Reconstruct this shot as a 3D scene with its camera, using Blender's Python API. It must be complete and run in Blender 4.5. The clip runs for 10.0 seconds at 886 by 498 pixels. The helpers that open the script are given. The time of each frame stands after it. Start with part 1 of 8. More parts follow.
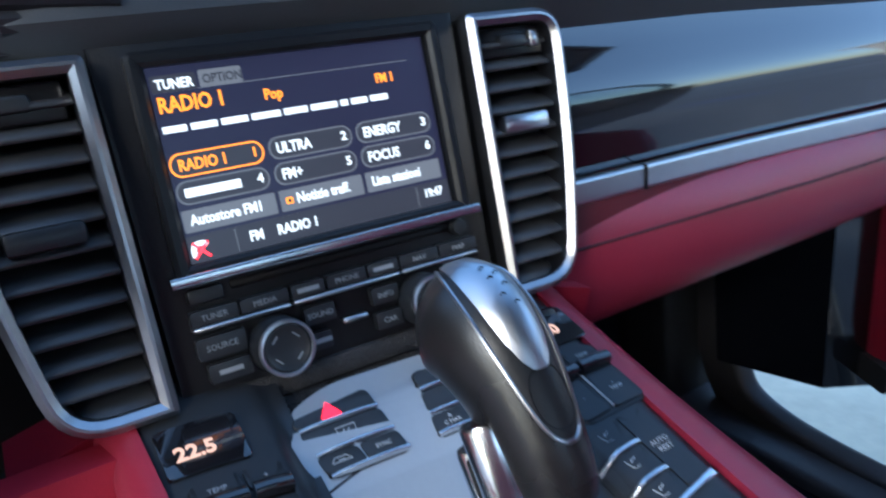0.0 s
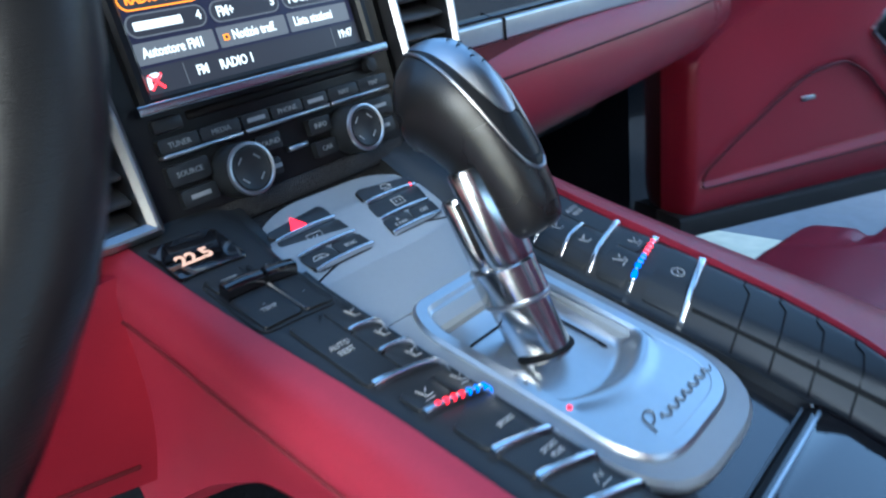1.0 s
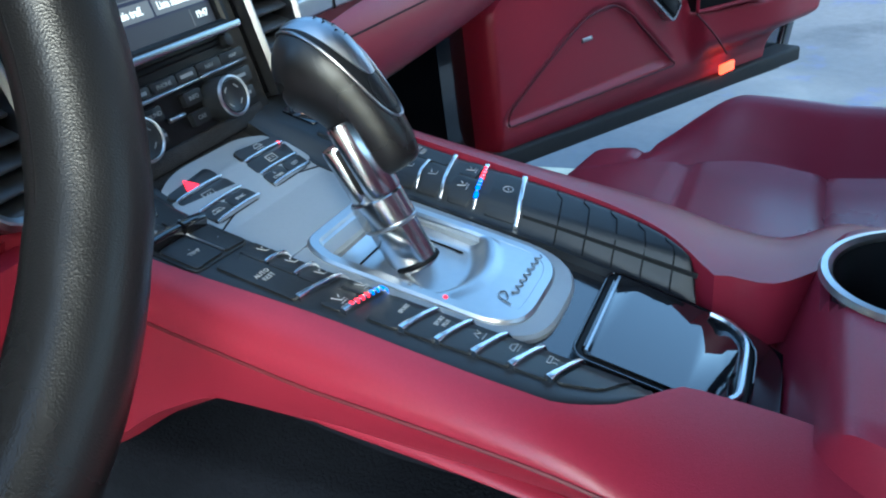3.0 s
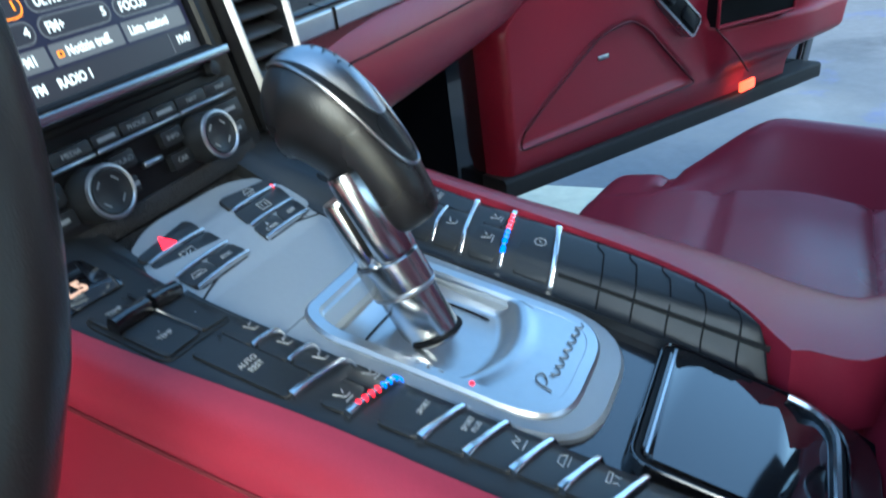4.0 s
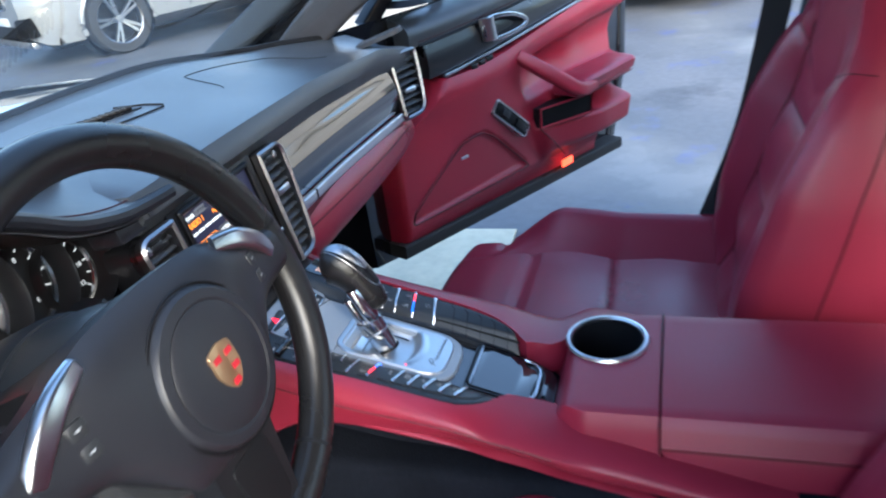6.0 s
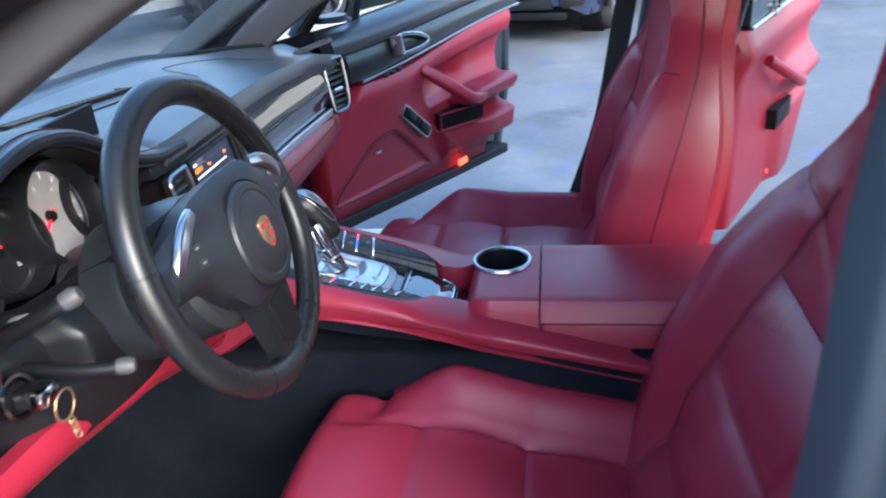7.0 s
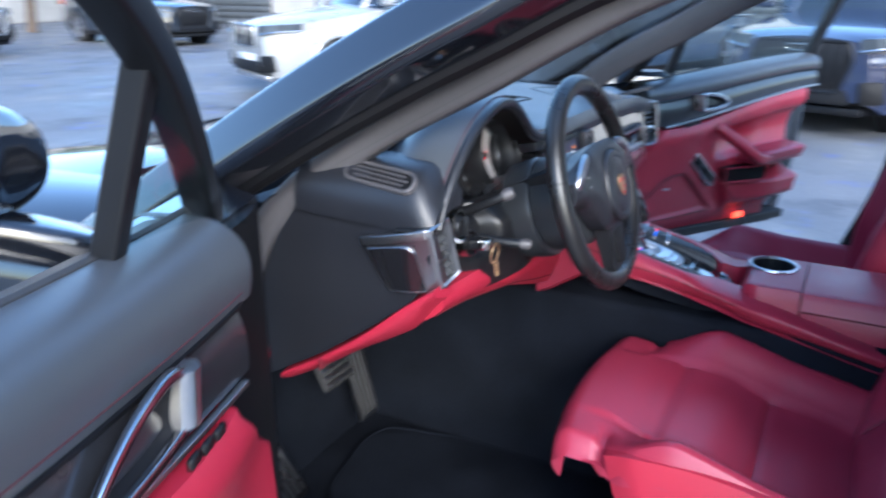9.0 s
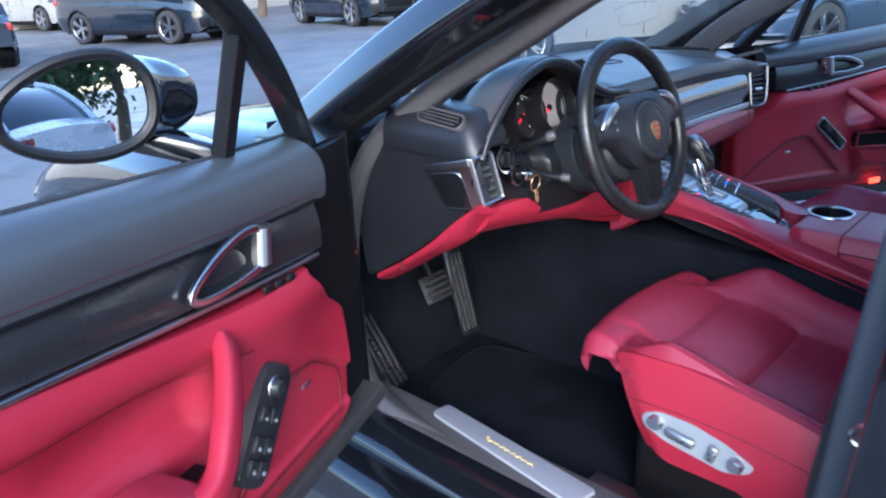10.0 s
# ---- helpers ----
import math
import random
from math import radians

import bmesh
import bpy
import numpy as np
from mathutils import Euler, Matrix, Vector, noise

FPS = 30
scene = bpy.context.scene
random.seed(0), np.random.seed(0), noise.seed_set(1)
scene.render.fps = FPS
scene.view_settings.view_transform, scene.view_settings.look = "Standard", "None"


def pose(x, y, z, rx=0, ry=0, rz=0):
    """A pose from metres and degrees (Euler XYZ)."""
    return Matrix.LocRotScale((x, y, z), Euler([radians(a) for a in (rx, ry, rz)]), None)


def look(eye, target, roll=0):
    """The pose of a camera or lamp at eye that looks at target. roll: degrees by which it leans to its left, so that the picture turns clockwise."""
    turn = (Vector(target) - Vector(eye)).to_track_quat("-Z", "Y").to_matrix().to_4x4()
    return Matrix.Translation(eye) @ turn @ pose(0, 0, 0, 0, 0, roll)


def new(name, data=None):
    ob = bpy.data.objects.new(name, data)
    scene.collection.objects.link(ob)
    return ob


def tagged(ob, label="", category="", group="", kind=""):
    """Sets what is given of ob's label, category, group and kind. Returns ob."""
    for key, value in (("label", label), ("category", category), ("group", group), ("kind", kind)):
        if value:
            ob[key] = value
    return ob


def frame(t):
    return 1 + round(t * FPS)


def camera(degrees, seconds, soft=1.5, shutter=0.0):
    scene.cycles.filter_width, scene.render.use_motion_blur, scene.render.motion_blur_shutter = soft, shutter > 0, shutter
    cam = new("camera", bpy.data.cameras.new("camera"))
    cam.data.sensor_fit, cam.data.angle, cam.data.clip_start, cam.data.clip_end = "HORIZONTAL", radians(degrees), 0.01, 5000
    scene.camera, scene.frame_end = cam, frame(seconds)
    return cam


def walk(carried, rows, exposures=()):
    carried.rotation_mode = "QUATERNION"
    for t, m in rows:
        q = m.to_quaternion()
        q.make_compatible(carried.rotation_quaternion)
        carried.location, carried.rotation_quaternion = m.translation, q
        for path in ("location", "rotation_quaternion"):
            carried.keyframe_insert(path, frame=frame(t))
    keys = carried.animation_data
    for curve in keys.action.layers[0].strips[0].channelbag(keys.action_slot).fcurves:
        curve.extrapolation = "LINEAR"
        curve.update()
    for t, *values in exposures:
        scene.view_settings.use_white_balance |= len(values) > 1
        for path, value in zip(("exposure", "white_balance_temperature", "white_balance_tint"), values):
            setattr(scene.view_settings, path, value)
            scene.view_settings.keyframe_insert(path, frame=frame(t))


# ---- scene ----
cam = camera(61.0, 10.0, soft=2.0, shutter=0.5)
PATH = [
    (0, (-0.148, -0.354, 1.086), (0.82, 1.276, 0.45), -5.0),
    (0.5, (-0.187, -0.368, 1.09), (0.97, 1.092, 0.362), -6.1),
    (1, (-0.268, -0.359, 1.034), (1.083, 0.891, 0.252), -7.2),
    (1.5, (-0.318, -0.36, 1.039), (1.115, 0.757, 0.203), -8.6),
    (2, (-0.351, -0.379, 1.049), (1.162, 0.586, 0.164), -8.3),
    (2.2, (-0.364, -0.393, 1.061), (1.171, 0.516, 0.157), -8.1),
    (3.3, (-0.354, -0.368, 1.063), (1.207, 0.46, 0.125), -8.0),
    (3.5, (-0.317, -0.342, 1.043), (1.249, 0.485, 0.112), -8.0),
    (4, (-0.291, -0.339, 1.055), (1.278, 0.504, 0.145), -8.3),
    (4.5, (-0.352, -0.371, 1.166), (1.226, 0.48, 0.278), -8.5),
    (5, (-0.438, -0.423, 1.274), (1.167, 0.376, 0.387), -8.5),
    (5.5, (-0.584, -0.483, 1.34), (1.064, 0.218, 0.449), -8.5),
    (6, (-0.767, -0.535, 1.392), (0.921, 0.055, 0.495), -8.3),
    (6.2, (-0.838, -0.551, 1.4), (0.872, -0.014, 0.513), -8.1),
    (7.3, (-1.259, -0.55, 1.447), (0.543, -0.329, 0.609), -3.9),
    (7.5, (-1.33, -0.5, 1.459), (0.489, -0.326, 0.646), -3.7),
    (8, (-1.49, -0.405, 1.459), (0.371, -0.316, 0.731), -2.4),
    (8.5, (-1.598, -0.408, 1.449), (0.254, -0.048, 0.785), -0.4),
    (9, (-1.677, -0.549, 1.419), (-0.018, 0.347, 0.752), -0.1),
    (9.5, (-1.723, -0.79, 1.416), (-0.327, 0.477, 0.749), -2.5),
    (10, (-1.809, -0.971, 1.429), (-0.472, 0.335, 0.718), -3.0),
]
walk(cam, [(t, look(eye, target, roll)) for t, eye, target, roll in PATH], [(0.0, 2.45, 5300, 4), (1.0, 2.45, 5200, -2), (2.0, 2.52, 5250, -4), (3.4, 2.48, 5350, -8), (4.4, 2.50, 5500, -6), (5.2, 2.52, 5750, 2), (6.2, 2.56, 5700, 5), (7.5, 2.60, 5400, 5), (8.5, 2.48, 5300, 6), (10.0, 2.18, 5150, 8)])

# ---- light ----
world = bpy.data.worlds.new("sky")
scene.world = world
world.use_nodes = True
wn, wl = world.node_tree.nodes, world.node_tree.links
sky = wn.new("ShaderNodeTexSky")
sky.sky_type = "NISHITA"
sky.sun_disc = False
sky.sun_elevation, sky.sun_rotation = radians(29), radians(227)
sky.air_density, sky.dust_density, sky.ozone_density = 1.0, 1.6, 1.0
wl.new(sky.outputs[0], wn["Background"].inputs[0])
wn["Background"].inputs[1].default_value = 0.15
sun = new("sun", bpy.data.lights.new("sun", "SUN"))
sun.data.energy, sun.data.angle, sun.data.color = 0.82, radians(22), (1.0, 0.85, 0.70)
sun.matrix_basis = look((-5.0, -4.7, 4.4), (0, 0, 0.6))


# ---- materials ----
def material(name, colour, rough=0.5, metal=0.0, vary=0.12, big=4.0, fine=220.0, bump=0.0, coat=0.0, cells=False, spec=0.5, wear=0.0):
    """A principled surface with a broad and a fine variation and a fine relief."""
    m = bpy.data.materials.new(name)
    m.use_nodes = True
    n, l = m.node_tree.nodes, m.node_tree.links
    b = n["Principled BSDF"]
    co = n.new("ShaderNodeTexCoord")
    broad = n.new("ShaderNodeTexNoise")
    broad.inputs["Scale"].default_value, broad.inputs["Detail"].default_value = big, 5
    small = n.new("ShaderNodeTexNoise")
    small.inputs["Scale"].default_value, small.inputs["Detail"].default_value = fine * 0.35, 3
    for tex in (broad, small):
        l.new(co.outputs["Object"], tex.inputs["Vector"])
    add = n.new("ShaderNodeMath")
    add.operation = "MULTIPLY_ADD"
    add.inputs[1].default_value = 0.45
    l.new(small.outputs[0], add.inputs[0])
    l.new(broad.outputs[0], add.inputs[2])
    ramp = n.new("ShaderNodeMapRange")
    ramp.inputs[1].default_value, ramp.inputs[2].default_value = 0.45, 1.0
    ramp.inputs[3].default_value, ramp.inputs[4].default_value = 1 - vary, 1 + vary
    l.new(add.outputs[0], ramp.inputs[0])
    mix = n.new("ShaderNodeVectorMath")
    mix.operation = "SCALE"
    mix.inputs[0].default_value = colour
    l.new(ramp.outputs[0], mix.inputs["Scale"])
    l.new(mix.outputs[0], b.inputs["Base Color"])
    rr = n.new("ShaderNodeMapRange")
    rr.inputs[1].default_value, rr.inputs[2].default_value = 0.3, 0.75
    rr.inputs[3].default_value, rr.inputs[4].default_value = max(0.0, rough * (0.88 - wear)), min(1.0, rough * (1.12 + wear))
    l.new(broad.outputs[0], rr.inputs[0])
    l.new(rr.outputs[0], b.inputs["Roughness"])
    b.inputs["Metallic"].default_value = metal
    b.inputs["Specular IOR Level"].default_value = spec
    b.inputs["Coat Weight"].default_value = coat
    b.inputs["Coat Roughness"].default_value = 0.04
    if bump:
        if cells:
            t = n.new("ShaderNodeTexVoronoi")
            t.inputs["Scale"].default_value = fine
            out = t.outputs["Distance"]
        else:
            t = n.new("ShaderNodeTexNoise")
            t.inputs["Scale"].default_value, t.inputs["Detail"].default_value = fine, 2
            out = t.outputs[0]
        l.new(co.outputs["Object"], t.inputs["Vector"])
        bp = n.new("ShaderNodeBump")
        bp.inputs["Strength"].default_value, bp.inputs["Distance"].default_value = bump, 0.0012
        l.new(out, bp.inputs["Height"])
        l.new(bp.outputs[0], b.inputs["Normal"])
    return m


def weave(name, colour_a, colour_b, pitch, rough=0.25, coat=1.0):
    """A fine woven carbon look under clear lacquer."""
    m = material(name, colour_a, rough, coat=coat, vary=0.05)
    n, l = m.node_tree.nodes, m.node_tree.links
    co = n.new("ShaderNodeTexCoord")
    ch = n.new("ShaderNodeTexChecker")
    ch.inputs["Scale"].default_value = 1 / pitch
    ch.inputs["Color1"].default_value, ch.inputs["Color2"].default_value = (*colour_a, 1), (*colour_b, 1)
    l.new(co.outputs["Object"], ch.inputs["Vector"])
    l.new(ch.outputs[0], n["Principled BSDF"].inputs["Base Color"])
    return m


def lit(name, colour, strength):
    m = bpy.data.materials.new(name)
    m.use_nodes = True
    b = m.node_tree.nodes["Principled BSDF"]
    b.inputs["Base Color"].default_value = (*[c * 0.3 for c in colour], 1)
    b.inputs["Emission Color"].default_value = (*colour, 1)
    b.inputs["Emission Strength"].default_value = strength
    b.inputs["Roughness"].default_value = 0.3
    return m


def clear(name, tint=(1, 1, 1), rough=0.0):
    m = bpy.data.materials.new(name)
    m.use_nodes = True
    n, l = m.node_tree.nodes, m.node_tree.links
    g = n.new("ShaderNodeBsdfGlossy")
    g.inputs["Roughness"].default_value = rough
    t = n.new("ShaderNodeBsdfTransparent")
    t.inputs[0].default_value = (*tint, 1)
    lw = n.new("ShaderNodeLayerWeight")
    lw.inputs[0].default_value = 0.5
    pw = n.new("ShaderNodeMath")
    pw.operation = "POWER"
    pw.inputs[1].default_value = 4.5
    l.new(lw.outputs["Facing"], pw.inputs[0])
    f = n.new("ShaderNodeMapRange")
    f.inputs[3].default_value, f.inputs[4].default_value = 0.045, 0.9
    l.new(pw.outputs[0], f.inputs[0])
    x = n.new("ShaderNodeMixShader")
    l.new(f.outputs[0], x.inputs[0])
    l.new(t.outputs[0], x.inputs[1])
    l.new(g.outputs[0], x.inputs[2])
    l.new(x.outputs[0], n["Material Output"].inputs[0])
    return m


RED = material("red leather", (0.250, 0.018, 0.040), 0.36, vary=0.10, big=5, fine=1500, bump=0.10, cells=True, wear=0.15)
RED_SEAT = material("seat leather", (0.240, 0.020, 0.043), 0.33, vary=0.06, big=6, fine=1500, bump=0.08, cells=True, wear=0.06)
RED_TRIM = material("red moulded trim", (0.290, 0.014, 0.034), 0.40, vary=0.08, big=4, fine=1500, bump=0.10, cells=True)
RED_SEAM = material("red seam", (0.10, 0.006, 0.013), 0.6, vary=0.1)
RED_THREAD = material("red thread", (0.050, 0.008, 0.014), 0.8, vary=0.15, fine=900)
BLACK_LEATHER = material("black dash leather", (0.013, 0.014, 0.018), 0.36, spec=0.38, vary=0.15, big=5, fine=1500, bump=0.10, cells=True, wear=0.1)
# paler copy of the black leather, the sky's sheen put into its colour
SKYLIT_LEATHER = material("skylit black leather", (0.046, 0.051, 0.058), 0.37, vary=0.1, big=4, fine=1500, bump=0.10, cells=True, wear=0.1)
WHEEL_LEATHER = material("wheel leather", (0.010, 0.010, 0.011), 0.31, spec=0.45, vary=0.2, big=9, fine=1500, bump=0.10, cells=True, wear=0.2)
PLASTIC = material("black plastic", (0.008, 0.0085, 0.010), 0.36, spec=0.28, vary=0.12, fine=500, bump=0.1)
BUTTON = material("soft black button", (0.018, 0.020, 0.023), 0.38, spec=0.4, vary=0.1, fine=500, bump=0.06)
VENT_SLAT = material("charcoal vent slat", (0.034, 0.036, 0.040), 0.45, vary=0.12, fine=500, bump=0.06)
DARK = material("dark plastic", (0.003, 0.003, 0.004), 0.6, spec=0.25, vary=0.1)
PIANO = material("gloss black lacquer", (0.008, 0.008, 0.010), 0.06, vary=0.05, coat=1.0)
PILLAR = material("grey pillar cloth", (0.044, 0.052, 0.062), 0.75, spec=0.3, vary=0.12, fine=600, bump=0.2)
SEAL = material("door seal rubber", (0.055, 0.052, 0.056), 0.55, vary=0.15, fine=300, bump=0.1)
GREY_PANEL = material("satin grey console panel", (0.29, 0.32, 0.35), 0.38, metal=0.2, vary=0.05, fine=900, bump=0.03)
ALUMINIUM = material("brushed aluminium", (0.62, 0.64, 0.66), 0.36, metal=1.0, vary=0.06, fine=500, bump=0.03)
SATIN = material("satin silver trim", (0.55, 0.56, 0.58), 0.30, metal=1.0, vary=0.06, fine=400)
CHROME = material("chrome", (0.52, 0.53, 0.55), 0.20, metal=1.0, vary=0.04)
SATIN_DARK = material("dark satin silver frame", (0.36, 0.36, 0.375), 0.32, metal=1.0, vary=0.08, fine=400)
PLATE_WHITE = material("number plate white", (0.62, 0.63, 0.64), 0.5, vary=0.05)
KEY_CHROME = material("bright key strip", (0.78, 0.79, 0.81), 0.20, metal=1.0, vary=0.04)
CARPET = material("black carpet", (0.0075, 0.0090, 0.0130), 0.95, vary=0.35, big=7, fine=420, bump=0.9, spec=0.04)
RUBBER = material("rubber", (0.020, 0.020, 0.021), 0.75, vary=0.2, fine=200, bump=0.2)
TYRE = material("tyre", (0.030, 0.030, 0.031), 0.85, vary=0.25, big=9, fine=120, bump=0.4)
CARBON = weave("woven carbon", (0.010, 0.010, 0.012), (0.022, 0.023, 0.026), 0.0021, 0.30, 0.45)
PAINT_BLACK = material("black car paint", (0.006, 0.007, 0.010), 0.12, vary=0.05, coat=1.0)
GLASS = clear("window glass", (0.90, 0.95, 0.94))
MIRROR = material("mirror", (0.86, 0.88, 0.90), 0.01, metal=1.0, vary=0.0)
WHITE_MARK = material("white print", (0.36, 0.38, 0.40), 0.5, vary=0.05)
GREY_MARK = material("grey print", (0.25, 0.27, 0.29), 0.5, vary=0.05)
GOLD = material("gold enamel", (0.42, 0.27, 0.15), 0.34, metal=0.8, vary=0.15, fine=300, bump=0.2)
SCREEN = lit("screen glow", (0.016, 0.016, 0.034), 0.30)
SCREEN_WHITE = lit("screen white", (0.80, 0.80, 0.78), 0.36)
SCREEN_GREY = lit("screen grey", (0.12, 0.12, 0.13), 0.30)
SCREEN_DIM = lit("screen dim", (0.030, 0.030, 0.038), 0.30)
SCREEN_ORANGE = lit("screen orange", (1.0, 0.26, 0.015), 0.46)
DIAL_WHITE = lit("dial white", (0.85, 0.84, 0.80), 0.16)
LED_WARM = lit("warm digits", (1.0, 0.55, 0.38), 0.20)
LED_RED = lit("red indicator", (1.0, 0.005, 0.02), 0.8)
LED_BLUE = lit("blue indicator", (0.01, 0.14, 0.9), 0.5)
LAMP_RED = lit("door warning lamp", (1.0, 0.055, 0.02), 1.1)


# ---- mesh kit ----
def empty(name, m=None, **tags):
    ob = new(name)
    ob.empty_display_size = 0.05
    if m is not None:
        ob.matrix_basis = m
    return tagged(ob, **tags)


def mesh_of(name, bm, mat, smooth=True, sharp=0.6):
    bm.normal_update()
    if smooth:
        for e in bm.edges:
            e.smooth = not (len(e.link_faces) == 2 and e.calc_face_angle(0) > sharp)
    me = bpy.data.meshes.new(name)
    bm.to_mesh(me)
    bm.free()
    if smooth:
        me.polygons.foreach_set("use_smooth", [True] * len(me.polygons))
    me.materials.append(mat)
    return me


def place(ob, parent):
    if parent is not None:
        ob.parent = parent
        if parent.parent is None and parent.data is None:
            ob.matrix_parent_inverse = parent.matrix_basis.inverted()
    return ob


def part(name, bm, mat, parent=None, label="", smooth=True, sharp=0.6, sub=0, **tags):
    """Links one bmesh, in world coordinates, as one object under a thing or a part."""
    ob = place(new(name, mesh_of(name, bm, mat, smooth, sharp)), parent)
    if sub:
        s = ob.modifiers.new("smooth", "SUBSURF")
        s.levels = s.render_levels = sub
    return tagged(ob, label=label, **tags)


def piece(name, me, m, parent):
    """One of several alike pieces that share a mesh."""
    ob = place(new(name, me), parent)
    ob.matrix_basis = m
    return ob


def axes(o, x, y, z):
    m = Matrix.Identity(4)
    for i, a in enumerate((x, y, z, o)):
        m.col[i][:3] = a
    return m


def box(x0, x1, y0, y1, z0, z1, bev=0.0, seg=2, m=None):
    bm = bmesh.new()
    bmesh.ops.create_cube(bm, size=1)
    for v in bm.verts:
        v.co = Vector(((x0 + x1) / 2 + v.co.x * (x1 - x0), (y0 + y1) / 2 + v.co.y * (y1 - y0), (z0 + z1) / 2 + v.co.z * (z1 - z0)))
    if bev:
        bmesh.ops.bevel(bm, geom=bm.edges[:], offset=bev, segments=seg, profile=0.5, affect="EDGES")
    if m is not None:
        bm.transform(m)
    return bm


def prism(outline, z0, z1, m=None, bev=0.0, seg=2):
    """A flat outline (x, y) given thickness from z0 to z1, its top rim rounded."""
    bm = bmesh.new()
    lo = [bm.verts.new((x, y, z0)) for x, y in outline]
    hi = [bm.verts.new((x, y, z1)) for x, y in outline]
    k = len(outline)
    bm.faces.new(lo[::-1])
    top = bm.faces.new(hi)
    for i in range(k):
        bm.faces.new((lo[i], lo[(i + 1) % k], hi[(i + 1) % k], hi[i]))
    if bev:
        bmesh.ops.bevel(bm, geom=list(top.edges), offset=bev, segments=seg, profile=0.5, affect="EDGES")
    bmesh.ops.recalc_face_normals(bm, faces=bm.faces[:])
    if m is not None:
        bm.transform(m)
    return bm


def rrect(x0, x1, y0, y1, r, n=5):
    """A rounded rectangle outline, counter-clockwise; r is one radius or four (from the lower left round)."""
    rs = r if isinstance(r, (tuple, list)) else (r,) * 4
    out = []
    for (cx, cy, a0), q in zip(((x0, y0, 180), (x1, y0, 270), (x1, y1, 0), (x0, y1, 90)), rs):
        q = max(q, 1e-5)
        mx, my = cx + (q if cx == x0 else -q), cy + (q if cy == y0 else -q)
        for i in range(n + 1):
            a = radians(a0 + 90 * i / n)
            out.append((mx + q * math.cos(a), my + q * math.sin(a)))
    return out


def rounded(points, r, n=4):
    """A polygon whose corners are rounded by radius-like cuts."""
    out = []
    k = len(points)
    rs = r if isinstance(r, (tuple, list)) else [r] * k
    for i in range(k):
        p, a, b = Vector(points[i]), Vector(points[i - 1]), Vector(points[(i + 1) % k])
        q = min(rs[i], (a - p).length * 0.48, (b - p).length * 0.48)
        s, e = p + (a - p).normalized() * q, p + (b - p).normalized() * q
        for j in range(n + 1):
            t = j / n
            out.append(tuple((1 - t) ** 2 * s + 2 * t * (1 - t) * p + t * t * e))
    return out


def inset(points, d):
    """The outline drawn in by d."""
    out = []
    k = len(points)
    for i in range(k):
        p, a, b = Vector(points[i]), Vector(points[i - 1]), Vector(points[(i + 1) % k])
        n1 = Vector((-(p - a).y, (p - a).x))
        n2 = Vector((-(b - p).y, (b - p).x))
        n = (n1.normalized() if n1.length > 1e-9 else n2.normalized()) + (n2.normalized() if n2.length > 1e-9 else n1.normalized())
        out.append(tuple(p + n.normalized() * d))
    return out


def ring(outline, width, z0, z1, m=None, bev=0.0015):
    """A frame: an outline and the same drawn in, with rounded top edges."""
    inner = inset(outline, width)
    a, b = inset(outline, bev), inset(outline, width - bev)
    bm = bmesh.new()
    loops = []
    for pts, z in ((outline, z0), (outline, z1 - bev), (a, z1), (b, z1), (inner, z1 - bev), (inner, z0)):
        loops.append([bm.verts.new((x, y, z)) for x, y in pts])
    k = len(outline)
    for p, q in zip(loops, loops[1:] + loops[:1]):
        for i in range(k):
            bm.faces.new((p[i], p[(i + 1) % k], q[(i + 1) % k], q[i]))
    if m is not None:
        bm.transform(m)
    return bm


def grid(f, nu, nv, wrap=False, m=None, flip=False):
    """A sheet of points f(u, v), with u and v from 0 to 1."""
    bm = bmesh.new()
    vs = [[bm.verts.new(f(i / (nu if wrap else nu - 1), j / (nv - 1))) for j in range(nv)] for i in range(nu)]
    for i in range(nu if wrap else nu - 1):
        for j in range(nv - 1):
            q = (vs[i][j], vs[(i + 1) % nu][j], vs[(i + 1) % nu][j + 1], vs[i][j + 1])
            bm.faces.new(q[::-1] if flip else q)
    if m is not None:
        bm.transform(m)
    return bm


def solid(front, back, nu, nv, m=None):
    """A closed body between two sheets that share u and v."""
    bm = bmesh.new()
    sheets = []
    for f in (front, back):
        sheets.append([[bm.verts.new(f(i / (nu - 1), j / (nv - 1))) for j in range(nv)] for i in range(nu)])
    a, b = sheets
    for s, turn in ((a, False), (b, True)):
        for i in range(nu - 1):
            for j in range(nv - 1):
                q = (s[i][j], s[i + 1][j], s[i + 1][j + 1], s[i][j + 1])
                bm.faces.new(q[::-1] if turn else q)
    rim = [(i, 0) for i in range(nu)] + [(nu - 1, j) for j in range(1, nv)] + [(i, nv - 1) for i in range(nu - 2, -1, -1)] + [(0, j) for j in range(nv - 2, 0, -1)]
    for (i, j), (k, l) in zip(rim, rim[1:] + rim[:1]):
        try:
            bm.faces.new((a[i][j], b[i][j], b[k][l], a[k][l]))
        except ValueError:
            pass
    bmesh.ops.remove_doubles(bm, verts=bm.verts[:], dist=1e-5)
    bmesh.ops.recalc_face_normals(bm, faces=bm.faces[:])
    if m is not None:
        bm.transform(m)
    return bm


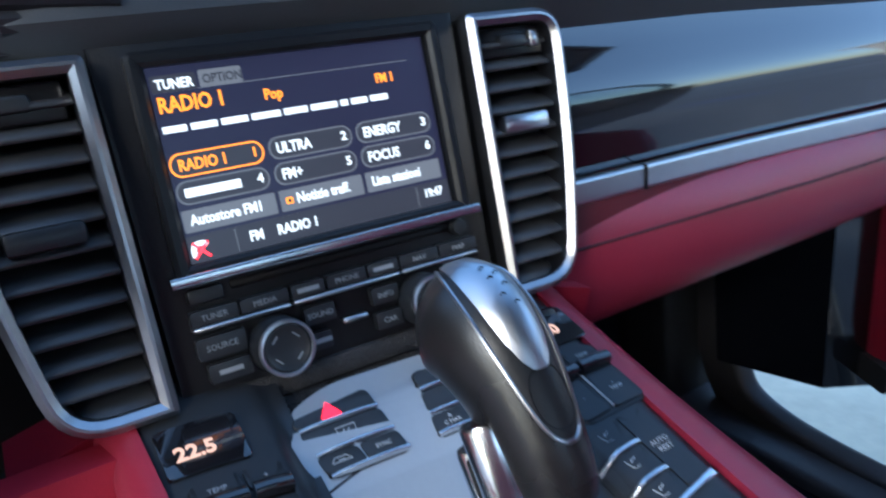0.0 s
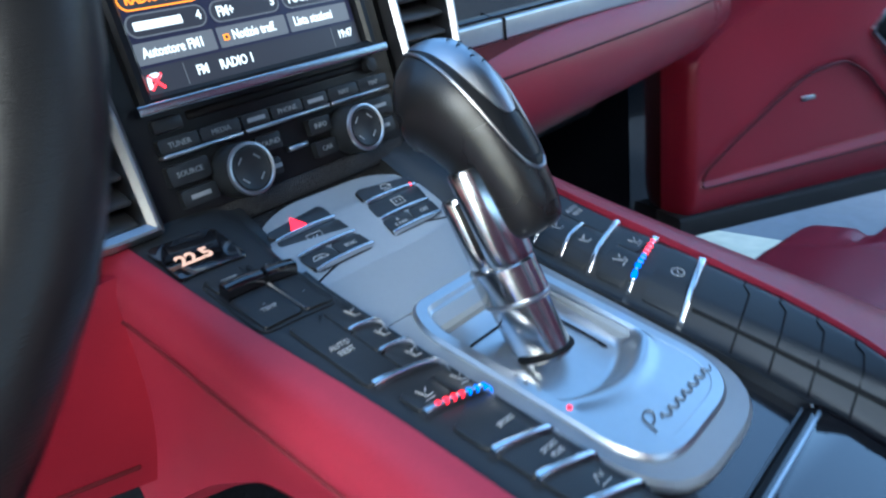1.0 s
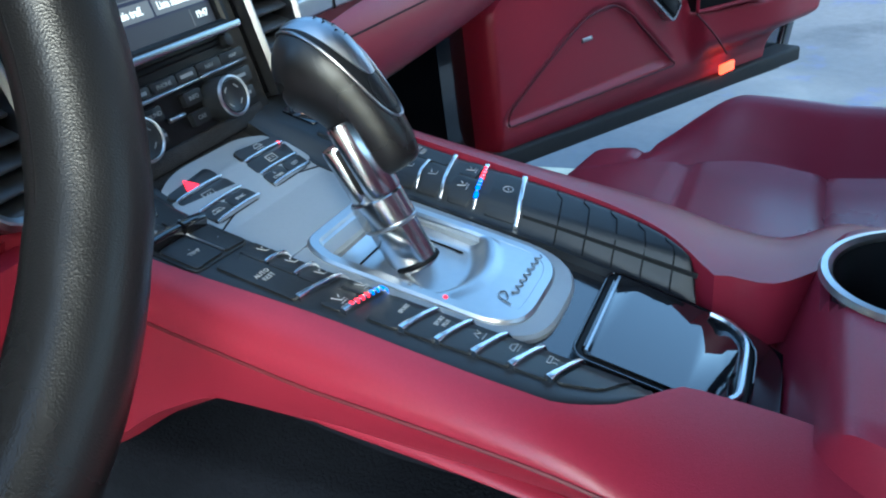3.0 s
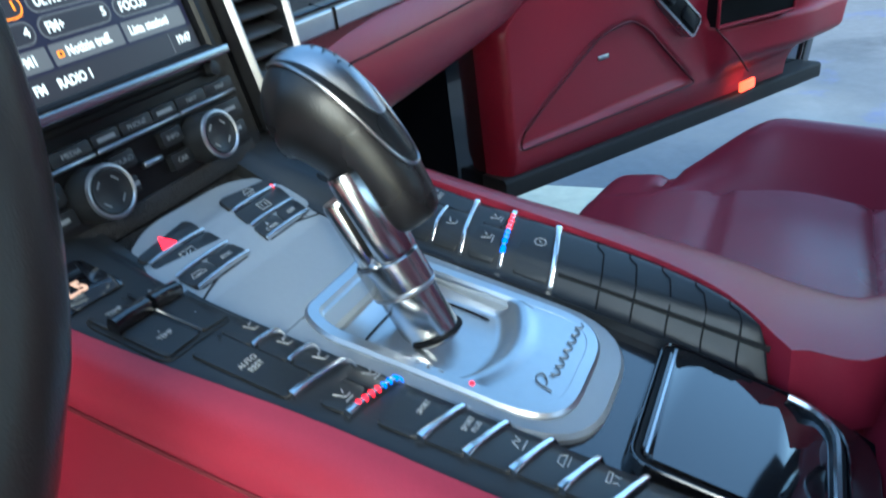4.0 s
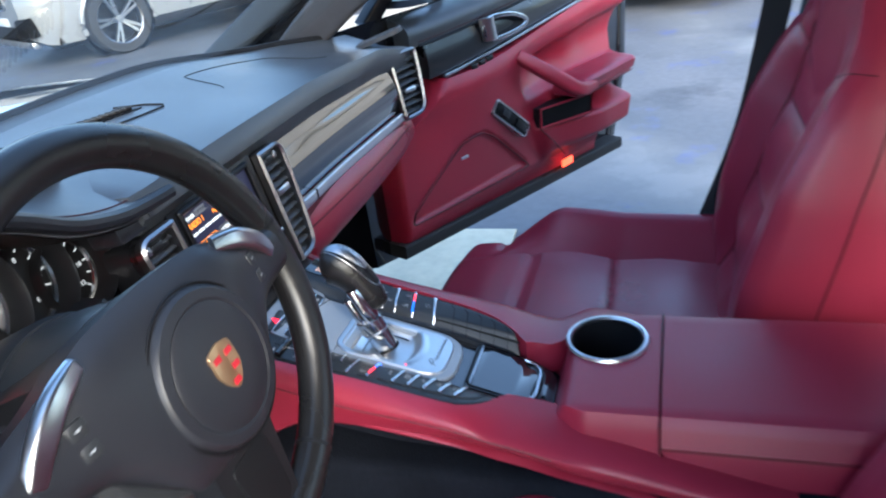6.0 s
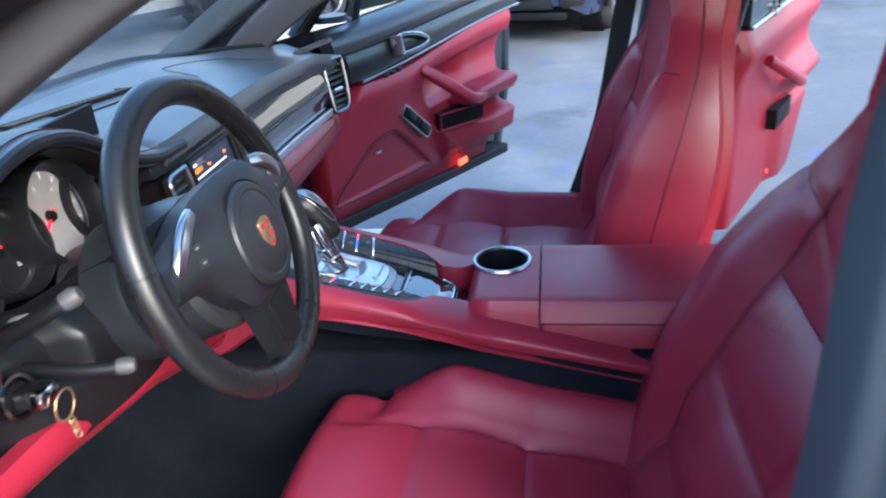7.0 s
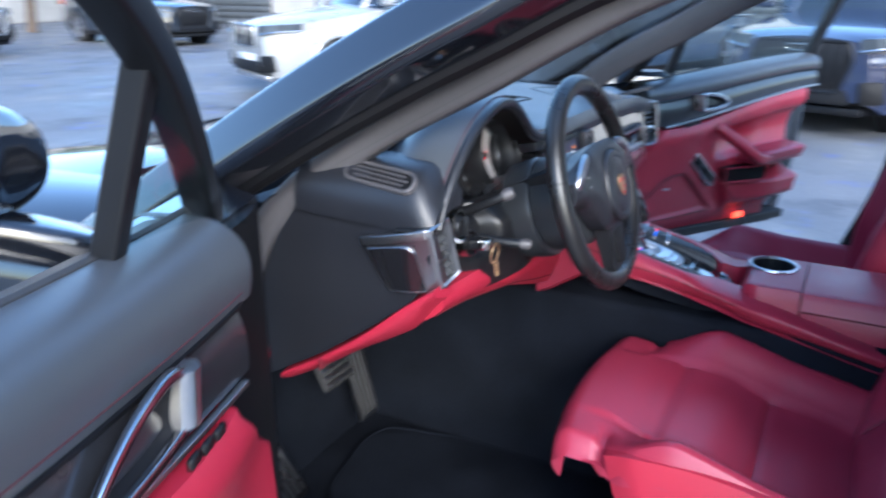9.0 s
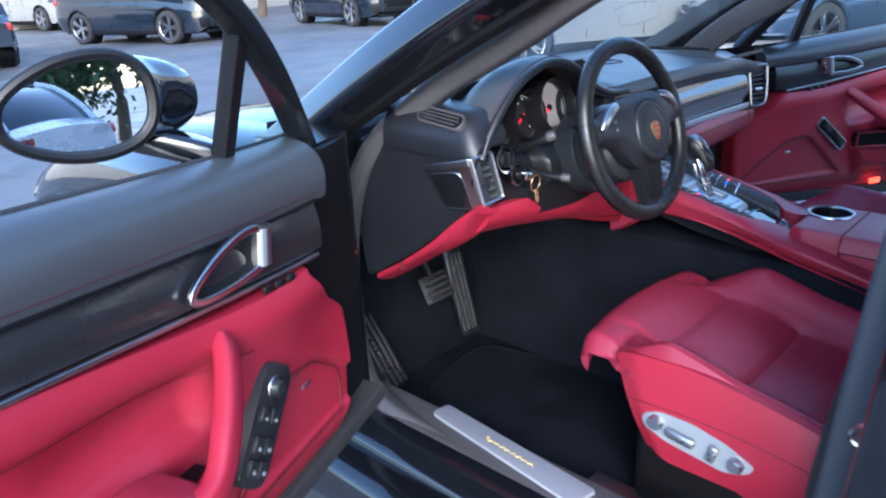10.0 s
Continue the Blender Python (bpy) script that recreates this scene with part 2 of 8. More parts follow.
def smooth_path(points, n=8, closed=False):
    """A Catmull-Rom curve through the points."""
    p = [Vector(q) for q in points]
    k = len(p)
    out = []
    for i in range(k if closed else k - 1):
        if closed:
            a, b, c, d = p[i - 1], p[i], p[(i + 1) % k], p[(i + 2) % k]
        else:
            a, b, c, d = p[max(i - 1, 0)], p[i], p[i + 1], p[min(i + 2, k - 1)]
        for j in range(n):
            t = j / n
            out.append(0.5 * (2 * b + (c - a) * t + (2 * a - 5 * b + 4 * c - d) * t * t + (3 * b - a - 3 * c + d) * t ** 3))
    if not closed:
        out.append(p[-1])
    return out


def sweep(path, section, closed=False, up=(0, 0, 1), m=None, scale=None):
    """A closed section (a, b) carried along a path; a lies sideways, b along up."""
    bm = bmesh.new()
    path = [Vector(q) for q in path]
    k, up = len(path), Vector(up)
    loops = []
    for i, p in enumerate(path):
        t = (path[(i + 1) % k] - path[i - 1]) if closed else (path[min(i + 1, k - 1)] - path[max(i - 1, 0)])
        t.normalize()
        side = t.cross(up)
        side = side.normalized() if side.length > 1e-6 else Vector((1, 0, 0))
        w = side.cross(t)
        s = scale(i / (k - 1)) if scale else 1.0
        loops.append([bm.verts.new(p + side * a * s + w * b * s) for a, b in section])
    c = len(section)
    for i in range(k if closed else k - 1):
        p, q = loops[i], loops[(i + 1) % k]
        for j in range(c):
            bm.faces.new((p[j], p[(j + 1) % c], q[(j + 1) % c], q[j]))
    if not closed:
        bm.faces.new(loops[0])
        bm.faces.new(loops[-1][::-1])
    bmesh.ops.recalc_face_normals(bm, faces=bm.faces[:])
    if m is not None:
        bm.transform(m)
    return bm


def circle(r, n=10, ry=None):
    return [(r * math.cos(2 * math.pi * i / n), (ry or r) * math.sin(2 * math.pi * i / n)) for i in range(n)]


def tube(path, r, n=8, closed=False, m=None, scale=None, up=(0, 0, 1)):
    return sweep(path, circle(r, n), closed, up, m, scale)


def lathe(profile, n=32, m=None):
    """Turns a profile of (radius, height) round the z axis."""
    bm = bmesh.new()
    loops = [[bm.verts.new((r * math.cos(2 * math.pi * i / n), r * math.sin(2 * math.pi * i / n), z)) for i in range(n)] for r, z in profile]
    for p, q in zip(loops, loops[1:]):
        for i in range(n):
            bm.faces.new((p[i], p[(i + 1) % n], q[(i + 1) % n], q[i]))
    bmesh.ops.remove_doubles(bm, verts=bm.verts[:], dist=1e-6)
    bmesh.ops.recalc_face_normals(bm, faces=bm.faces[:])
    if m is not None:
        bm.transform(m)
    return bm


def text(body, size, m, mat, parent, align="LEFT", depth=0.00015, name="lettering", wide=1.0, bold=0.0):
    """Letters in the built-in font, as a mesh."""
    cu = bpy.data.curves.new("letters", "FONT")
    cu.body, cu.size, cu.align_x, cu.extrude, cu.resolution_u, cu.offset = body, size, align, depth, 2, bold * size
    ob = new("letters", cu)
    bpy.context.view_layer.update()
    me = bpy.data.meshes.new_from_object(ob.evaluated_get(bpy.context.evaluated_depsgraph_get()))
    bpy.data.objects.remove(ob)
    me.transform(m @ Matrix.Diagonal((wide, 1, 1, 1)))
    me.materials.clear()
    me.materials.append(mat)
    return place(new(name, me), parent)


def step(a, b, x):
    t = min(max((x - a) / (b - a), 0.0), 1.0)
    return t * t * (3 - 2 * t)


def bell(x, c, w):
    return math.exp(-((x - c) / w) ** 2)


def lerp(table, x):
    """Reads a table of (x, y) at x along a smooth curve that does not overshoot."""
    if x <= table[0][0]:
        return table[0][1]
    if x >= table[-1][0]:
        return table[-1][1]
    k = len(table)
    slope = [(table[i + 1][1] - table[i][1]) / (table[i + 1][0] - table[i][0]) for i in range(k - 1)]
    turn = [slope[0]] + [0.0 if p * q <= 0 else 2 * p * q / (p + q) for p, q in zip(slope, slope[1:])] + [slope[-1]]
    for i in range(k - 1):
        (a, p), (b, q) = table[i], table[i + 1]
        if x <= b:
            h, t = b - a, (x - a) / (b - a)
            return p * (1 + 2 * t) * (1 - t) ** 2 + turn[i] * h * t * (1 - t) ** 2 + q * t * t * (3 - 2 * t) + turn[i + 1] * h * t * t * (t - 1)


# ---- ground ----
GROUND = material("asphalt", (0.115, 0.118, 0.125), 0.60, vary=0.30, big=0.7, fine=60, bump=0.6, wear=0.3)


def stain(m, tint, scale, lo, hi):
    """Patches of another tint over a material's colour: wear, and painted sky reflection."""
    n, l = m.node_tree.nodes, m.node_tree.links
    base = n["Principled BSDF"].inputs["Base Color"]
    co, tex, ramp, mix = n.new("ShaderNodeTexCoord"), n.new("ShaderNodeTexNoise"), n.new("ShaderNodeMapRange"), n.new("ShaderNodeMix")
    tex.inputs["Scale"].default_value, tex.inputs["Detail"].default_value, tex.inputs["Roughness"].default_value = scale, 7, 0.65
    l.new(co.outputs["Object"], tex.inputs["Vector"])
    ramp.inputs[1].default_value, ramp.inputs[2].default_value = lo, hi
    l.new(tex.outputs[0], ramp.inputs[0])
    mix.data_type = "RGBA"
    l.new(ramp.outputs[0], mix.inputs[0])
    l.new(base.links[0].from_socket, mix.inputs[6])
    mix.inputs[7].default_value = (*tint, 1)
    l.new(mix.outputs[2], base)


stain(GROUND, (0.060, 0.063, 0.070), 1.1, 0.50, 0.64)
stain(GROUND, (0.20, 0.20, 0.195), 0.55, 0.54, 0.68)
# blue patches: the sky's reflection on the asphalt, put into its colour
stain(GROUND, (0.085, 0.105, 0.24), 1.9, 0.58, 0.72)
CONCRETE = material("pale concrete", (0.56, 0.51, 0.37), 0.85, vary=0.22, big=2.5, fine=70, bump=0.5)
part("ground", grid(lambda u, v: (-300 + 600 * u, -300 + 600 * v, 0), 21, 21), GROUND, label="worn grey asphalt of the car park", category="ground", kind="structure")
part("pavement", box(0.86, 2.02, 0.10, 9.0, 0.0, 0.012, 0.003), CONCRETE, label="pale rough concrete strip beside the car", category="pavement", kind="structure")


# ---- the car's shell ----
shell = empty("car_body", pose(0, 0, 0.2), label="black car shell with its doors standing open", category="car body")
part("floor_pan", box(-0.74, 0.74, -2.2, 0.75, 0.20, 0.27, 0.02), CARPET, shell, "black carpeted floor")
# firewall and tunnel
part("firewall", grid(lambda u, v: (-0.74 + 1.48 * u, 0.52 + 0.16 * step(0.25, 0.8, v), 0.27 + 0.80 * v), 8, 14), CARPET, shell, "black carpeted toe board")
part("tunnel", sweep([(0.02, 0.65, 0.27), (0.02, -0.3, 0.27), (0.03, -1.3, 0.27)], rounded([(-0.17, 0), (0.17, 0), (0.145, 0.47), (-0.145, 0.47)], 0.02)), CARPET, shell, "black carpeted tunnel side")


def front_wing(u, v, side):
    """Front wing: crest beside the bonnet, round shoulder, flank cut by the wheel arch."""
    y = 0.46 + 1.76 * u
    crest = lerp([(0.46, 1.060), (1.0, 1.045), (1.5, 0.985), (1.85, 0.885), (2.05, 0.790), (2.22, 0.640)], y)
    low = 0.40 + (math.sqrt(max(0.0, 0.40 ** 2 - (y - 1.60) ** 2)) * 0.95 - 0.02 if abs(y - 1.60) < 0.40 else 0.0)
    out = 0.955 - 0.16 * step(0.72, 1.05, u) ** 2 - 0.04 * (1 - step(0.0, 0.3, u))
    if v < 0.6:
        a = v / 0.6 * math.pi / 2
        return side * (0.700 + (out - 0.700) * math.sin(a)), y, crest - 0.17 * (1 - math.cos(a))
    w = (v - 0.6) / 0.4
    return side * (out - 0.02 * w), y, crest - 0.17 + (min(low, crest - 0.18) - crest + 0.17) * w


for side in (-1, 1):
    sill_path = [(side * 0.76, 0.55, 0.33), (side * 0.76, 0.2, 0.325), (side * 0.76, -0.3, 0.325), (side * 0.76, -0.85, 0.325)]
    part("sill", sweep(sill_path, rounded([(-0.10, -0.12), (0.10, -0.12), (0.10, 0.03), (0.03, 0.055), (-0.10, 0.055)], 0.02)), PAINT_BLACK, shell, "black painted sill")
    if side < 0:
        part("rocker", box(-0.955, -0.80, -0.80, 0.55, 0.19, 0.335, 0.045, 4), PAINT_BLACK, shell, "glossy black rocker panel")
    # the moulded sill trim and the seal that rings the door opening
    out = 0.055 if side > 0 else 0.0
    part("sill_trim", sweep([(side * (0.715 + out), 0.42, 0.378 + 0.5 * out), (side * (0.715 + out), -0.2, 0.376 + 0.4 * out), (side * (0.715 + out), -0.78, 0.376)], rounded([(-0.055, -0.03), (0.06, -0.03), (0.055, 0.005), (-0.05, 0.012)], 0.012)), SEAL, shell, "grey sill moulding")
    ap = smooth_path([(side * 0.60, -0.95, 1.50), (side * 0.61, -0.60, 1.50), (side * 0.64, -0.32, 1.425), (side * 0.665, -0.06, 1.285), (side * 0.69, 0.11, 1.19), (side * 0.725, 0.275, 1.06), (side * 0.745, 0.35, 0.93), (side * 0.755, 0.385, 0.78), (side * 0.755, 0.385, 0.60), (side * 0.75, 0.37, 0.46), (side * 0.745, 0.29, 0.38), (side * 0.738, 0.05, 0.355), (side * 0.735, -0.5, 0.355), (side * 0.735, -0.75, 0.37)], 7)
    ap = [p + Vector((out, 0, 0.5 * out)) * step(1.10, 0.80, p.z) for p in ap] if side > 0 else ap
    fat = 1.5 if side > 0 else 1.0
    part("door_seal", sweep(ap, rounded([(-0.026 * fat, -0.022), (0.026 * fat, -0.022), (0.028 * fat, 0.012), (0, 0.026), (-0.028 * fat, 0.012)], 0.010), up=(side, 0, 0.2)), SEAL, shell, "soft grey rubber door seal")
    if side > 0:
        part("kick_carpet", box(0.60, 0.745, -0.08, 0.50, 0.262, 0.388, 0.015), CARPET, shell, "black carpet beside the sill")
    # painted outer roof rail and pillar
    outer = smooth_path([(side * 0.66, -1.6, 1.50), (side * 0.68, -0.75, 1.555), (side * 0.71, -0.33, 1.485), (side * 0.755, -0.09, 1.375), (side * 0.785, 0.13, 1.258), (side * 0.81, 0.36, 1.12), (side * 0.84, 0.58, 0.98)], 8)
    part("windscreen_pillar", sweep(outer, rounded([(-0.034, -0.050), (0.034, -0.050), (0.046, 0.034), (0.036, 0.050), (-0.036, 0.050), (-0.046, 0.034)], 0.014), up=(side * 0.85, 0, 0.55)), PAINT_BLACK, shell, "glossy black painted pillar")
    part("pillar_gasket", tube([p + Vector((-side * 0.022, -0.006, -0.040)) for p in outer], 0.024, 10), DARK, shell, "black rubber gasket")
    # inner pillar trim
    part("pillar_trim", sweep([p + Vector((-side * 0.055, 0.03, 0.0)) for p in outer[12:]], rounded([(-0.03, -0.03), (0.03, -0.03), (0.03, 0.03), (-0.03, 0.03)], 0.015)), PILLAR, shell, "dark grey pillar trim")
    # hinge pillar
    part("hinge_pillar", sweep([(side * 0.77, 0.47, 1.06), (side * 0.79, 0.49, 0.8), (side * 0.79, 0.48, 0.34)], rounded([(-0.07, -0.07), (0.06, -0.07), (0.06, 0.07), (-0.07, 0.07)], 0.03), up=(0, 1, 0)), RUBBER, shell, "black hinge pillar")
    # centre pillar: cloth-clad inside, painted jamb outside
    mid = smooth_path([(side * 0.575, -0.88, 1.50), (side * 0.61, -0.86, 1.39), (side * 0.66, -0.82, 1.22), (side * 0.70, -0.80, 1.05), (side * 0.715, -0.78, 0.80), (side * 0.72, -0.76, 0.55), (side * 0.72, -0.72, 0.36)], 6)
    part("centre_pillar_trim", sweep(mid, rounded([(-0.05 - (0.022 if side > 0 else 0), -0.035), (0.05 + (0.022 if side < 0 else 0), -0.035), (0.045 + (0.016 if side < 0 else 0), 0.03), (-0.045 - (0.016 if side > 0 else 0), 0.03)], 0.016), up=(side, 0, 0)), PILLAR, shell, "slate grey centre pillar cladding")
    part("centre_pillar_seam", box(-0.048, 0.048, -0.004, 0.004, -0.036, 0.002, 0.002, m=pose(side * 0.665, -0.815, 1.20, 0, 0, 90)), RUBBER, shell)
    part("centre_pillar", sweep([p + Vector((side * 0.055, -0.075, -0.02)) for p in mid], rounded([(-0.09, -0.05), (0.09, -0.05), (0.09, 0.045), (-0.09, 0.045)], 0.02), up=(side, 0, 0)), PAINT_BLACK, shell, "glossy black door jamb")
    if side < 0:
        part("outer_jamb", sweep([p + Vector((-0.17, -0.20, -0.02)) for p in mid], rounded([(-0.13, -0.08), (0.13, -0.08), (0.13, 0.08), (-0.13, 0.08)], 0.03), up=(side, 0, 0)), PAINT_BLACK, shell, "glossy black outer jamb")
    part("jamb_seal", tube([p + Vector((side * 0.095, -0.055, -0.02)) for p in mid], 0.014, 8), RUBBER, shell)
    # fender
    wing = part("fender", grid(lambda u, v, s=side: front_wing(u, v, s), 40, 16, flip=side > 0), PAINT_BLACK, shell, "glossy black front wing with its wheel arch")
    part("headlight", solid(lambda u, v, s=side: (lambda p: (p[0] + s * 0.004, p[1], p[2] + 0.004))(front_wing(0.855 + 0.085 * u - 0.02 * v, 0.16 + 0.36 * v, s)), lambda u, v, s=side: (lambda p: (p[0] - s * 0.02, p[1], p[2] - 0.01))(front_wing(0.855 + 0.085 * u - 0.02 * v, 0.16 + 0.36 * v, s)), 12, 10), SATIN_DARK, wing, "clear headlight set in the wing")
    # rear quarter and front wheel, which close the car
    part("rear_quarter", solid(lambda u, v, s=side: (s * (0.74 + 0.15 * math.sin(math.pi * (0.12 + 0.62 * v))), -2.30 + 0.50 * u, 1.10 - 0.72 * v), lambda u, v, s=side: (s * 0.70, -2.30 + 0.50 * u, 1.10 - 0.72 * v), 10, 10), PAINT_BLACK, shell, "black rear quarter panel")
    for wy in (1.60, -2.02):
        wm = pose(side * 0.80, wy, 0.345, 0, 90 * side)
        tyre = part("wheel", lathe([(0.235, -0.12), (0.325, -0.11), (0.345, -0.06), (0.345, 0.06), (0.325, 0.11), (0.245, 0.115), (0.238, 0.09)], 40, wm), TYRE, shell, "black tyre")
        part("rim", lathe([(0.238, 0.10), (0.245, 0.108), (0.225, 0.085), (0.06, 0.06), (0.0, 0.065)], 40, wm), SATIN_DARK, tyre, "dark silver rim")
        for k in range(5):
            part("spoke", sweep([(0.03, 0, 0.075), (0.13, 0, 0.085), (0.236, 0.0, 0.098)], [(-0.028, -0.012), (0.028, -0.012), (0.018, 0.012), (-0.018, 0.012)], m=wm @ pose(0, 0, 0, 0, 0, 72 * k)), SATIN, tyre)
part("front_bumper", solid(lambda u, v: ((u - 0.5) * 1.72, 2.10 + 0.16 * math.cos((u - 0.5) * math.pi) - 0.05 * v, 0.64 - 0.38 * v), lambda u, v: ((u - 0.5) * 1.68, 1.98 + 0.14 * math.cos((u - 0.5) * math.pi), 0.64 - 0.38 * v), 18, 8), PAINT_BLACK, shell, "black front bumper")
part("tail", box(-0.80, 0.80, -2.36, -2.26, 0.36, 1.06, 0.05, 3), PAINT_BLACK, shell, "black tail panel")
striker = empty("striker", pose(-0.70, -0.80, 0.75), label="bright steel door striker on the black jamb", category="latch")
part("loop", tube(smooth_path([(-0.745, -0.83, 0.78), (-0.745, -0.76, 0.78), (-0.745, -0.75, 0.745), (-0.745, -0.83, 0.74)], 5), 0.006, 8), CHROME, striker)
part("plate", box(-0.738, -0.730, -0.86, -0.77, 0.70, 0.82, 0.004), CHROME, striker)
ROOF_Z = 1.575
part("roof", solid(lambda u, v: ((u - 0.5) * 1.36, -2.2 + 1.86 * v, ROOF_Z - 0.05 * (2 * u - 1) ** 2 - 0.06 * step(0.6, 1.0, v)), lambda u, v: ((u - 0.5) * 1.32, -2.2 + 1.86 * v, ROOF_Z - 0.035 - 0.05 * (2 * u - 1) ** 2 - 0.06 * step(0.6, 1.0, v)), 14, 14), PAINT_BLACK, shell, "black roof")
part("headliner", grid(lambda u, v: ((u - 0.5) * 1.26, -2.15 + 1.80 * v, ROOF_Z - 0.045 - 0.05 * (2 * u - 1) ** 2 - 0.06 * step(0.6, 1.0, v)), 10, 10, flip=True), PILLAR, shell, "grey cloth headliner")
part("bonnet", grid(lambda u, v: ((u - 0.5) * 1.45, 0.50 + 1.70 * v, 1.075 - 0.03 * (2 * u - 1) ** 4 - 0.05 * v - 0.30 * v ** 2.4 + 0.02 * bell(abs(2 * u - 1), 0.75, 0.18)), 22, 16), PAINT_BLACK, shell, "black bonnet reflecting the sky")
part("scuttle", box(-0.72, 0.72, 0.40, 0.56, 0.98, 1.075, 0.02), DARK, shell, "black scuttle panel")
for k in range(2):
    part("wiper", tube(smooth_path([(-0.55 + 0.55 * k, 0.47, 1.098), (-0.3 + 0.55 * k, 0.485, 1.105), (0.05 + 0.5 * k, 0.47, 1.098)], 5), 0.008, 6), RUBBER, shell, "black wiper arm")
screen_glass = part("windscreen", grid(lambda u, v: ((u - 0.5) * (1.50 - 0.24 * v), 0.46 - 0.82 * v - 0.20 * (2 * u - 1) ** 2 * (1 - 0.4 * v), 1.085 + 0.41 * v + 0.03 * v * (1 - v)), 16, 10, flip=True), GLASS, shell, "clear windscreen")
screen_glass.visible_shadow = False
# rear half, seen between the seats
part("rear_bulkhead", box(-0.66, 0.66, -2.25, -2.15, 0.27, 1.2, 0.03), CARPET, shell, "black rear wall of the cabin")
rear = empty("rear_seat", pose(0, -1.85, 0.27), label="red leather rear bench in the shade of the cabin", category="seat")
for sx in (-0.38, 0.38):
    part("cushion", box(sx - 0.27, sx + 0.27, -1.95, -1.42, 0.40, 0.58, 0.06, 4), RED_SEAT, rear)
    part("backrest", box(sx - 0.27, sx + 0.27, -0.08, 0.08, 0, 0.62, 0.06, 4, pose(0, -2.02, 0.55, 14)), RED_SEAT, rear)
part("base", box(-0.66, 0.66, -2.1, -1.45, 0.27, 0.42, 0.02), CARPET, rear)
# sill plate with a bright script
plate = empty("sill_plate", pose(-0.70, -0.05, 0.385), label="pale brushed sill plate with a yellow script", category="sill plate")
PM = pose(-0.704, -0.04, 0.392, 0, 0, 84)
part("plate", prism(rounded([(-0.25, -0.034), (0.215, -0.030), (0.215, 0.022), (-0.24, 0.034)], 0.012), -0.006, 0.002, PM, 0.001), material("pale sill plate", (0.42, 0.44, 0.50), 0.45, metal=0.4, vary=0.06), plate)
YELLOW = material("yellow script", (0.62, 0.48, 0.10), 0.4, vary=0.05)
# an unlettered flowing mark
wave = [(-0.075 + 0.15 * i / 110, 0.0042 * math.sin(i * 0.50) * (1.8 if i < 14 else 0.75 + 0.35 * math.sin(i * 0.19)), 0.0026) for i in range(111)]
part("script_mark", tube(wave, 0.0010, 6, m=PM @ pose(-0.03, 0, 0, 0, 0, 180)), YELLOW, plate)


mat_l = empty("floor_mat", pose(-0.36, 0.1, 0.27), label="black carpet floor mat with a bound edge", category="floor mat")
part("carpet_sheet", prism(rounded([(-0.60, -0.30), (-0.16, -0.30), (-0.15, 0.20), (-0.20, 0.42), (-0.28, 0.44), (-0.50, 0.40), (-0.60, 0.28)], 0.05), 0.272, 0.288, bev=0.004), CARPET, mat_l)
part("binding", tube([(x, y, 0.286) for x, y in rounded([(-0.60, -0.30), (-0.16, -0.30), (-0.15, 0.20), (-0.20, 0.42), (-0.28, 0.44), (-0.50, 0.40), (-0.60, 0.28)], 0.05)], 0.005, 6, True), CARPET, mat_l)
mat_r = empty("floor_mat", pose(0.4, 0.1, 0.27), label="black carpet floor mat on the passenger side", category="floor mat")
part("carpet_sheet", prism(rounded([(0.2, -0.30), (0.62, -0.30), (0.62, 0.40), (0.2, 0.42)], 0.05), 0.272, 0.288, bev=0.004), CARPET, mat_r)
# pedals
brake = empty("brake_pedal", pose(-0.42, 0.45, 0.55), label="ribbed black rubber brake pedal with steel ribs", category="pedal")
BP = pose(-0.405, 0.44, 0.555, -28)
part("pad", box(-0.055, 0.055, -0.012, 0.0, -0.04, 0.04, 0.008, 3, BP), RUBBER, brake)
for k in range(4):
    part("rib", box(-0.046, 0.046, -0.018, -0.010, -0.031 + 0.018 * k, -0.022 + 0.018 * k, 0.002, 2, BP), SATIN_DARK, brake)
part("arm", tube(smooth_path([(-0.405, 0.455, 0.58), (-0.40, 0.50, 0.66), (-0.40, 0.52, 0.82)], 5), 0.011, 8), DARK, brake)
gas = empty("accelerator_pedal", pose(-0.27, 0.45, 0.40), label="tall ribbed steel accelerator pedal", category="pedal")
GP = pose(-0.278, 0.425, 0.36, -16, 0, -3)
part("pad", box(-0.034, 0.034, -0.008, 0.006, 0.0, 0.27, 0.005, 2, GP), SATIN, gas)
for k in range(4):
    part("rib", box(-0.027 + 0.0155 * k, -0.020 + 0.0155 * k, -0.013, -0.006, 0.015, 0.255, 0.002, 2, GP), RUBBER, gas)
rest = empty("footrest", pose(-0.60, 0.40, 0.30), label="ribbed steel footrest beside the pedals", category="footrest")
FP = pose(-0.605, 0.40, 0.325, -35, 0, 6)
part("plate", box(-0.045, 0.045, -0.008, 0.006, 0.0, 0.24, 0.006, 2, FP), DARK, rest)
for k in range(4):
    part("rib", box(-0.034 + 0.020 * k, -0.024 + 0.020 * k, -0.013, -0.006, 0.015, 0.225, 0.002, 2, FP), SATIN, rest)


# ---- dashboard ----
TILT_S, COS_S = math.sin(radians(12)), math.cos(radians(12))
STACK = axes((0, 0.004, 0.97), (1, 0, 0), (0, TILT_S, COS_S), (0, -COS_S, TILT_S))
dash = empty("dashboard", pose(0, 0.2, 0.9), label="dash with a black leather top and a red leather lower half", category="dashboard")


def dash_front(x):
    """How far the dash face lies towards the seats at x."""
    return 0.028 - 0.018 * step(0.30, 0.75, abs(x))


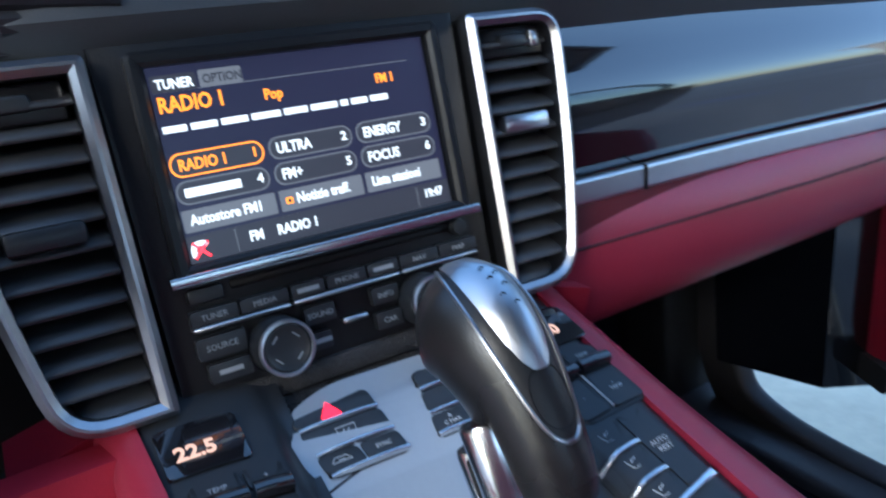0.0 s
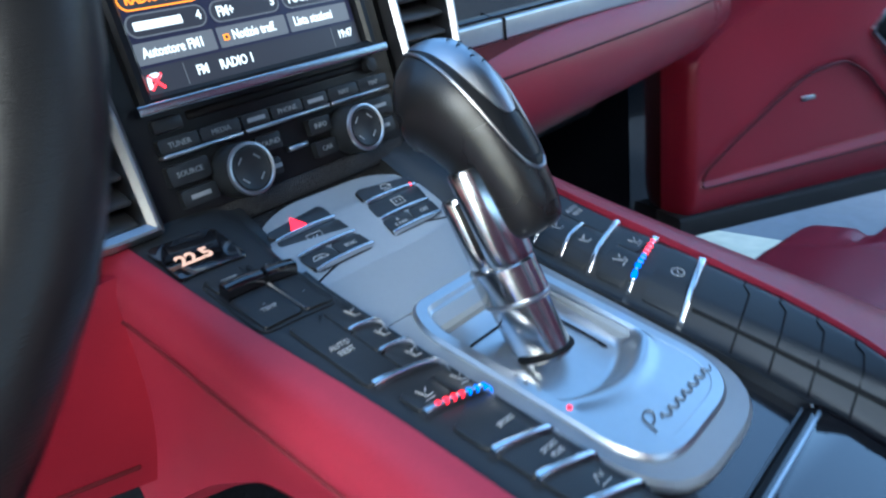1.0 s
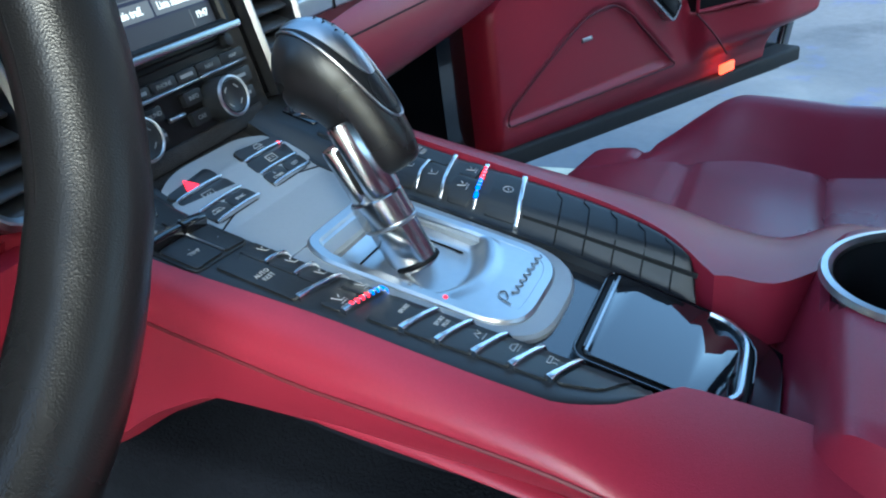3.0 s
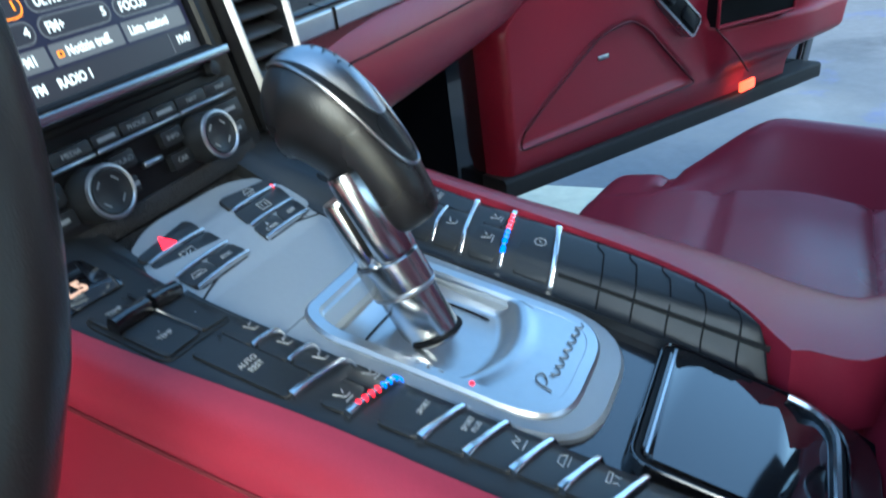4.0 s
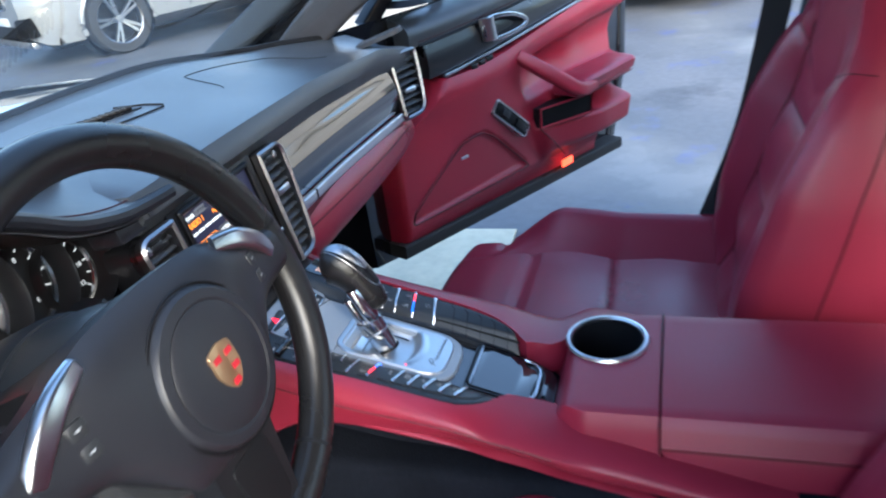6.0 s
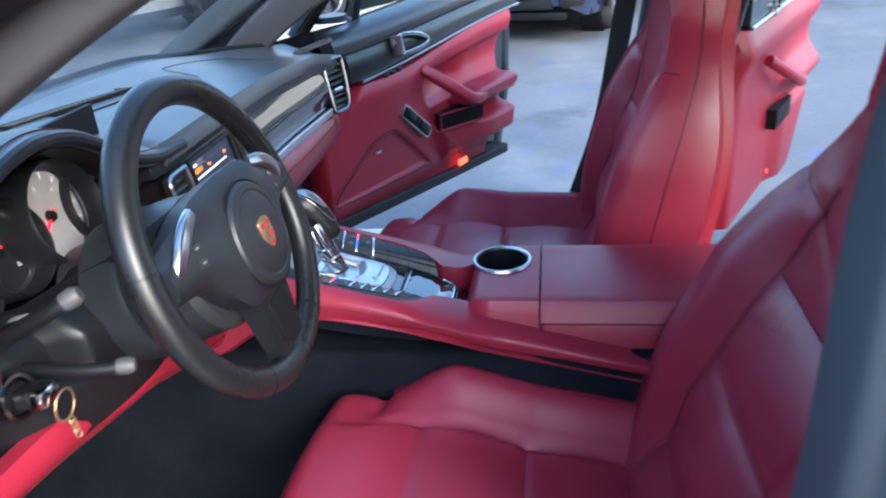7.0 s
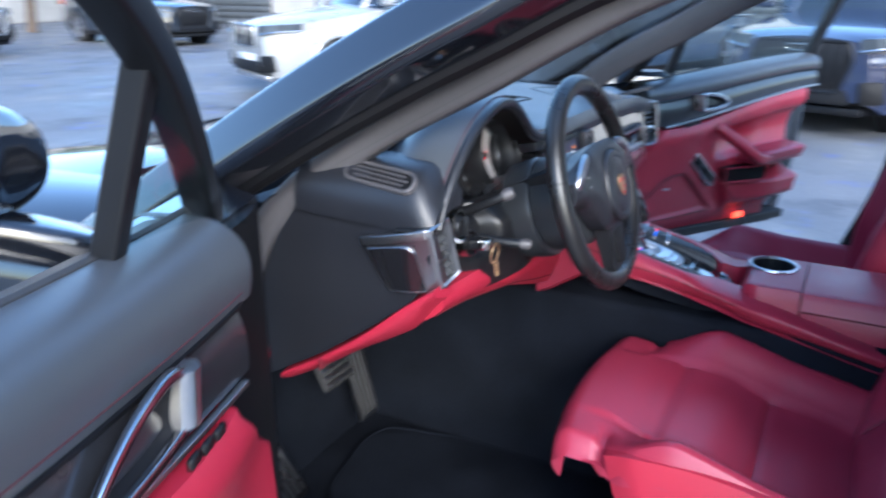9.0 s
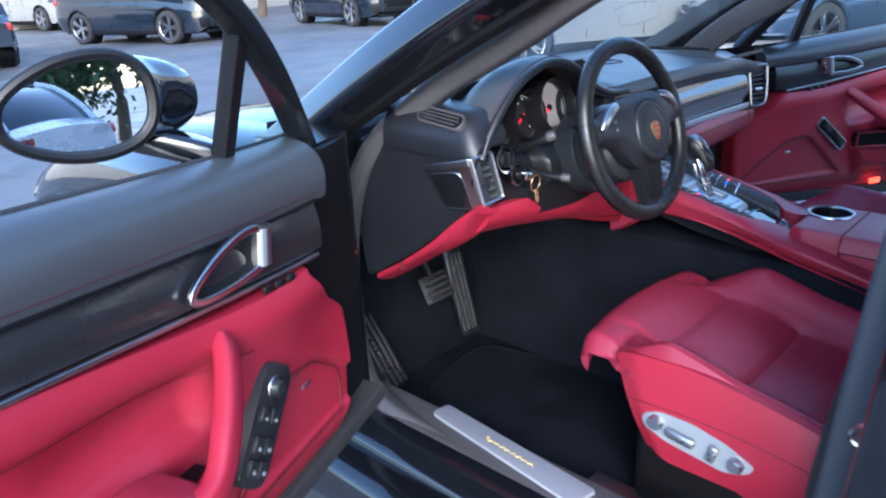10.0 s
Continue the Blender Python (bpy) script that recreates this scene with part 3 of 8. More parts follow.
def dash_top(u, v):
    x = -0.735 + 1.47 * u
    y0, y1 = dash_front(x) - 0.018, 0.37 - 0.22 * (abs(x) / 0.72) ** 2.5
    y0 += 0.15 * step(-0.70, -0.62, x) * (1 - step(-0.20, -0.13, x))
    y = y0 + (y1 - y0) * v
    z = 1.104 + 0.046 * v ** 0.75
    z -= 0.030 * step(0.30, 0.62, abs(x)) * (0.35 + 0.65 * step(0.0, 0.5, v))
    z -= 0.030 * step(0.58, 0.74, abs(x)) * (1 - 0.5 * v)
    z += 0.008 * bell(x, 0, 0.4)
    # rolled front edge
    z -= 0.022 * (1 - step(0.0, 0.07, v))
    return x, y + (0.012 * (1 - step(0, 0.05, v))), z


part("top_pad", solid(dash_top, lambda u, v: (lambda p: (p[0], p[1] + 0.02 * (1 - v), min(p[2] - 0.03, 1.06)))(dash_top(u, v)), 60, 30), SKYLIT_LEATHER, dash, "blue-black leather dash top")
# dark ribbed edge where the dash meets the windscreen
part("screen_edge", tube([(lambda p: (p[0], p[1] + 0.004, p[2] + 0.002))(dash_top(0.02 + 0.96 * i / 60, 1.0)) for i in range(61)], 0.007, 6), DARK, dash, "dark edge at the foot of the windscreen")
# airbag outline
part("airbag_line", tube([(lambda p: (p[0], p[1], p[2] + 0.0004))(dash_top(0.67 + 0.20 * (i / 40), 0.38 + 0.30 * step(0.0, 0.16, i / 40) * (1 - step(0.8, 1.0, i / 40)))) for i in range(41)], 0.0007, 6), DARK, dash)
# demister grilles at the foot of the windscreen and at the corners
def top_z(x, y):
    """Height of the dash top at a place in plan."""
    y0, y1 = dash_top((x + 0.735) / 1.47, 0.10)[1], dash_top((x + 0.735) / 1.47, 1.0)[1]
    return dash_top((x + 0.735) / 1.47, 0.10 + 0.90 * (y - y0) / (y1 - y0))[2]


def demister_at(u, v):
    x = 0.132 - 0.262 * u - 0.02 * v
    y = 0.205 + 0.055 * u + (0.020 + 0.020 * u) * v
    return x, y, top_z(x, y) + 0.0015


demister = part("demister", solid(demister_at, lambda u, v: (lambda p: (p[0], p[1], p[2] - 0.012))(demister_at(u, v)), 14, 5), DARK, dash, "slotted demister grille")
slat = mesh_of("slat", box(-0.0016, 0.0016, -0.012, 0.012, -0.003, 0.003, 0.0006, 1), PLASTIC)
for k in range(24):
    du = 0.04 + 0.92 * k / 23
    dx, dy, dz = demister_at(du, 0.5)
    piece("slat", slat, pose(dx, dy, dz + 0.002, 5, 0, 38) @ Matrix.Diagonal((1, 0.75 + 0.7 * du, 1, 1)), demister)
part("recess_line", tube([(x, y, top_z(x, y) + 0.0006) for x, y in ((-0.14, 0.228), (-0.06, 0.215), (0.02, 0.200), (0.10, 0.184), (0.145, 0.178), (0.153, 0.184), (0.146, 0.210), (0.12, 0.245))], 0.0016, 6), DARK, dash)


def corner_skin(side, lift=0.0):
    """The dash's rounded outer shoulder, which carries the corner demister."""
    def f(u, v):
        x = 0.640 + 0.106 * math.sin(u * math.pi / 2)
        y = -0.024 + 0.254 * v
        top = 1.152 + 0.010 * v - 0.075 * (1 - step(-0.10, 0.24, v)) ** 2
        return side * x, y, top + lift - 0.085 * (1 - math.cos(u * math.pi / 2)) ** 1.5
    return f


for side in (-1, 1):
    if side < 0:
        cs = corner_skin(side)
        part("corner_shoulder", solid(cs, lambda u, v, f=corner_skin(side, -0.02): f(u * 0.94, v), 18, 20), BLACK_LEATHER, dash, "rounded leather corner of the dash")
        cm = axes((-0.722, 0.078, 1.1365), (0.10, 1, 0.07), (-0.72, 0.0, -0.62), (-0.62, 0.07, 0.78))
    else:
        cm = pose(0.706, 0.068, 1.096, 0, 17, 96)
    corner = part("corner_demister", ring(rrect(-0.068, 0.068, -0.021, 0.021, 0.019), 0.006, -0.006, 0.0035, cm, 0.0015), SEAL, dash, "grey-rimmed slotted corner demister")
    part("recess", prism(rrect(-0.063, 0.063, -0.016, 0.016, 0.015), -0.006, 0.001, cm), DARK, corner)
    for k in range(3):
        part("slat", box(-0.054 + 0.006 * abs(k - 1), 0.054 - 0.006 * abs(k - 1), -0.0016, 0.0016, 0.0, 0.0035, 0.0008, 1, cm @ pose(0, -0.0085 + 0.0085 * k, 0)), SEAL, corner)
part("underlay", box(-0.70, 0.70, 0.17, 0.40, 0.80, 1.06, 0.03), DARK, dash, "dark body behind the dash")
part("front_lip", tube([(-0.13 + 0.79 * i / 40, dash_front(-0.13 + 0.79 * i / 40) + 0.006, 1.092 - 0.035 * step(0.45, 0.74, -0.13 + 0.79 * i / 40)) for i in range(41)], 0.010, 10), BLACK_LEATHER, dash, "rolled black leather lip")


# passenger side: lacquered carbon panel, bright strip, red roll, glove box
def face_y(x, z):
    return dash_front(x) + 0.016 * step(0.96, 1.08, z) - 0.013 * math.sin(math.pi * step(0.955, 1.07, z))


part("fascia_panel", solid(lambda u, v: (lambda x, z: (x, face_y(x, z), z))(0.165 + 0.475 * u, 0.962 + (0.106 - 0.012 * u) * v), lambda u, v: (lambda x, z: (x, face_y(x, z) + 0.02, z))(0.165 + 0.475 * u, 0.962 + (0.106 - 0.012 * u) * v), 26, 10), PIANO, dash, "lacquered black trim mirroring the sky")
strip = [(0.158 + 0.485 * i / 30, dash_front(0.158 + 0.485 * i / 30) - 0.006, 0.953 - 0.004 * i / 30) for i in range(31)]
part("bright_strip", sweep(strip, rounded([(-0.005, -0.009), (0.005, -0.009), (0.005, 0.009), (-0.005, 0.009)], 0.003)), SATIN, dash, "satin silver strip")
part("strip_joint", box(0.2440, 0.2455, dash_front(0.245) - 0.0125, dash_front(0.245), 0.9435, 0.9615, 0.0003), DARK, dash)
part("grey_band", sweep([(p[0], p[1] + 0.004, p[2] - 0.020) for p in strip], rounded([(-0.006, -0.012), (0.006, -0.012), (0.006, 0.012), (-0.006, 0.012)], 0.002)), RED_SEAM, dash)


def red_roll(u, v):
    x = 0.150 + 0.545 * u
    a = radians(100 + 235 * v)
    ry, rz = 0.048 + 0.006 * math.sin(math.pi * u), 0.050 + 0.014 * (1 - u)
    return x, dash_front(x) + 0.038 + ry * math.cos(a) - 0.010 * math.sin(math.pi * u), 0.895 + 0.012 * u + rz * math.sin(a) * (1 - 0.2 * step(0.9, 1, u))


part("red_roll", grid(red_roll, 40, 24), RED, dash, "padded red leather roll", sub=1)
part("roll_end", lathe([(0.0, 0.012), (0.03, 0.008), (0.044, -0.004), (0.046, -0.02)], 20, pose(0.690, dash_front(0.69) + 0.040, 0.905, 0, 90)), RED, dash)
part("roll_thread", tube([Vector(red_roll(0.02 + 0.96 * i / 40, 0.27)) + Vector((0, -0.0005, 0)) for i in range(41)], 0.0012, 5), RED_THREAD, dash)
part("glove_box", solid(lambda u, v: (0.155 + 0.52 * u, 0.095 + 0.10 * v, 0.862 - 0.10 * v), lambda u, v: (0.155 + 0.52 * u, 0.125 + 0.10 * v, 0.862 - 0.10 * v), 12, 6), PLASTIC, dash, "black underside below the roll")
part("glove_latch", box(-0.045, 0.045, -0.003, 0.003, -0.003, 0.003, 0.002, 2, pose(0.30, dash_front(0.3) - 0.004, 0.874, 20, 0, 0)), RED_SEAM, dash, "slim dark red latch")
part("end_cap", prism(rounded([(0.18, 1.08), (0.05, 1.07), (0.045, 1.02), (0.045, 0.95), (0.08, 0.86), (0.28, 0.74), (0.32, 0.95)], 0.03), 0.700, 0.735, axes((0, 0, 0), (0, 1, 0), (0, 0, 1), (1, 0, 0)), 0.006), BLACK_LEATHER, dash, "black dash end cap")


def air_vent(parent, m, outline, name, slats, tab, frame_w=0.0075, z=0.010, depth=0.05, tag=""):
    """A bright-framed air vent: frame, dark duct, slats, thumb tab."""
    v = part("air_vent", ring(outline, frame_w, -0.012, z, m, 0.003), SATIN_DARK if name == "chrome" else SATIN, parent, tag)
    inner = inset(outline, frame_w - 0.001)
    xs, ys = [p[0] for p in inner], [p[1] for p in inner]
    x0, x1, y0, y1 = min(xs), max(xs), min(ys), max(ys)
    part("duct", prism(inner, -depth, -depth + 0.004, m), DARK, v, smooth=False)
    part("duct_wall", ring(outline, 0.004, -depth, -0.002, m, 0.001), PLASTIC, v)
    for k in range(slats):
        y = y0 + (y1 - y0) * (k + 0.7) / (slats + 0.4)
        row = [p for p in _cut(inner, y)]
        if len(row) < 2:
            continue
        a, b = min(row) + 0.001, max(row) - 0.001
        if b - a < 0.01:
            continue
        part("slat", box(a, b, -0.012, 0.012, -0.0016, 0.0016, 0.001, 1, m @ pose(0, y, -0.009, 122)), VENT_SLAT, v)
    if tab:
        part("thumb_tab", box(-0.017, 0.017, -0.0055, 0.0055, -0.004, 0.006, 0.003, 2, m @ pose(tab[0], tab[1], 0.0)), SATIN if tab[2] else BUTTON, v)
    return v


def _cut(poly, y):
    out = []
    for (ax, ay), (bx, by) in zip(poly, poly[1:] + poly[:1]):
        if (ay - y) * (by - y) < 0:
            out.append(ax + (bx - ax) * (y - ay) / (by - ay))
    return out


# centre stack
part("stack_face", prism(rounded([(-0.094, -0.075), (0.094, -0.075), (0.099, 0.118), (-0.099, 0.118)], 0.004), -0.03, -0.004, STACK, 0.002), PLASTIC, dash, "matt black centre stack")
part("stack_hood", box(-0.175, 0.175, 0.109, 0.132, -0.05, -0.004, 0.006, 2, STACK), BLACK_LEATHER, dash, "black leather brow above the screen")
rv = rounded([(0.0985, -0.063), (0.150, -0.063), (0.1655, 0.02), (0.1705, 0.106), (0.1015, 0.106)], [0.003, 0.045, 0.06, 0.022, 0.004], 6)
lv = [(-x, y) for x, y in rv][::-1]
air_vent(dash, STACK, rv, "chrome", 12, (0.134, 0.040, True), tag="bright-framed upright air vent")
air_vent(dash, STACK, lv, "chrome", 12, (-0.134, 0.030, False), tag="bright-framed upright air vent")
for side in (-1, 1):
    part("vent_wheel_plate", box(-0.024, 0.024, -0.009, 0.009, -0.02, -0.001, 0.002, 2, STACK @ pose(side * 0.136, 0.089, 0)), PLASTIC, dash)
    part("vent_wheel", box(-0.010, 0.010, -0.004, 0.004, -0.004, 0.002, 0.002, 2, STACK @ pose(side * 0.136, 0.089, 0)), BUTTON, dash)
    part("wheel_tick", box(-0.003, 0.003, -0.005, 0.005, -0.003, 0.0025, 0.001, 1, STACK @ pose(side * 0.152, 0.089, 0)), SATIN, dash)
# passenger end vent and driver end vent
pv = rounded([(-0.042, -0.068), (0.030, -0.068), (0.042, 0.0), (0.046, 0.068), (-0.042, 0.068)], [0.012, 0.03, 0.05, 0.014, 0.008], 5)
air_vent(dash, axes((0.694, 0.000, 1.004), Vector((0.94, -0.34, 0)).normalized(), Vector((0.05, 0.16, 0.985)).normalized(), Vector((-0.335, -0.927, 0.17)).normalized()), pv, "chrome", 8, (0.0, -0.012, True), tag="bright-framed end air vent")

# infotainment unit
info = empty("infotainment_unit", pose(0, 0.0, 0.95), label="black radio and navigation unit with a lit screen", category="car radio")
part("bezel", ring(rrect(-0.0845, 0.0845, -0.0045, 0.1055, 0.004), 0.0075, -0.010, 0.003, STACK, 0.002), PLASTIC, info, "black screen bezel")
disp = part("display", prism(rrect(-0.0755, 0.0755, 0.003, 0.0985, 0.001), -0.008, -0.0035, STACK), SCREEN, info, "dark blue lit radio display", smooth=False)


def on_screen(x, y, z=-0.0032):
    return STACK @ pose(x, y, z)


def bar_flat(x0, x1, y0, y1, r, z0, z1, mat, parent, name):
    return part(name, prism(rrect(x0, x1, y0, y1, r), z0, z1, STACK), mat, parent, smooth=False)


bar_flat(-0.0745, -0.0530, 0.0858, 0.0940, 0.0012, -0.0035, -0.0033, SCREEN_DIM, disp, "tab")
bar_flat(-0.0515, -0.0300, 0.0862, 0.0945, 0.0012, -0.0035, -0.0033, SCREEN_GREY, disp, "tab")
bar_flat(-0.0530, 0.0640, 0.0860, 0.0864, 0.0001, -0.0035, -0.0033, SCREEN_GREY, disp, "rule")
bar_flat(-0.0755, 0.0755, 0.0030, 0.0165, 0.0001, -0.0035, -0.0034, SCREEN_DIM, disp, "footer")
text("TUNER", 0.0066, on_screen(-0.0725, 0.0875), SCREEN_WHITE, disp, wide=0.85, bold=0.022)
text("OPTION", 0.0062, on_screen(-0.0500, 0.0880), SCREEN_DIM, disp, wide=0.85, bold=0.022)
text("RADIO 1", 0.0105, on_screen(-0.0735, 0.0765), SCREEN_ORANGE, disp, wide=0.80, bold=0.022)
text("Pop", 0.0075, on_screen(-0.0212, 0.0760), SCREEN_ORANGE, disp, wide=0.85, bold=0.022)
text("FM 1", 0.0070, on_screen(0.0425, 0.0762), SCREEN_ORANGE, disp, wide=0.80, bold=0.022)
# the running line of small words
rng = random.Random(5)
wx = -0.0738
while wx < 0.046:
    ww = rng.uniform(0.004, 0.016)
    bar_flat(wx, min(wx + ww, 0.048), 0.0668, 0.0700, 0.0003, -0.0035, -0.0033, SCREEN_WHITE, disp, "caption_bar")
    wx += ww + 0.002
for k, (lab, num) in enumerate((("RADIO 1", "1"), ("ULTRA", "2"), ("ENERGY", "3"), ("", "4"), ("FM+", "5"), ("FOCUS", "6"))):
    x0, y0 = -0.0748 + 0.0497 * (k % 3), 0.0450 - 0.0135 * (k // 3)
    hot = k == 0
    bar_flat(x0, x0 + 0.0470, y0, y0 + 0.0118, 0.0055, -0.0035, -0.0033, SCREEN_ORANGE if hot else SCREEN_GREY, disp, "preset_rim")
    bar_flat(x0 + 0.0008, x0 + 0.0462, y0 + 0.0008, y0 + 0.0110, 0.0050, -0.0034, -0.0032, SCREEN_DIM, disp, "preset_key")
    if lab:
        text(lab, 0.0078, on_screen(x0 + 0.004, y0 + 0.0032, -0.0030), SCREEN_ORANGE if hot else SCREEN_WHITE, disp, wide=0.80, bold=0.022)
    else:
        bar_flat(x0 + 0.004, x0 + 0.032, y0 + 0.0036, y0 + 0.0080, 0.0005, -0.0032, -0.0030, SCREEN_WHITE, disp, "caption_bar")
    text(num, 0.0066, on_screen(x0 + 0.0405, y0 + 0.0040, -0.0030), SCREEN_ORANGE if hot else SCREEN_WHITE, disp, bold=0.022)
for k, lab in enumerate(("Autostore FM1", "Notizie traff.", "Lista stazioni")):
    x0 = -0.0748 + 0.0497 * k
    bar_flat(x0, x0 + 0.0475, 0.0182, 0.0292, 0.0008, -0.0035, -0.0033, SCREEN_GREY, disp, "soft_key")
    text(lab, 0.0074, on_screen(x0 + (0.0035 if k != 1 else 0.009), 0.0215, -0.0031), SCREEN_WHITE, disp, wide=0.80, bold=0.022)
bar_flat(-0.0220, -0.0182, 0.0218, 0.0252, 0.0006, -0.0033, -0.0031, SCREEN_ORANGE, disp, "check_box")
bar_flat(-0.0210, -0.0192, 0.0226, 0.0244, 0.0003, -0.0031, -0.0030, SCREEN_DIM, disp, "check_box")
text("FM", 0.0074, on_screen(-0.0448, 0.0075, -0.0030), SCREEN_WHITE, disp, wide=0.8, bold=0.022)
text("RADIO 1", 0.0074, on_screen(-0.0300, 0.0075, -0.0030), SCREEN_WHITE, disp, wide=0.8, bold=0.022)
text("19:47", 0.0068, on_screen(0.0585, 0.0085, -0.0030), SCREEN_WHITE, disp, wide=0.8, bold=0.022)
bar_flat(-0.0515, -0.0511, 0.004, 0.0155, 0.0001, -0.0033, -0.0031, SCREEN_GREY, disp, "rule")
bar_flat(0.0540, 0.0544, 0.004, 0.0155, 0.0001, -0.0033, -0.0031, SCREEN_GREY, disp, "rule")
part("handset_icon", tube(smooth_path([(-0.073, 0.006, -0.003), (-0.0725, 0.0115, -0.003), (-0.068, 0.0125, -0.003), (-0.0665, 0.011, -0.003)], 4), 0.0013, 6, m=STACK, up=(0, 0, 1)), SCREEN_WHITE, disp)
for a in (45, -45):
    part("cross_icon", box(-0.0052, 0.0052, -0.0006, 0.0006, -0.0001, 0.0006, m=STACK @ pose(-0.0695, 0.0092, -0.0024, 0, 0, a)), lit("icon red " + str(a), (0.9, 0.02, 0.03), 1.0), disp)
part("bright_bar", sweep([(-0.0885, -0.0035, 0.003), (0, -0.0035, 0.004), (0.0885, -0.0035, 0.003)], rounded([(-0.0028, -0.0035), (0.0028, -0.0035), (0.0028, 0.003), (-0.0028, 0.003)], 0.0015), up=(0, 0, 1), m=STACK), CHROME, info, "slim chrome bar")
part("disc_slot", box(-0.060, 0.072, -0.0135, -0.0085, -0.006, -0.003, 0.001, 1, STACK), DARK, info, "disc slot")
part("slot_plate", box(-0.0845, 0.0845, -0.0185, -0.0065, -0.012, -0.0042, 0.001, 1, STACK), PLASTIC, info)
part("eject_key", lathe([(0, 0.003), (0.0045, 0.002), (0.0055, -0.004)], 18, STACK @ pose(0.0755, -0.012, -0.001)), BUTTON, info)
part("card_key", box(-0.082, -0.064, -0.0165, -0.0085, -0.006, 0.0, 0.002, 2, STACK), BUTTON, info)


def key(parent, x0, x1, y0, y1, mark, m=None, z=0.0, h=0.005, mat=None, r=0.0012, size=0.0042, tone=None):
    """A push key with a grey printed mark: a short word or a plain sign."""
    k = part("key", prism(rrect(x0, x1, y0, y1, r), z - h, z, m if m is not None else STACK, 0.0008), mat or BUTTON, parent)
    mm = (m if m is not None else STACK)
    cx, cy = (x0 + x1) / 2, (y0 + y1) / 2
    if mark == "bar":
        part("mark", box(cx - 0.006, cx + 0.006, cy - 0.0012, cy + 0.0012, z, z + 0.0003, m=mm), tone or GREY_MARK, k, smooth=False)
    elif mark:
        text(mark, size, mm @ pose(cx, cy - size * 0.35, z + 0.0002), tone or GREY_MARK, k, "CENTER")
    return k


for i, (x0, x1, word) in enumerate(((-0.0835, -0.0600, "TUNER"), (-0.0588, -0.0335, "MEDIA"), (-0.0318, -0.0135, "bar"), (-0.0118, 0.0110, "PHONE"), (0.0122, 0.0310, "bar"), (0.0325, 0.0570, "NAV"), (0.0582, 0.0835, "MAP"))):
    key(info, x0, x1, -0.0268, -0.0192, word, z=0.002)
for x0, x1 in ((-0.0835, -0.0335), (-0.0318, 0.0310), (0.0325, 0.0835)):
    part("key_trim", box(x0, x1, -0.0295, -0.0272, -0.004, 0.0032, 0.0008, 1, STACK), SATIN, info)
for x0, x1, y0, y1, word in ((-0.0835, -0.0590, -0.0440, -0.0330, "SOURCE"), (-0.0805, -0.0590, -0.0565, -0.0470, "bar"), (-0.0275, -0.0100, -0.0425, -0.0330, "SOUND"), (-0.0275, -0.0150, -0.0565, -0.0470, "bar"), (0.0120, 0.0285, -0.0425, -0.0330, "INFO"), (0.0120, 0.0285, -0.0565, -0.0470, "CAR"), (0.0590, 0.0835, -0.0440, -0.0330, "bar"), (0.0590, 0.0800, -0.0565, -0.0470, "bar")):
    key(info, x0, x1, y0, y1, word, z=0.001)
part("disc_lamp", box(-0.007, 0.008, -0.0470, -0.0440, -0.003, 0.0015, 0.001, 1, STACK), SATIN, info)
for x in (-0.0435, 0.0435):
    km = STACK @ pose(x, -0.047, 0)
    knob = part("knob", lathe([(0.0, 0.0135), (0.0095, 0.0135), (0.0110, 0.0145), (0.0140, 0.0140), (0.0150, 0.0115), (0.0152, -0.003)], 40, km), BUTTON, info, "ribbed black turning knob")
    part("knob_ring", lathe([(0.0122, 0.0138), (0.0130, 0.0152), (0.0142, 0.0150), (0.0148, 0.0135)], 40, km), SATIN, knob, "bright knob ring")
    for k in range(4):
        part("knob_mark", box(-0.0022, 0.0022, -0.0004, 0.0004, 0.0135, 0.0139, m=km @ pose(0, 0, 0, 0, 0, 45 + 90 * k) @ pose(0, 0.0078, 0)), GREY_MARK, knob, smooth=False)
# speaker mesh strip under the keys
part("mesh_strip", box(-0.085, 0.085, -0.074, -0.062, -0.006, -0.002, 0.001, 1, STACK), material("speaker mesh", (0.02, 0.02, 0.022), 0.6, vary=0.4, fine=900, bump=0.8, cells=True), info)


# ---- driver's side of the dash ----
HOOD = [(-0.712, 1.066), (-0.690, 1.105), (-0.650, 1.150), (-0.598, 1.192), (-0.540, 1.217), (-0.465, 1.227), (-0.385, 1.212), (-0.305, 1.174), (-0.235, 1.136), (-0.160, 1.113), (-0.080, 1.106)]
hood_line = smooth_path([(x, 0, z) for x, z in HOOD], 6)
cowl = empty("instrument_cowl", pose(-0.36, 0.05, 1.07), label="arched black leather cowl over the instruments", category="instrument cowl")


def cowl_skin(u, v):
    i = u * (len(hood_line) - 1)
    a = hood_line[int(i)]
    y = -0.022 + 0.048 * step(0.35, 0.95, u) * (1 - v) + (0.30 - 0.13 * (1 - u)) * v
    base = 1.150 - 0.055 * step(0.48, 0.74, abs(a.x))
    z = a.z + (base - a.z) * step(0.05 + 0.28 * step(0.55, 0.25, u), 1.0, v) + 0.012 * math.sin(math.pi * min(1, v * 1.5))
    x = a.x + (a.x + 0.42) * 0.04 * v
    return x, y, z


def cowl_under(u, v):
    x, y, z = cowl_skin(u, v)
    return -0.40 + (x + 0.40) * 0.965, y + 0.004, z - 0.016


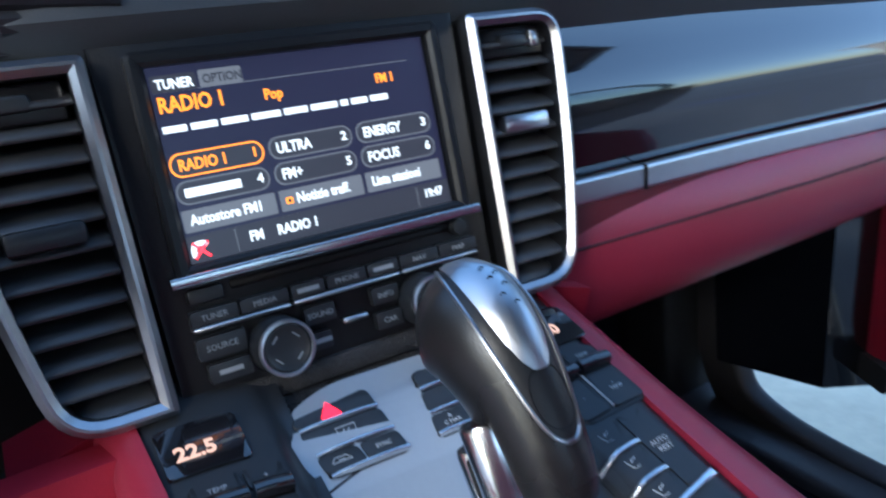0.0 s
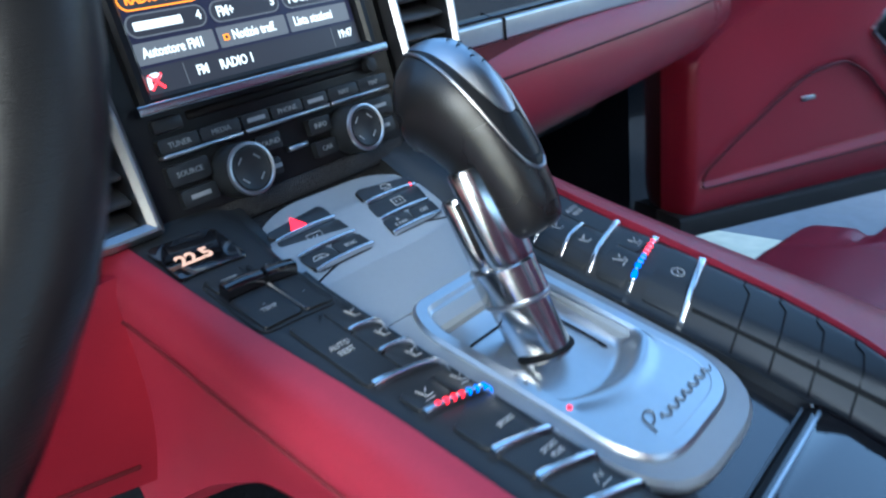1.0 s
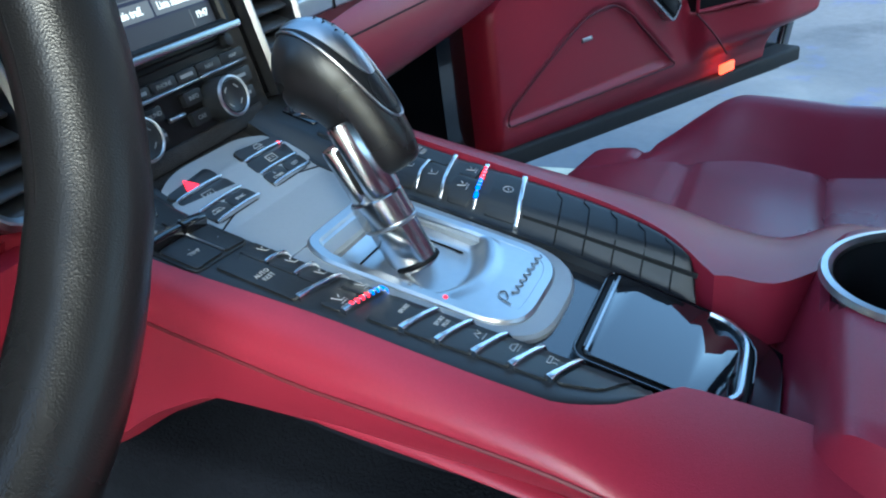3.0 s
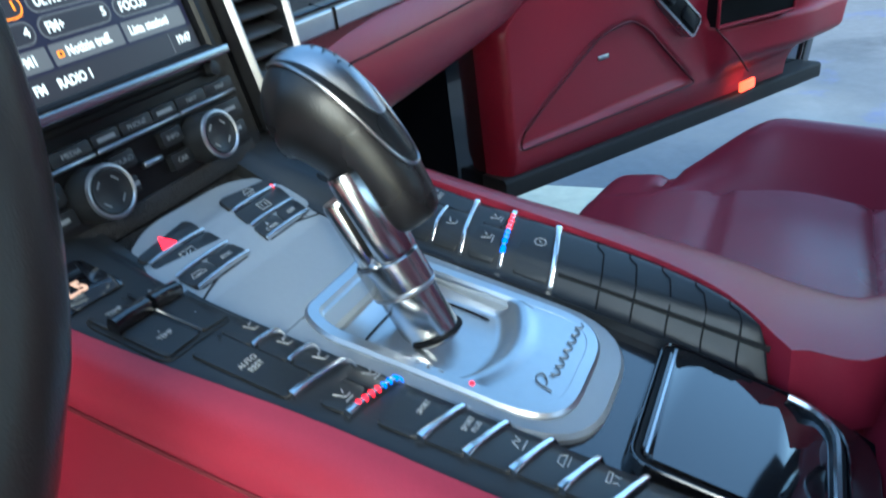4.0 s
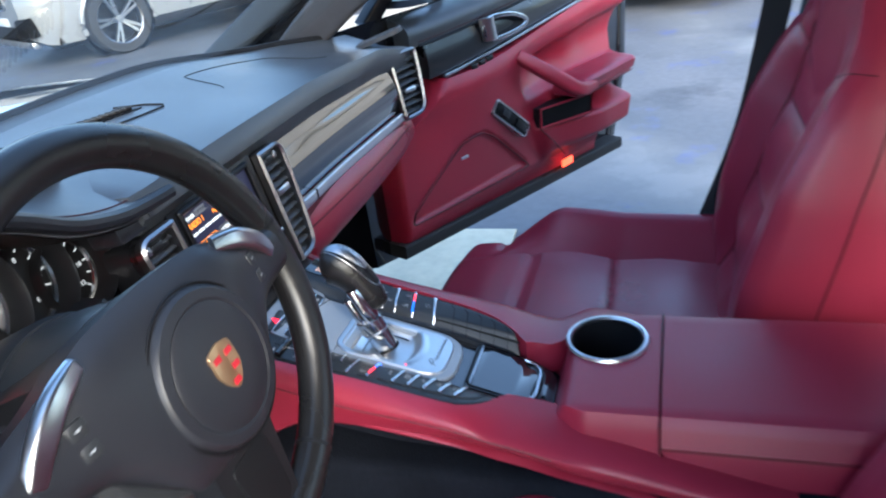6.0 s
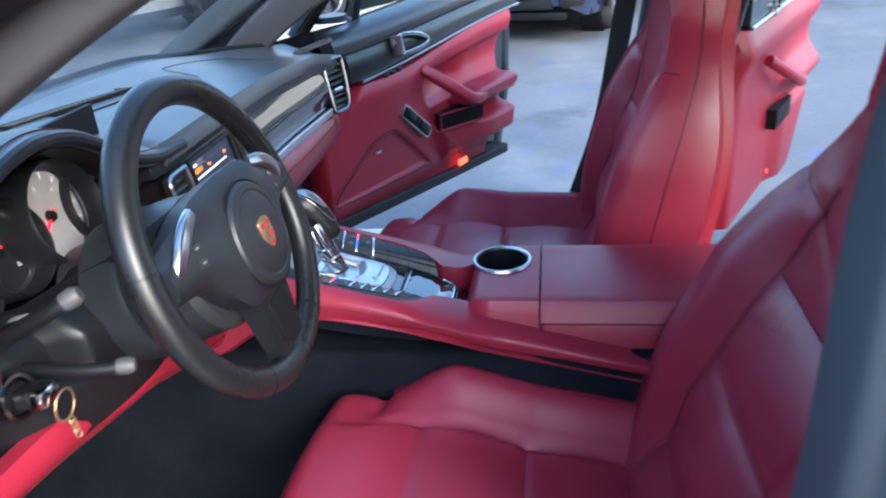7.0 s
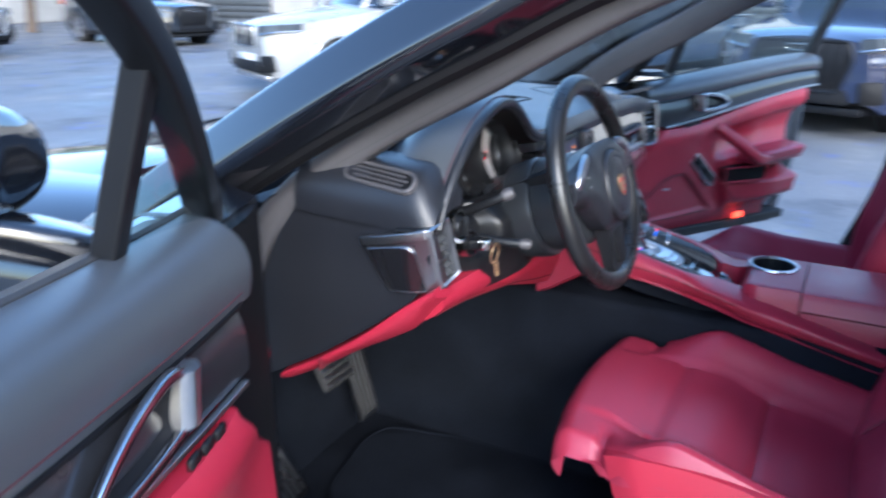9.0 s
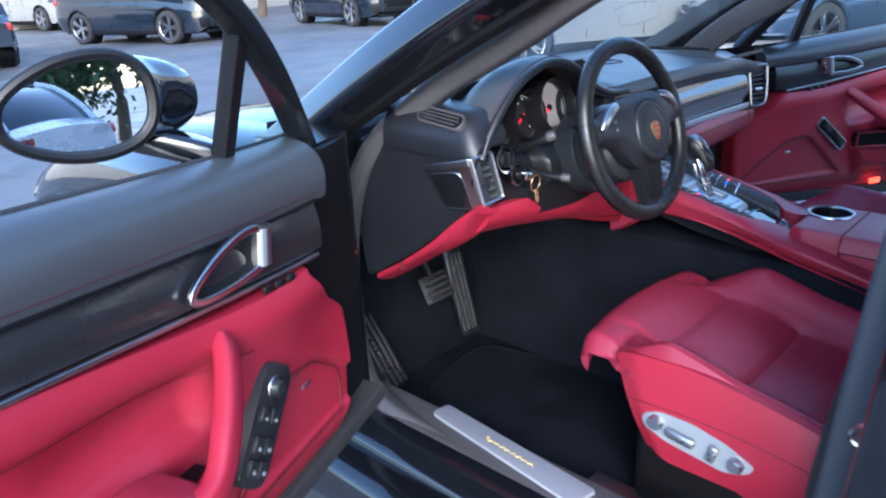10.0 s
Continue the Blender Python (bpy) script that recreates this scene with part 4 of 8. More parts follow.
part("skin", solid(cowl_skin, cowl_under, 49, 12), SKYLIT_LEATHER, cowl, "black leather skin with a red thread")
part("rim", tube([Vector(cowl_skin(i / 60, 0.0)) + Vector((0, 0.003, -0.006)) for i in range(61)], 0.009, 10), BLACK_LEATHER, cowl)
part("thread", tube([Vector(cowl_skin(i / 60, 0.06)) + Vector((0, 0, 0.0006)) for i in range(61)], 0.0009, 5), RED_THREAD, cowl)
part("inner", grid(lambda u, v: (lambda p: (-0.36 + (p[0] + 0.36) * (0.96 - 0.20 * v * (p[0] < -0.36)), p[1] + 0.004 + 0.125 * v, p[2] - 0.018 - 0.02 * v))(cowl_skin(u, 0.0)), 40, 5, flip=True), DARK, cowl, "dark inside of the cowl")
part("back", box(-0.62, -0.12, 0.135, 0.145, 0.96, 1.18, 0.003), DARK, cowl, "dark binnacle back")
gauges = empty("instrument_cluster", pose(-0.36, 0.05, 1.07), label="round dials with white numerals and red needles", category="instrument cluster")
DIAL = material("dial face", (0.012, 0.012, 0.013), 0.35, vary=0.1)
DIAL_GREY = material("grey dial face", (0.30, 0.28, 0.27), 0.45, vary=0.1)
for gx, gz, r, gy, faced in ((-0.365, 1.100, 0.060, 0.070, DIAL_GREY), (-0.450, 1.090, 0.050, 0.085, DIAL), (-0.280, 1.082, 0.050, 0.085, DIAL), (-0.528, 1.072, 0.043, 0.098, DIAL), (-0.206, 1.056, 0.043, 0.098, DIAL)):
    gm = axes((gx, gy, gz), (1, 0, 0), (0, 0.26, 0.966), (0, -0.966, 0.26))
    g = part("dial", lathe([(0, 0), (r, 0)], 40, gm), faced, gauges, "round dial")
    part("dial_ring", lathe([(r - 0.001, 0.002), (r + 0.003, 0.030), (r + 0.005, 0.033), (r + 0.008, 0.028), (r + 0.008, -0.02)], 48, gm), PLASTIC, g, "deep black tube round the dial")
    part("dial_bezel", lathe([(r - 0.0045, 0.002), (r - 0.0035, 0.005), (r - 0.0005, 0.006)], 48, gm), KEY_CHROME, g, "bright dial bezel")
    for k in range(13):
        a = 225 - 270 * k / 12
        part("tick", box(-0.0007, 0.0007, r * 0.80, r * 0.93, 0.0004, 0.0010, m=gm @ pose(0, 0, 0, 0, 0, a - 90)), DIAL_WHITE, g, smooth=False)
    for k in range(7):
        a = radians(225 - 270 * k / 6)
        text(str(k if r > 0.05 else k * 2), 0.0072, gm @ pose(r * 0.64 * math.cos(a), r * 0.64 * math.sin(a) - 0.0035, 0.0008), DIAL_WHITE, g, "CENTER", name="numeral", bold=0.02)
    part("needle", sweep([(0, -0.010, 0.004), (0, 0.0, 0.004), (0, r * 0.78, 0.003)], [(-0.0016, -0.0006), (0.0016, -0.0006), (0.0016, 0.0006), (-0.0016, 0.0006)], up=(0, 0, 1), m=gm @ pose(0, 0, 0, 0, 0, 125)), LED_RED, g)
    part("needle_cap", lathe([(0, 0.008), (0.006, 0.007), (0.008, 0.001)], 20, gm), DARK, g)
# lower binnacle panel and the black column surround
def column_panel(u, v):
    """Smooth black panel from the light switch round the column to the stack, hollowed where the column passes."""
    x = -0.668 + 0.430 * u
    z = 0.900 + 0.150 * v
    y = 0.004 + 0.020 * step(-0.55, -0.62, x) - 0.045 * bell(x, -0.40, 0.16) + 0.030 * step(0.75, 1.0, v) - 0.012 * math.sin(math.pi * v)
    y += 0.035 * step(-0.590, -0.570, x) * step(-0.500, -0.520, x) * step(0.965, 0.985, z) * step(1.060, 1.040, z)
    return x, y, z


part("column_panel", solid(column_panel, lambda u, v: (lambda p: (p[0], p[1] + 0.03, p[2]))(column_panel(u, v)), 90, 30), PLASTIC, dash, "smooth black panel round the steering column")
part("column_panel_lip", tube([Vector(column_panel(0.02 + 0.96 * i / 24, 0.97)) for i in range(25)], 0.006, 8), PLASTIC, dash)
# driver's end: side panel, end vent, light switch, ignition
part("end_cap", prism(rounded([(0.20, 1.110), (0.03, 1.105), (-0.015, 1.07), (0.00, 0.955), (0.09, 0.885), (0.20, 0.808), (0.33, 0.732), (0.36, 0.95), (0.30, 1.08)], 0.025)[::-1], -0.738, -0.700, axes((0, 0, 0), (0, 1, 0), (0, 0, 1), (1, 0, 0)), 0.0), BLACK_LEATHER, dash, "black leather dash end panel")
part("end_cap_line", tube(smooth_path([(-0.7385, 0.20, 1.095), (-0.740, 0.10, 1.090), (-0.740, 0.05, 1.070), (-0.739, 0.03, 1.05)], 6), 0.0015, 6), SEAL, dash)
DV = axes((-0.705, -0.020, 1.020), Vector((1, 0.06, 0)).normalized(), Vector((0, 0.10, 1)).normalized(), Vector((0.06, -1, 0.10)).normalized())
dv = rounded([(-0.022, -0.053), (0.050, -0.050), (0.022, 0.056), (-0.049, 0.052)], [0.006, 0.012, 0.010, 0.004], 5)
air_vent(dash, DV, dv, "satin", 6, (-0.004, -0.010, False), frame_w=0.0065, tag="bright-framed end air vent")


def vent_cheek(u, v, out=0.0):
    """The outer cheek of the vent housing: u from the rear edge forward, v from the top down."""
    top = Vector((-0.754, -0.020, 1.070)).lerp(Vector((-0.757, 0.092, 1.044)), u)
    low = Vector((-0.730, -0.032, 0.966)).lerp(Vector((-0.744, 0.050, 0.958)), u)
    p = top.lerp(low, v)
    return p + Vector((-0.006 * math.sin(math.pi * u) - out, 0.020 * v * (1 - v) * u, 0))


part("vent_side", solid(vent_cheek, lambda u, v: vent_cheek(u, v, -0.030), 14, 10), SATIN_DARK, dash, "satin dark frame of the vent housing", sharp=0.9)
part("vent_panel", solid(lambda u, v: vent_cheek(0.20 + 0.74 * u, 0.20 + 0.78 * v, 0.0022), lambda u, v: vent_cheek(0.20 + 0.74 * u, 0.20 + 0.78 * v, -0.01), 12, 8), PIANO, dash, "glossy side of the vent housing")
part("vent_panel_line", tube([vent_cheek(u, v, 0.0025) for u, v in rounded([(0.94, 0.20), (0.20, 0.20), (0.20, 0.97), (0.60, 0.99), (0.93, 0.98)], [0.0, 0.22, 0.02, 0.1, 0.0], 6)], 0.0009, 5), SATIN, dash)
part("vent_side_strip", sweep([vent_cheek(k / 6, 0.05, 0.0015) for k in range(7)], rounded([(-0.0035, -0.007), (0.0035, -0.007), (0.0035, 0.007), (-0.0035, 0.007)], 0.002)), SATIN, dash, "satin silver edge")
switch = empty("light_switch", pose(-0.64, -0.01, 1.04), label="chrome-ringed rotary light switch", category="switch")
LS = axes((-0.640, -0.016, 1.046), (1, 0, -0.1), (0.1, 0.12, 0.985), (0, -0.99, 0.12))
part("ring", lathe([(0.021, -0.01), (0.024, 0.006), (0.028, 0.006), (0.030, -0.03)], 32, LS), CHROME, switch)
part("dial", lathe([(0, 0.010), (0.015, 0.010), (0.019, 0.002), (0.020, -0.01)], 28, LS), PLASTIC, switch)
part("grip", box(-0.003, 0.003, -0.016, 0.016, 0.008, 0.020, 0.002, 2, LS), PLASTIC, switch)
ign = empty("ignition_key", pose(-0.597, -0.02, 1.0), label="chrome ignition switch with key and a keyring", category="car key")
KM = axes((-0.602, -0.018, 1.006), (1, 0, 0), (0, 0.12, 0.985), (0, -0.99, 0.12))
part("ring", lathe([(0.017, -0.01), (0.020, 0.005), (0.024, 0.005), (0.027, -0.04)], 32, KM), CHROME, ign)
part("barrel", lathe([(0, 0.006), (0.016, 0.006), (0.018, -0.01)], 24, KM), DARK, ign)
part("fob", box(-0.013, 0.013, -0.009, 0.009, 0.004, 0.040, 0.005, 3, KM), PLASTIC, ign)
part("fob_cap", box(-0.0135, 0.0135, -0.0095, 0.0095, 0.022, 0.042, 0.004, 2, KM), CHROME, ign)
part("keyring", tube([(KM @ Vector((0.006 + 0.015 * math.cos(a), -0.018 + 0.017 * math.sin(a), 0.044 + 0.004 * math.sin(a)))) for a in [2 * math.pi * i / 24 for i in range(24)]], 0.0014, 6, True), GOLD, ign)
for k in range(4):
    part("chain_link", tube([KM @ Vector((0.006 + 0.003 * math.cos(a) * (1 if k % 2 else 0.3), -0.036 - 0.006 * k + 0.0045 * math.sin(a), 0.044 + 0.003 * math.cos(a) * (0.3 if k % 2 else 1))) for a in [2 * math.pi * i / 10 for i in range(10)]], 0.0011, 5, True), GOLD, ign)


# red lower dash of the driver's side: rises from the door, runs behind the column to the console
def knee(u, v):
    x = -0.705 + 0.575 * u
    top = lerp([(-0.705, 0.955), (-0.56, 0.945), (-0.48, 0.920), (-0.40, 0.895), (-0.13, 0.900)], x)
    low = lerp([(-0.705, 0.898), (-0.60, 0.884), (-0.50, 0.866), (-0.38, 0.842), (-0.22, 0.790), (-0.13, 0.765)], x)
    y = -0.020 + 0.030 * v - 0.018 * math.sin(math.pi * v) * (1 - 0.3 * u)
    return x, y, top + (low - top) * v


part("knee_panel", solid(knee, lambda u, v: (lambda p: (p[0], p[1] + 0.02, p[2]))(knee(u, v)), 40, 8), RED_TRIM, dash, "red padded knee panel")
part("knee_seam", tube([Vector(knee(0.02 + 0.96 * i / 30, 0.86)) + Vector((0, -0.001, 0)) for i in range(31)], 0.0015, 5), RED_SEAM, dash)


def side_red(u, v):
    y = -0.032 + 0.318 * u
    top = lerp([(-0.032, 0.975), (0.02, 0.938), (0.10, 0.872), (0.20, 0.803), (0.330, 0.728)], y)
    h = (0.060 - 0.032 * step(0.0, 0.6, u)) * (0.45 + 0.55 * step(0.0, 0.22, u))
    return -0.748 + 0.045 * v * v - 0.006 * math.sin(math.pi * v), y, top - h * v


part("side_red", solid(side_red, lambda u, v: (lambda p: (p[0] + 0.03, p[1], p[2] + 0.004))(side_red(u, v)), 28, 8), RED_TRIM, dash, "red lower edge running to the door")
part("side_red_joint", box(-0.7545, -0.735, 0.192, 0.1945, 0.784, 0.807, 0.0005), RED_SEAM, dash)
part("stack_cheek", solid(lambda u, v: (-0.100 - 0.075 * u, 0.012 - 0.012 * u + 0.03 * v, 0.912 - 0.02 * u - 0.10 * v), lambda u, v: (-0.100 - 0.075 * u, 0.05 + 0.03 * v, 0.912 - 0.02 * u - 0.10 * v), 10, 8), RED_TRIM, dash, "red cheek below the vent")
part("stack_cheek", solid(lambda u, v: (0.100 + 0.075 * u, 0.012 - 0.012 * u + 0.03 * v, 0.912 - 0.02 * u - 0.10 * v), lambda u, v: (0.100 + 0.075 * u, 0.05 + 0.03 * v, 0.912 - 0.02 * u - 0.10 * v), 10, 8), RED_TRIM, dash, "red cheek below the vent")


# ---- steering wheel ----
WT = 0.3045
WHEEL = axes((-0.373, -0.164, 1.075), (1, 0, 0), (0, math.sin(WT), math.cos(WT)), (0, -math.cos(WT), math.sin(WT)))
wheel = empty("steering_wheel", WHEEL, label="black leather three-spoke steering wheel", category="steering wheel")
R0 = 0.1805


def rim_at(a):
    return Vector((R0 * math.cos(a), R0 * math.sin(a) * (1 - 0.015 * (math.sin(a) < -0.6)), 0))


part("rim", sweep([rim_at(2 * math.pi * i / 96) for i in range(96)], circle(0.0182, 16, 0.0166), True, (0, 0, 1), WHEEL), WHEEL_LEATHER, wheel, "thick leather rim")
for a in (12, 168, -62, -118):
    part("rim_joint", sweep([rim_at(radians(a) + d) for d in (-0.010, 0.0, 0.010)], circle(0.0186, 16, 0.0170), False, (0, 0, 1), WHEEL), PLASTIC, wheel, "rim joint")
part("rim_stitch", tube([rim_at(2 * math.pi * i / 96) * 0.906 + Vector((0, 0, 0.001)) for i in range(96)], 0.0012, 5, True, WHEEL, up=(0, 0, 1)), DARK, wheel)
HUB = WHEEL @ pose(0.006, -0.010, 0)


def hub_body(u, v, lift=1.0):
    """The soft shoulders that run from the hub out to the rim on both sides."""
    x = (u - 0.5) * 0.335
    ax = abs(x)
    top = lerp([(0.0, 0.074), (0.06, 0.071), (0.11, 0.056), (0.168, 0.040)], ax)
    low = lerp([(0.0, -0.082), (0.05, -0.078), (0.082, -0.044), (0.108, -0.020), (0.168, -0.008)], ax)
    q = 2 * v - 1
    z = 0.033 - 0.014 * step(0.06, 0.15, ax) - 0.016 * abs(q) ** 4 + 0.003 * math.cos(q * 1.5)
    return x, low + (top - low) * v, z * lift - 0.014 * (1 - lift)


part("hub_body", solid(hub_body, lambda u, v: (lambda p: (p[0], p[1] * 0.92, -0.014))(hub_body(u, v)), 48, 24, WHEEL), BLACK_LEATHER, wheel, "soft black hub and side spokes")
part("airbag_cover", lathe([(0.0, 0.0430), (0.030, 0.0425), (0.0490, 0.0410), (0.0510, 0.0396), (0.0530, 0.0408), (0.0610, 0.0392), (0.0640, 0.0360), (0.0655, 0.0300), (0.0655, 0.0150)], 64, HUB), BLACK_LEATHER, wheel, "round black airbag cover")
part("cover_groove", tube([(0.0668 * math.cos(t), 0.0668 * math.sin(t), 0.0335) for t in [2 * math.pi * i / 56 for i in range(56)]], 0.0014, 6, True, HUB, up=(0, 0, 1)), DARK, wheel)
for side in (-1, 1):
    part("shift_paddle", sweep(smooth_path([(side * 0.084, 0.060, 0.022), (side * 0.112, 0.052, 0.026), (side * 0.138, 0.034, 0.024), (side * 0.154, 0.012, 0.016)], 6), rounded([(-0.010, -0.004), (0.010, -0.004), (0.007, 0.004), (-0.007, 0.004)], 0.003), up=(0, 0, 1), m=WHEEL, scale=lambda k: 0.55 + 0.55 * math.sin(math.pi * (0.15 + 0.7 * k))), SATIN, wheel, "silver thumb paddle")
    for k in range(4):
        kx, ky = side * (0.094 + 0.018 * (k % 2)), 0.026 - 0.017 * (k // 2) + 0.004 * (k % 2)
        b = part("thumb_key", box(-0.0072, 0.0072, -0.0060, 0.0060, -0.006, 0.0035, 0.002, 2, WHEEL @ pose(kx, ky, 0.0245, 0, side * 14, 0)), BUTTON, wheel, "small black thumb key")
        part("mark", box(-0.0022, 0.0022, -0.0007, 0.0007, 0.0035, 0.0039, m=WHEEL @ pose(kx, ky, 0.0245, 0, side * 14, 0)), GREY_MARK, b, smooth=False)
part("lower_spoke", solid(lambda u, v: ((u - 0.5) * (0.085 - 0.015 * v), -0.075 - 0.100 * v, 0.018 - 0.012 * v), lambda u, v: ((u - 0.5) * (0.085 - 0.015 * v), -0.075 - 0.100 * v, -0.012), 10, 10, WHEEL), PLASTIC, wheel, "black lower spoke")
part("spoke_window", prism(rounded([(-0.020, -0.150), (0.020, -0.150), (0.026, -0.088), (-0.026, -0.088)], 0.008), 0.010, 0.0175, WHEEL, 0.001), DARK, wheel)
shield = [(-0.017, 0.020), (-0.017, -0.004), (-0.010, -0.016), (0, -0.024), (0.010, -0.016), (0.017, -0.004), (0.017, 0.020), (0, 0.024)][::-1]
em = part("emblem", prism(rounded(shield[::-1], 0.004), 0.040, 0.0445, HUB @ pose(0, -0.002, 0) @ Matrix.Diagonal((0.86, 0.86, 1, 1)), 0.001), GOLD, wheel, "small gold and red shield badge")
for bx, by in ((-0.0085, 0.011), (0.0085, -0.004), (0.0, -0.016), (0.0085, 0.011)):
    part("badge_field", box(bx - 0.005, bx + 0.005, by - 0.0028, by + 0.0028, 0.0445, 0.0450, m=HUB @ pose(0, -0.002, 0) @ Matrix.Diagonal((0.86, 0.86, 1, 1))), material("red enamel", (0.35, 0.01, 0.02), 0.3), em, smooth=False)
# column shroud and stalks
column = empty("steering_column", WHEEL, label="black steering column shroud with stalks", category="steering column")
part("shroud", lathe([(0.0, -0.016), (0.076, -0.018), (0.085, -0.028), (0.088, -0.060), (0.087, -0.094), (0.082, -0.100), (0.074, -0.103), (0.070, -0.20), (0.0, -0.21)], 48, WHEEL @ pose(-0.010, -0.020, 0)), BUTTON, column, "wide black drum behind the wheel")
part("shroud_lower", box(-0.075, 0.075, -0.095, 0.02, -0.185, -0.060, 0.03, 4, WHEEL), PLASTIC, column)
part("shroud_top", solid(lambda u, v: ((u - 0.5) * (0.17 - 0.02 * v), 0.052 - 0.02 * v + 0.012 * math.sin(math.pi * u), -0.03 - 0.15 * v), lambda u, v: ((u - 0.5) * (0.17 - 0.02 * v), 0.02, -0.03 - 0.15 * v), 10, 8, WHEEL), PLASTIC, column)
for a, b, c, r in (((-0.548, 0.020, 1.040), (-0.540, -0.035, 1.068), (-0.528, -0.060, 1.080), 0.009), ((-0.550, 0.020, 1.002), (-0.538, -0.050, 0.994), (-0.522, -0.094, 0.991), 0.008), ((-0.310, -0.066, 1.050), (-0.250, -0.070, 1.060), (-0.212, -0.078, 1.064), 0.011)):
    st = part("stalk", tube(smooth_path([a, b, c], 6), r, 12, up=(0, 0, 1)), PLASTIC, column, "black control stalk")
    part("stalk_end", lathe([(0, 0.016), (r * 0.9, 0.015), (r * 1.25, 0.009), (r * 1.15, -0.004)], 20, Matrix.Translation(Vector(c)) @ (Vector(c) - Vector(b)).to_track_quat("Z", "Y").to_matrix().to_4x4() @ pose(0, 0, -0.010)), SEAL, st, "dull grey stalk end")
part("collar", lathe([(0.080, -0.094), (0.092, -0.097), (0.095, -0.106), (0.090, -0.150), (0.070, -0.170)], 48, WHEEL @ pose(-0.010, -0.024, 0)), BUTTON, column, "black collar behind the drum")


# ---- centre console ----
# the console's plane climbs towards the dash; its middle is a shallow valley between two raised key banks
CA, LEAN = radians(12.9), radians(2.0)
C_UP = Vector((0, math.cos(CA), math.sin(CA)))
C_NORMAL = Vector((math.cos(LEAN), 0, -math.sin(LEAN))).cross(C_UP).normalized()
CONS = axes((0.006, -0.034, 0.889), C_UP.cross(C_NORMAL), C_UP, C_NORMAL)
con = empty("centre_console", pose(0, -0.2, 0.80), label="rising centre console with red sides and rows of keys", category="console")
VALLEY = [(-0.38, -0.038), (-0.257, -0.0245), (-0.212, -0.0200), (-0.045, -0.0120), (-0.023, -0.0085), (0.008, 0.0010), (0.03, 0.0080), (0.06, 0.018)]
BANK_TOP = [(-0.32, -0.001), (-0.13, 0.0), (-0.09, 0.002), (-0.04, 0.005), (0.03, 0.011), (0.06, 0.014)]
BANK_IN = 0.0595


def lie(x, y):
    """Height of the console's skin over its plane."""
    c, k = lerp(VALLEY, y), lerp(BANK_TOP, y)
    t = min(max((abs(x) - BANK_IN) / 0.052, 0.0), 1.0)
    return k + (c - k) * (0.35 * (1 - t) ** 2 + 0.65 * (1 - step(0.0, 0.22, t)))


def settle(thing):
    """Lays the flat-built parts of a thing down on the console's skin."""
    inv = CONS.inverted()
    for ob in thing.children_recursive:
        if ob.name.startswith(("red_flank", "flank_thread", "bank", "body")):
            continue
        bm = bmesh.new()
        bm.from_mesh(ob.data)
        bm.transform(inv)
        xs, ys = [v.co.x for v in bm.verts], [v.co.y for v in bm.verts]
        for k in range(-15, 16):
            cut = 0.008 * k
            if min(xs) + 0.0005 < cut < max(xs) - 0.0005 and abs(cut) > 0.05:
                bmesh.ops.bisect_plane(bm, geom=bm.verts[:] + bm.edges[:] + bm.faces[:], plane_co=(cut, 0, 0), plane_no=(1, 0, 0))
        for k in range(-18, 4):
            cut = 0.02 * k
            if min(ys) + 0.0005 < cut < max(ys) - 0.0005 and max(ys) - min(ys) > 0.03:
                bmesh.ops.bisect_plane(bm, geom=bm.verts[:] + bm.edges[:] + bm.faces[:], plane_co=(0, cut, 0), plane_no=(0, 1, 0))
        for v in bm.verts:
            v.co.z += lie(v.co.x, v.co.y)
        bm.transform(CONS)
        bm.to_mesh(ob.data)
        bm.free()


# black body under the panels
part("body", prism(rounded([(-0.108, 0.045), (-0.104, -0.19), (-0.085, -0.30), (-0.060, -0.385), (0.060, -0.385), (0.085, -0.30), (0.100, -0.19), (0.108, 0.045)], 0.02), -0.085, -0.050, CONS, 0.002), CARPET, con, "black console body")

# outer edges of the key banks
EDGE_L = [(-0.318, 0.062), (-0.310, 0.070), (-0.300, 0.084), (-0.285, 0.101), (-0.262, 0.1125), (-0.22, 0.1145), (-0.16, 0.1145), (-0.02, 0.1235), (0.05, 0.127)]
EDGE_R = [(-0.322, 0.056), (-0.314, 0.062), (-0.300, 0.075), (-0.283, 0.086), (-0.258, 0.095), (-0.22, 0.1025), (-0.16, 0.108), (-0.02, 0.1165), (0.05, 0.121)]


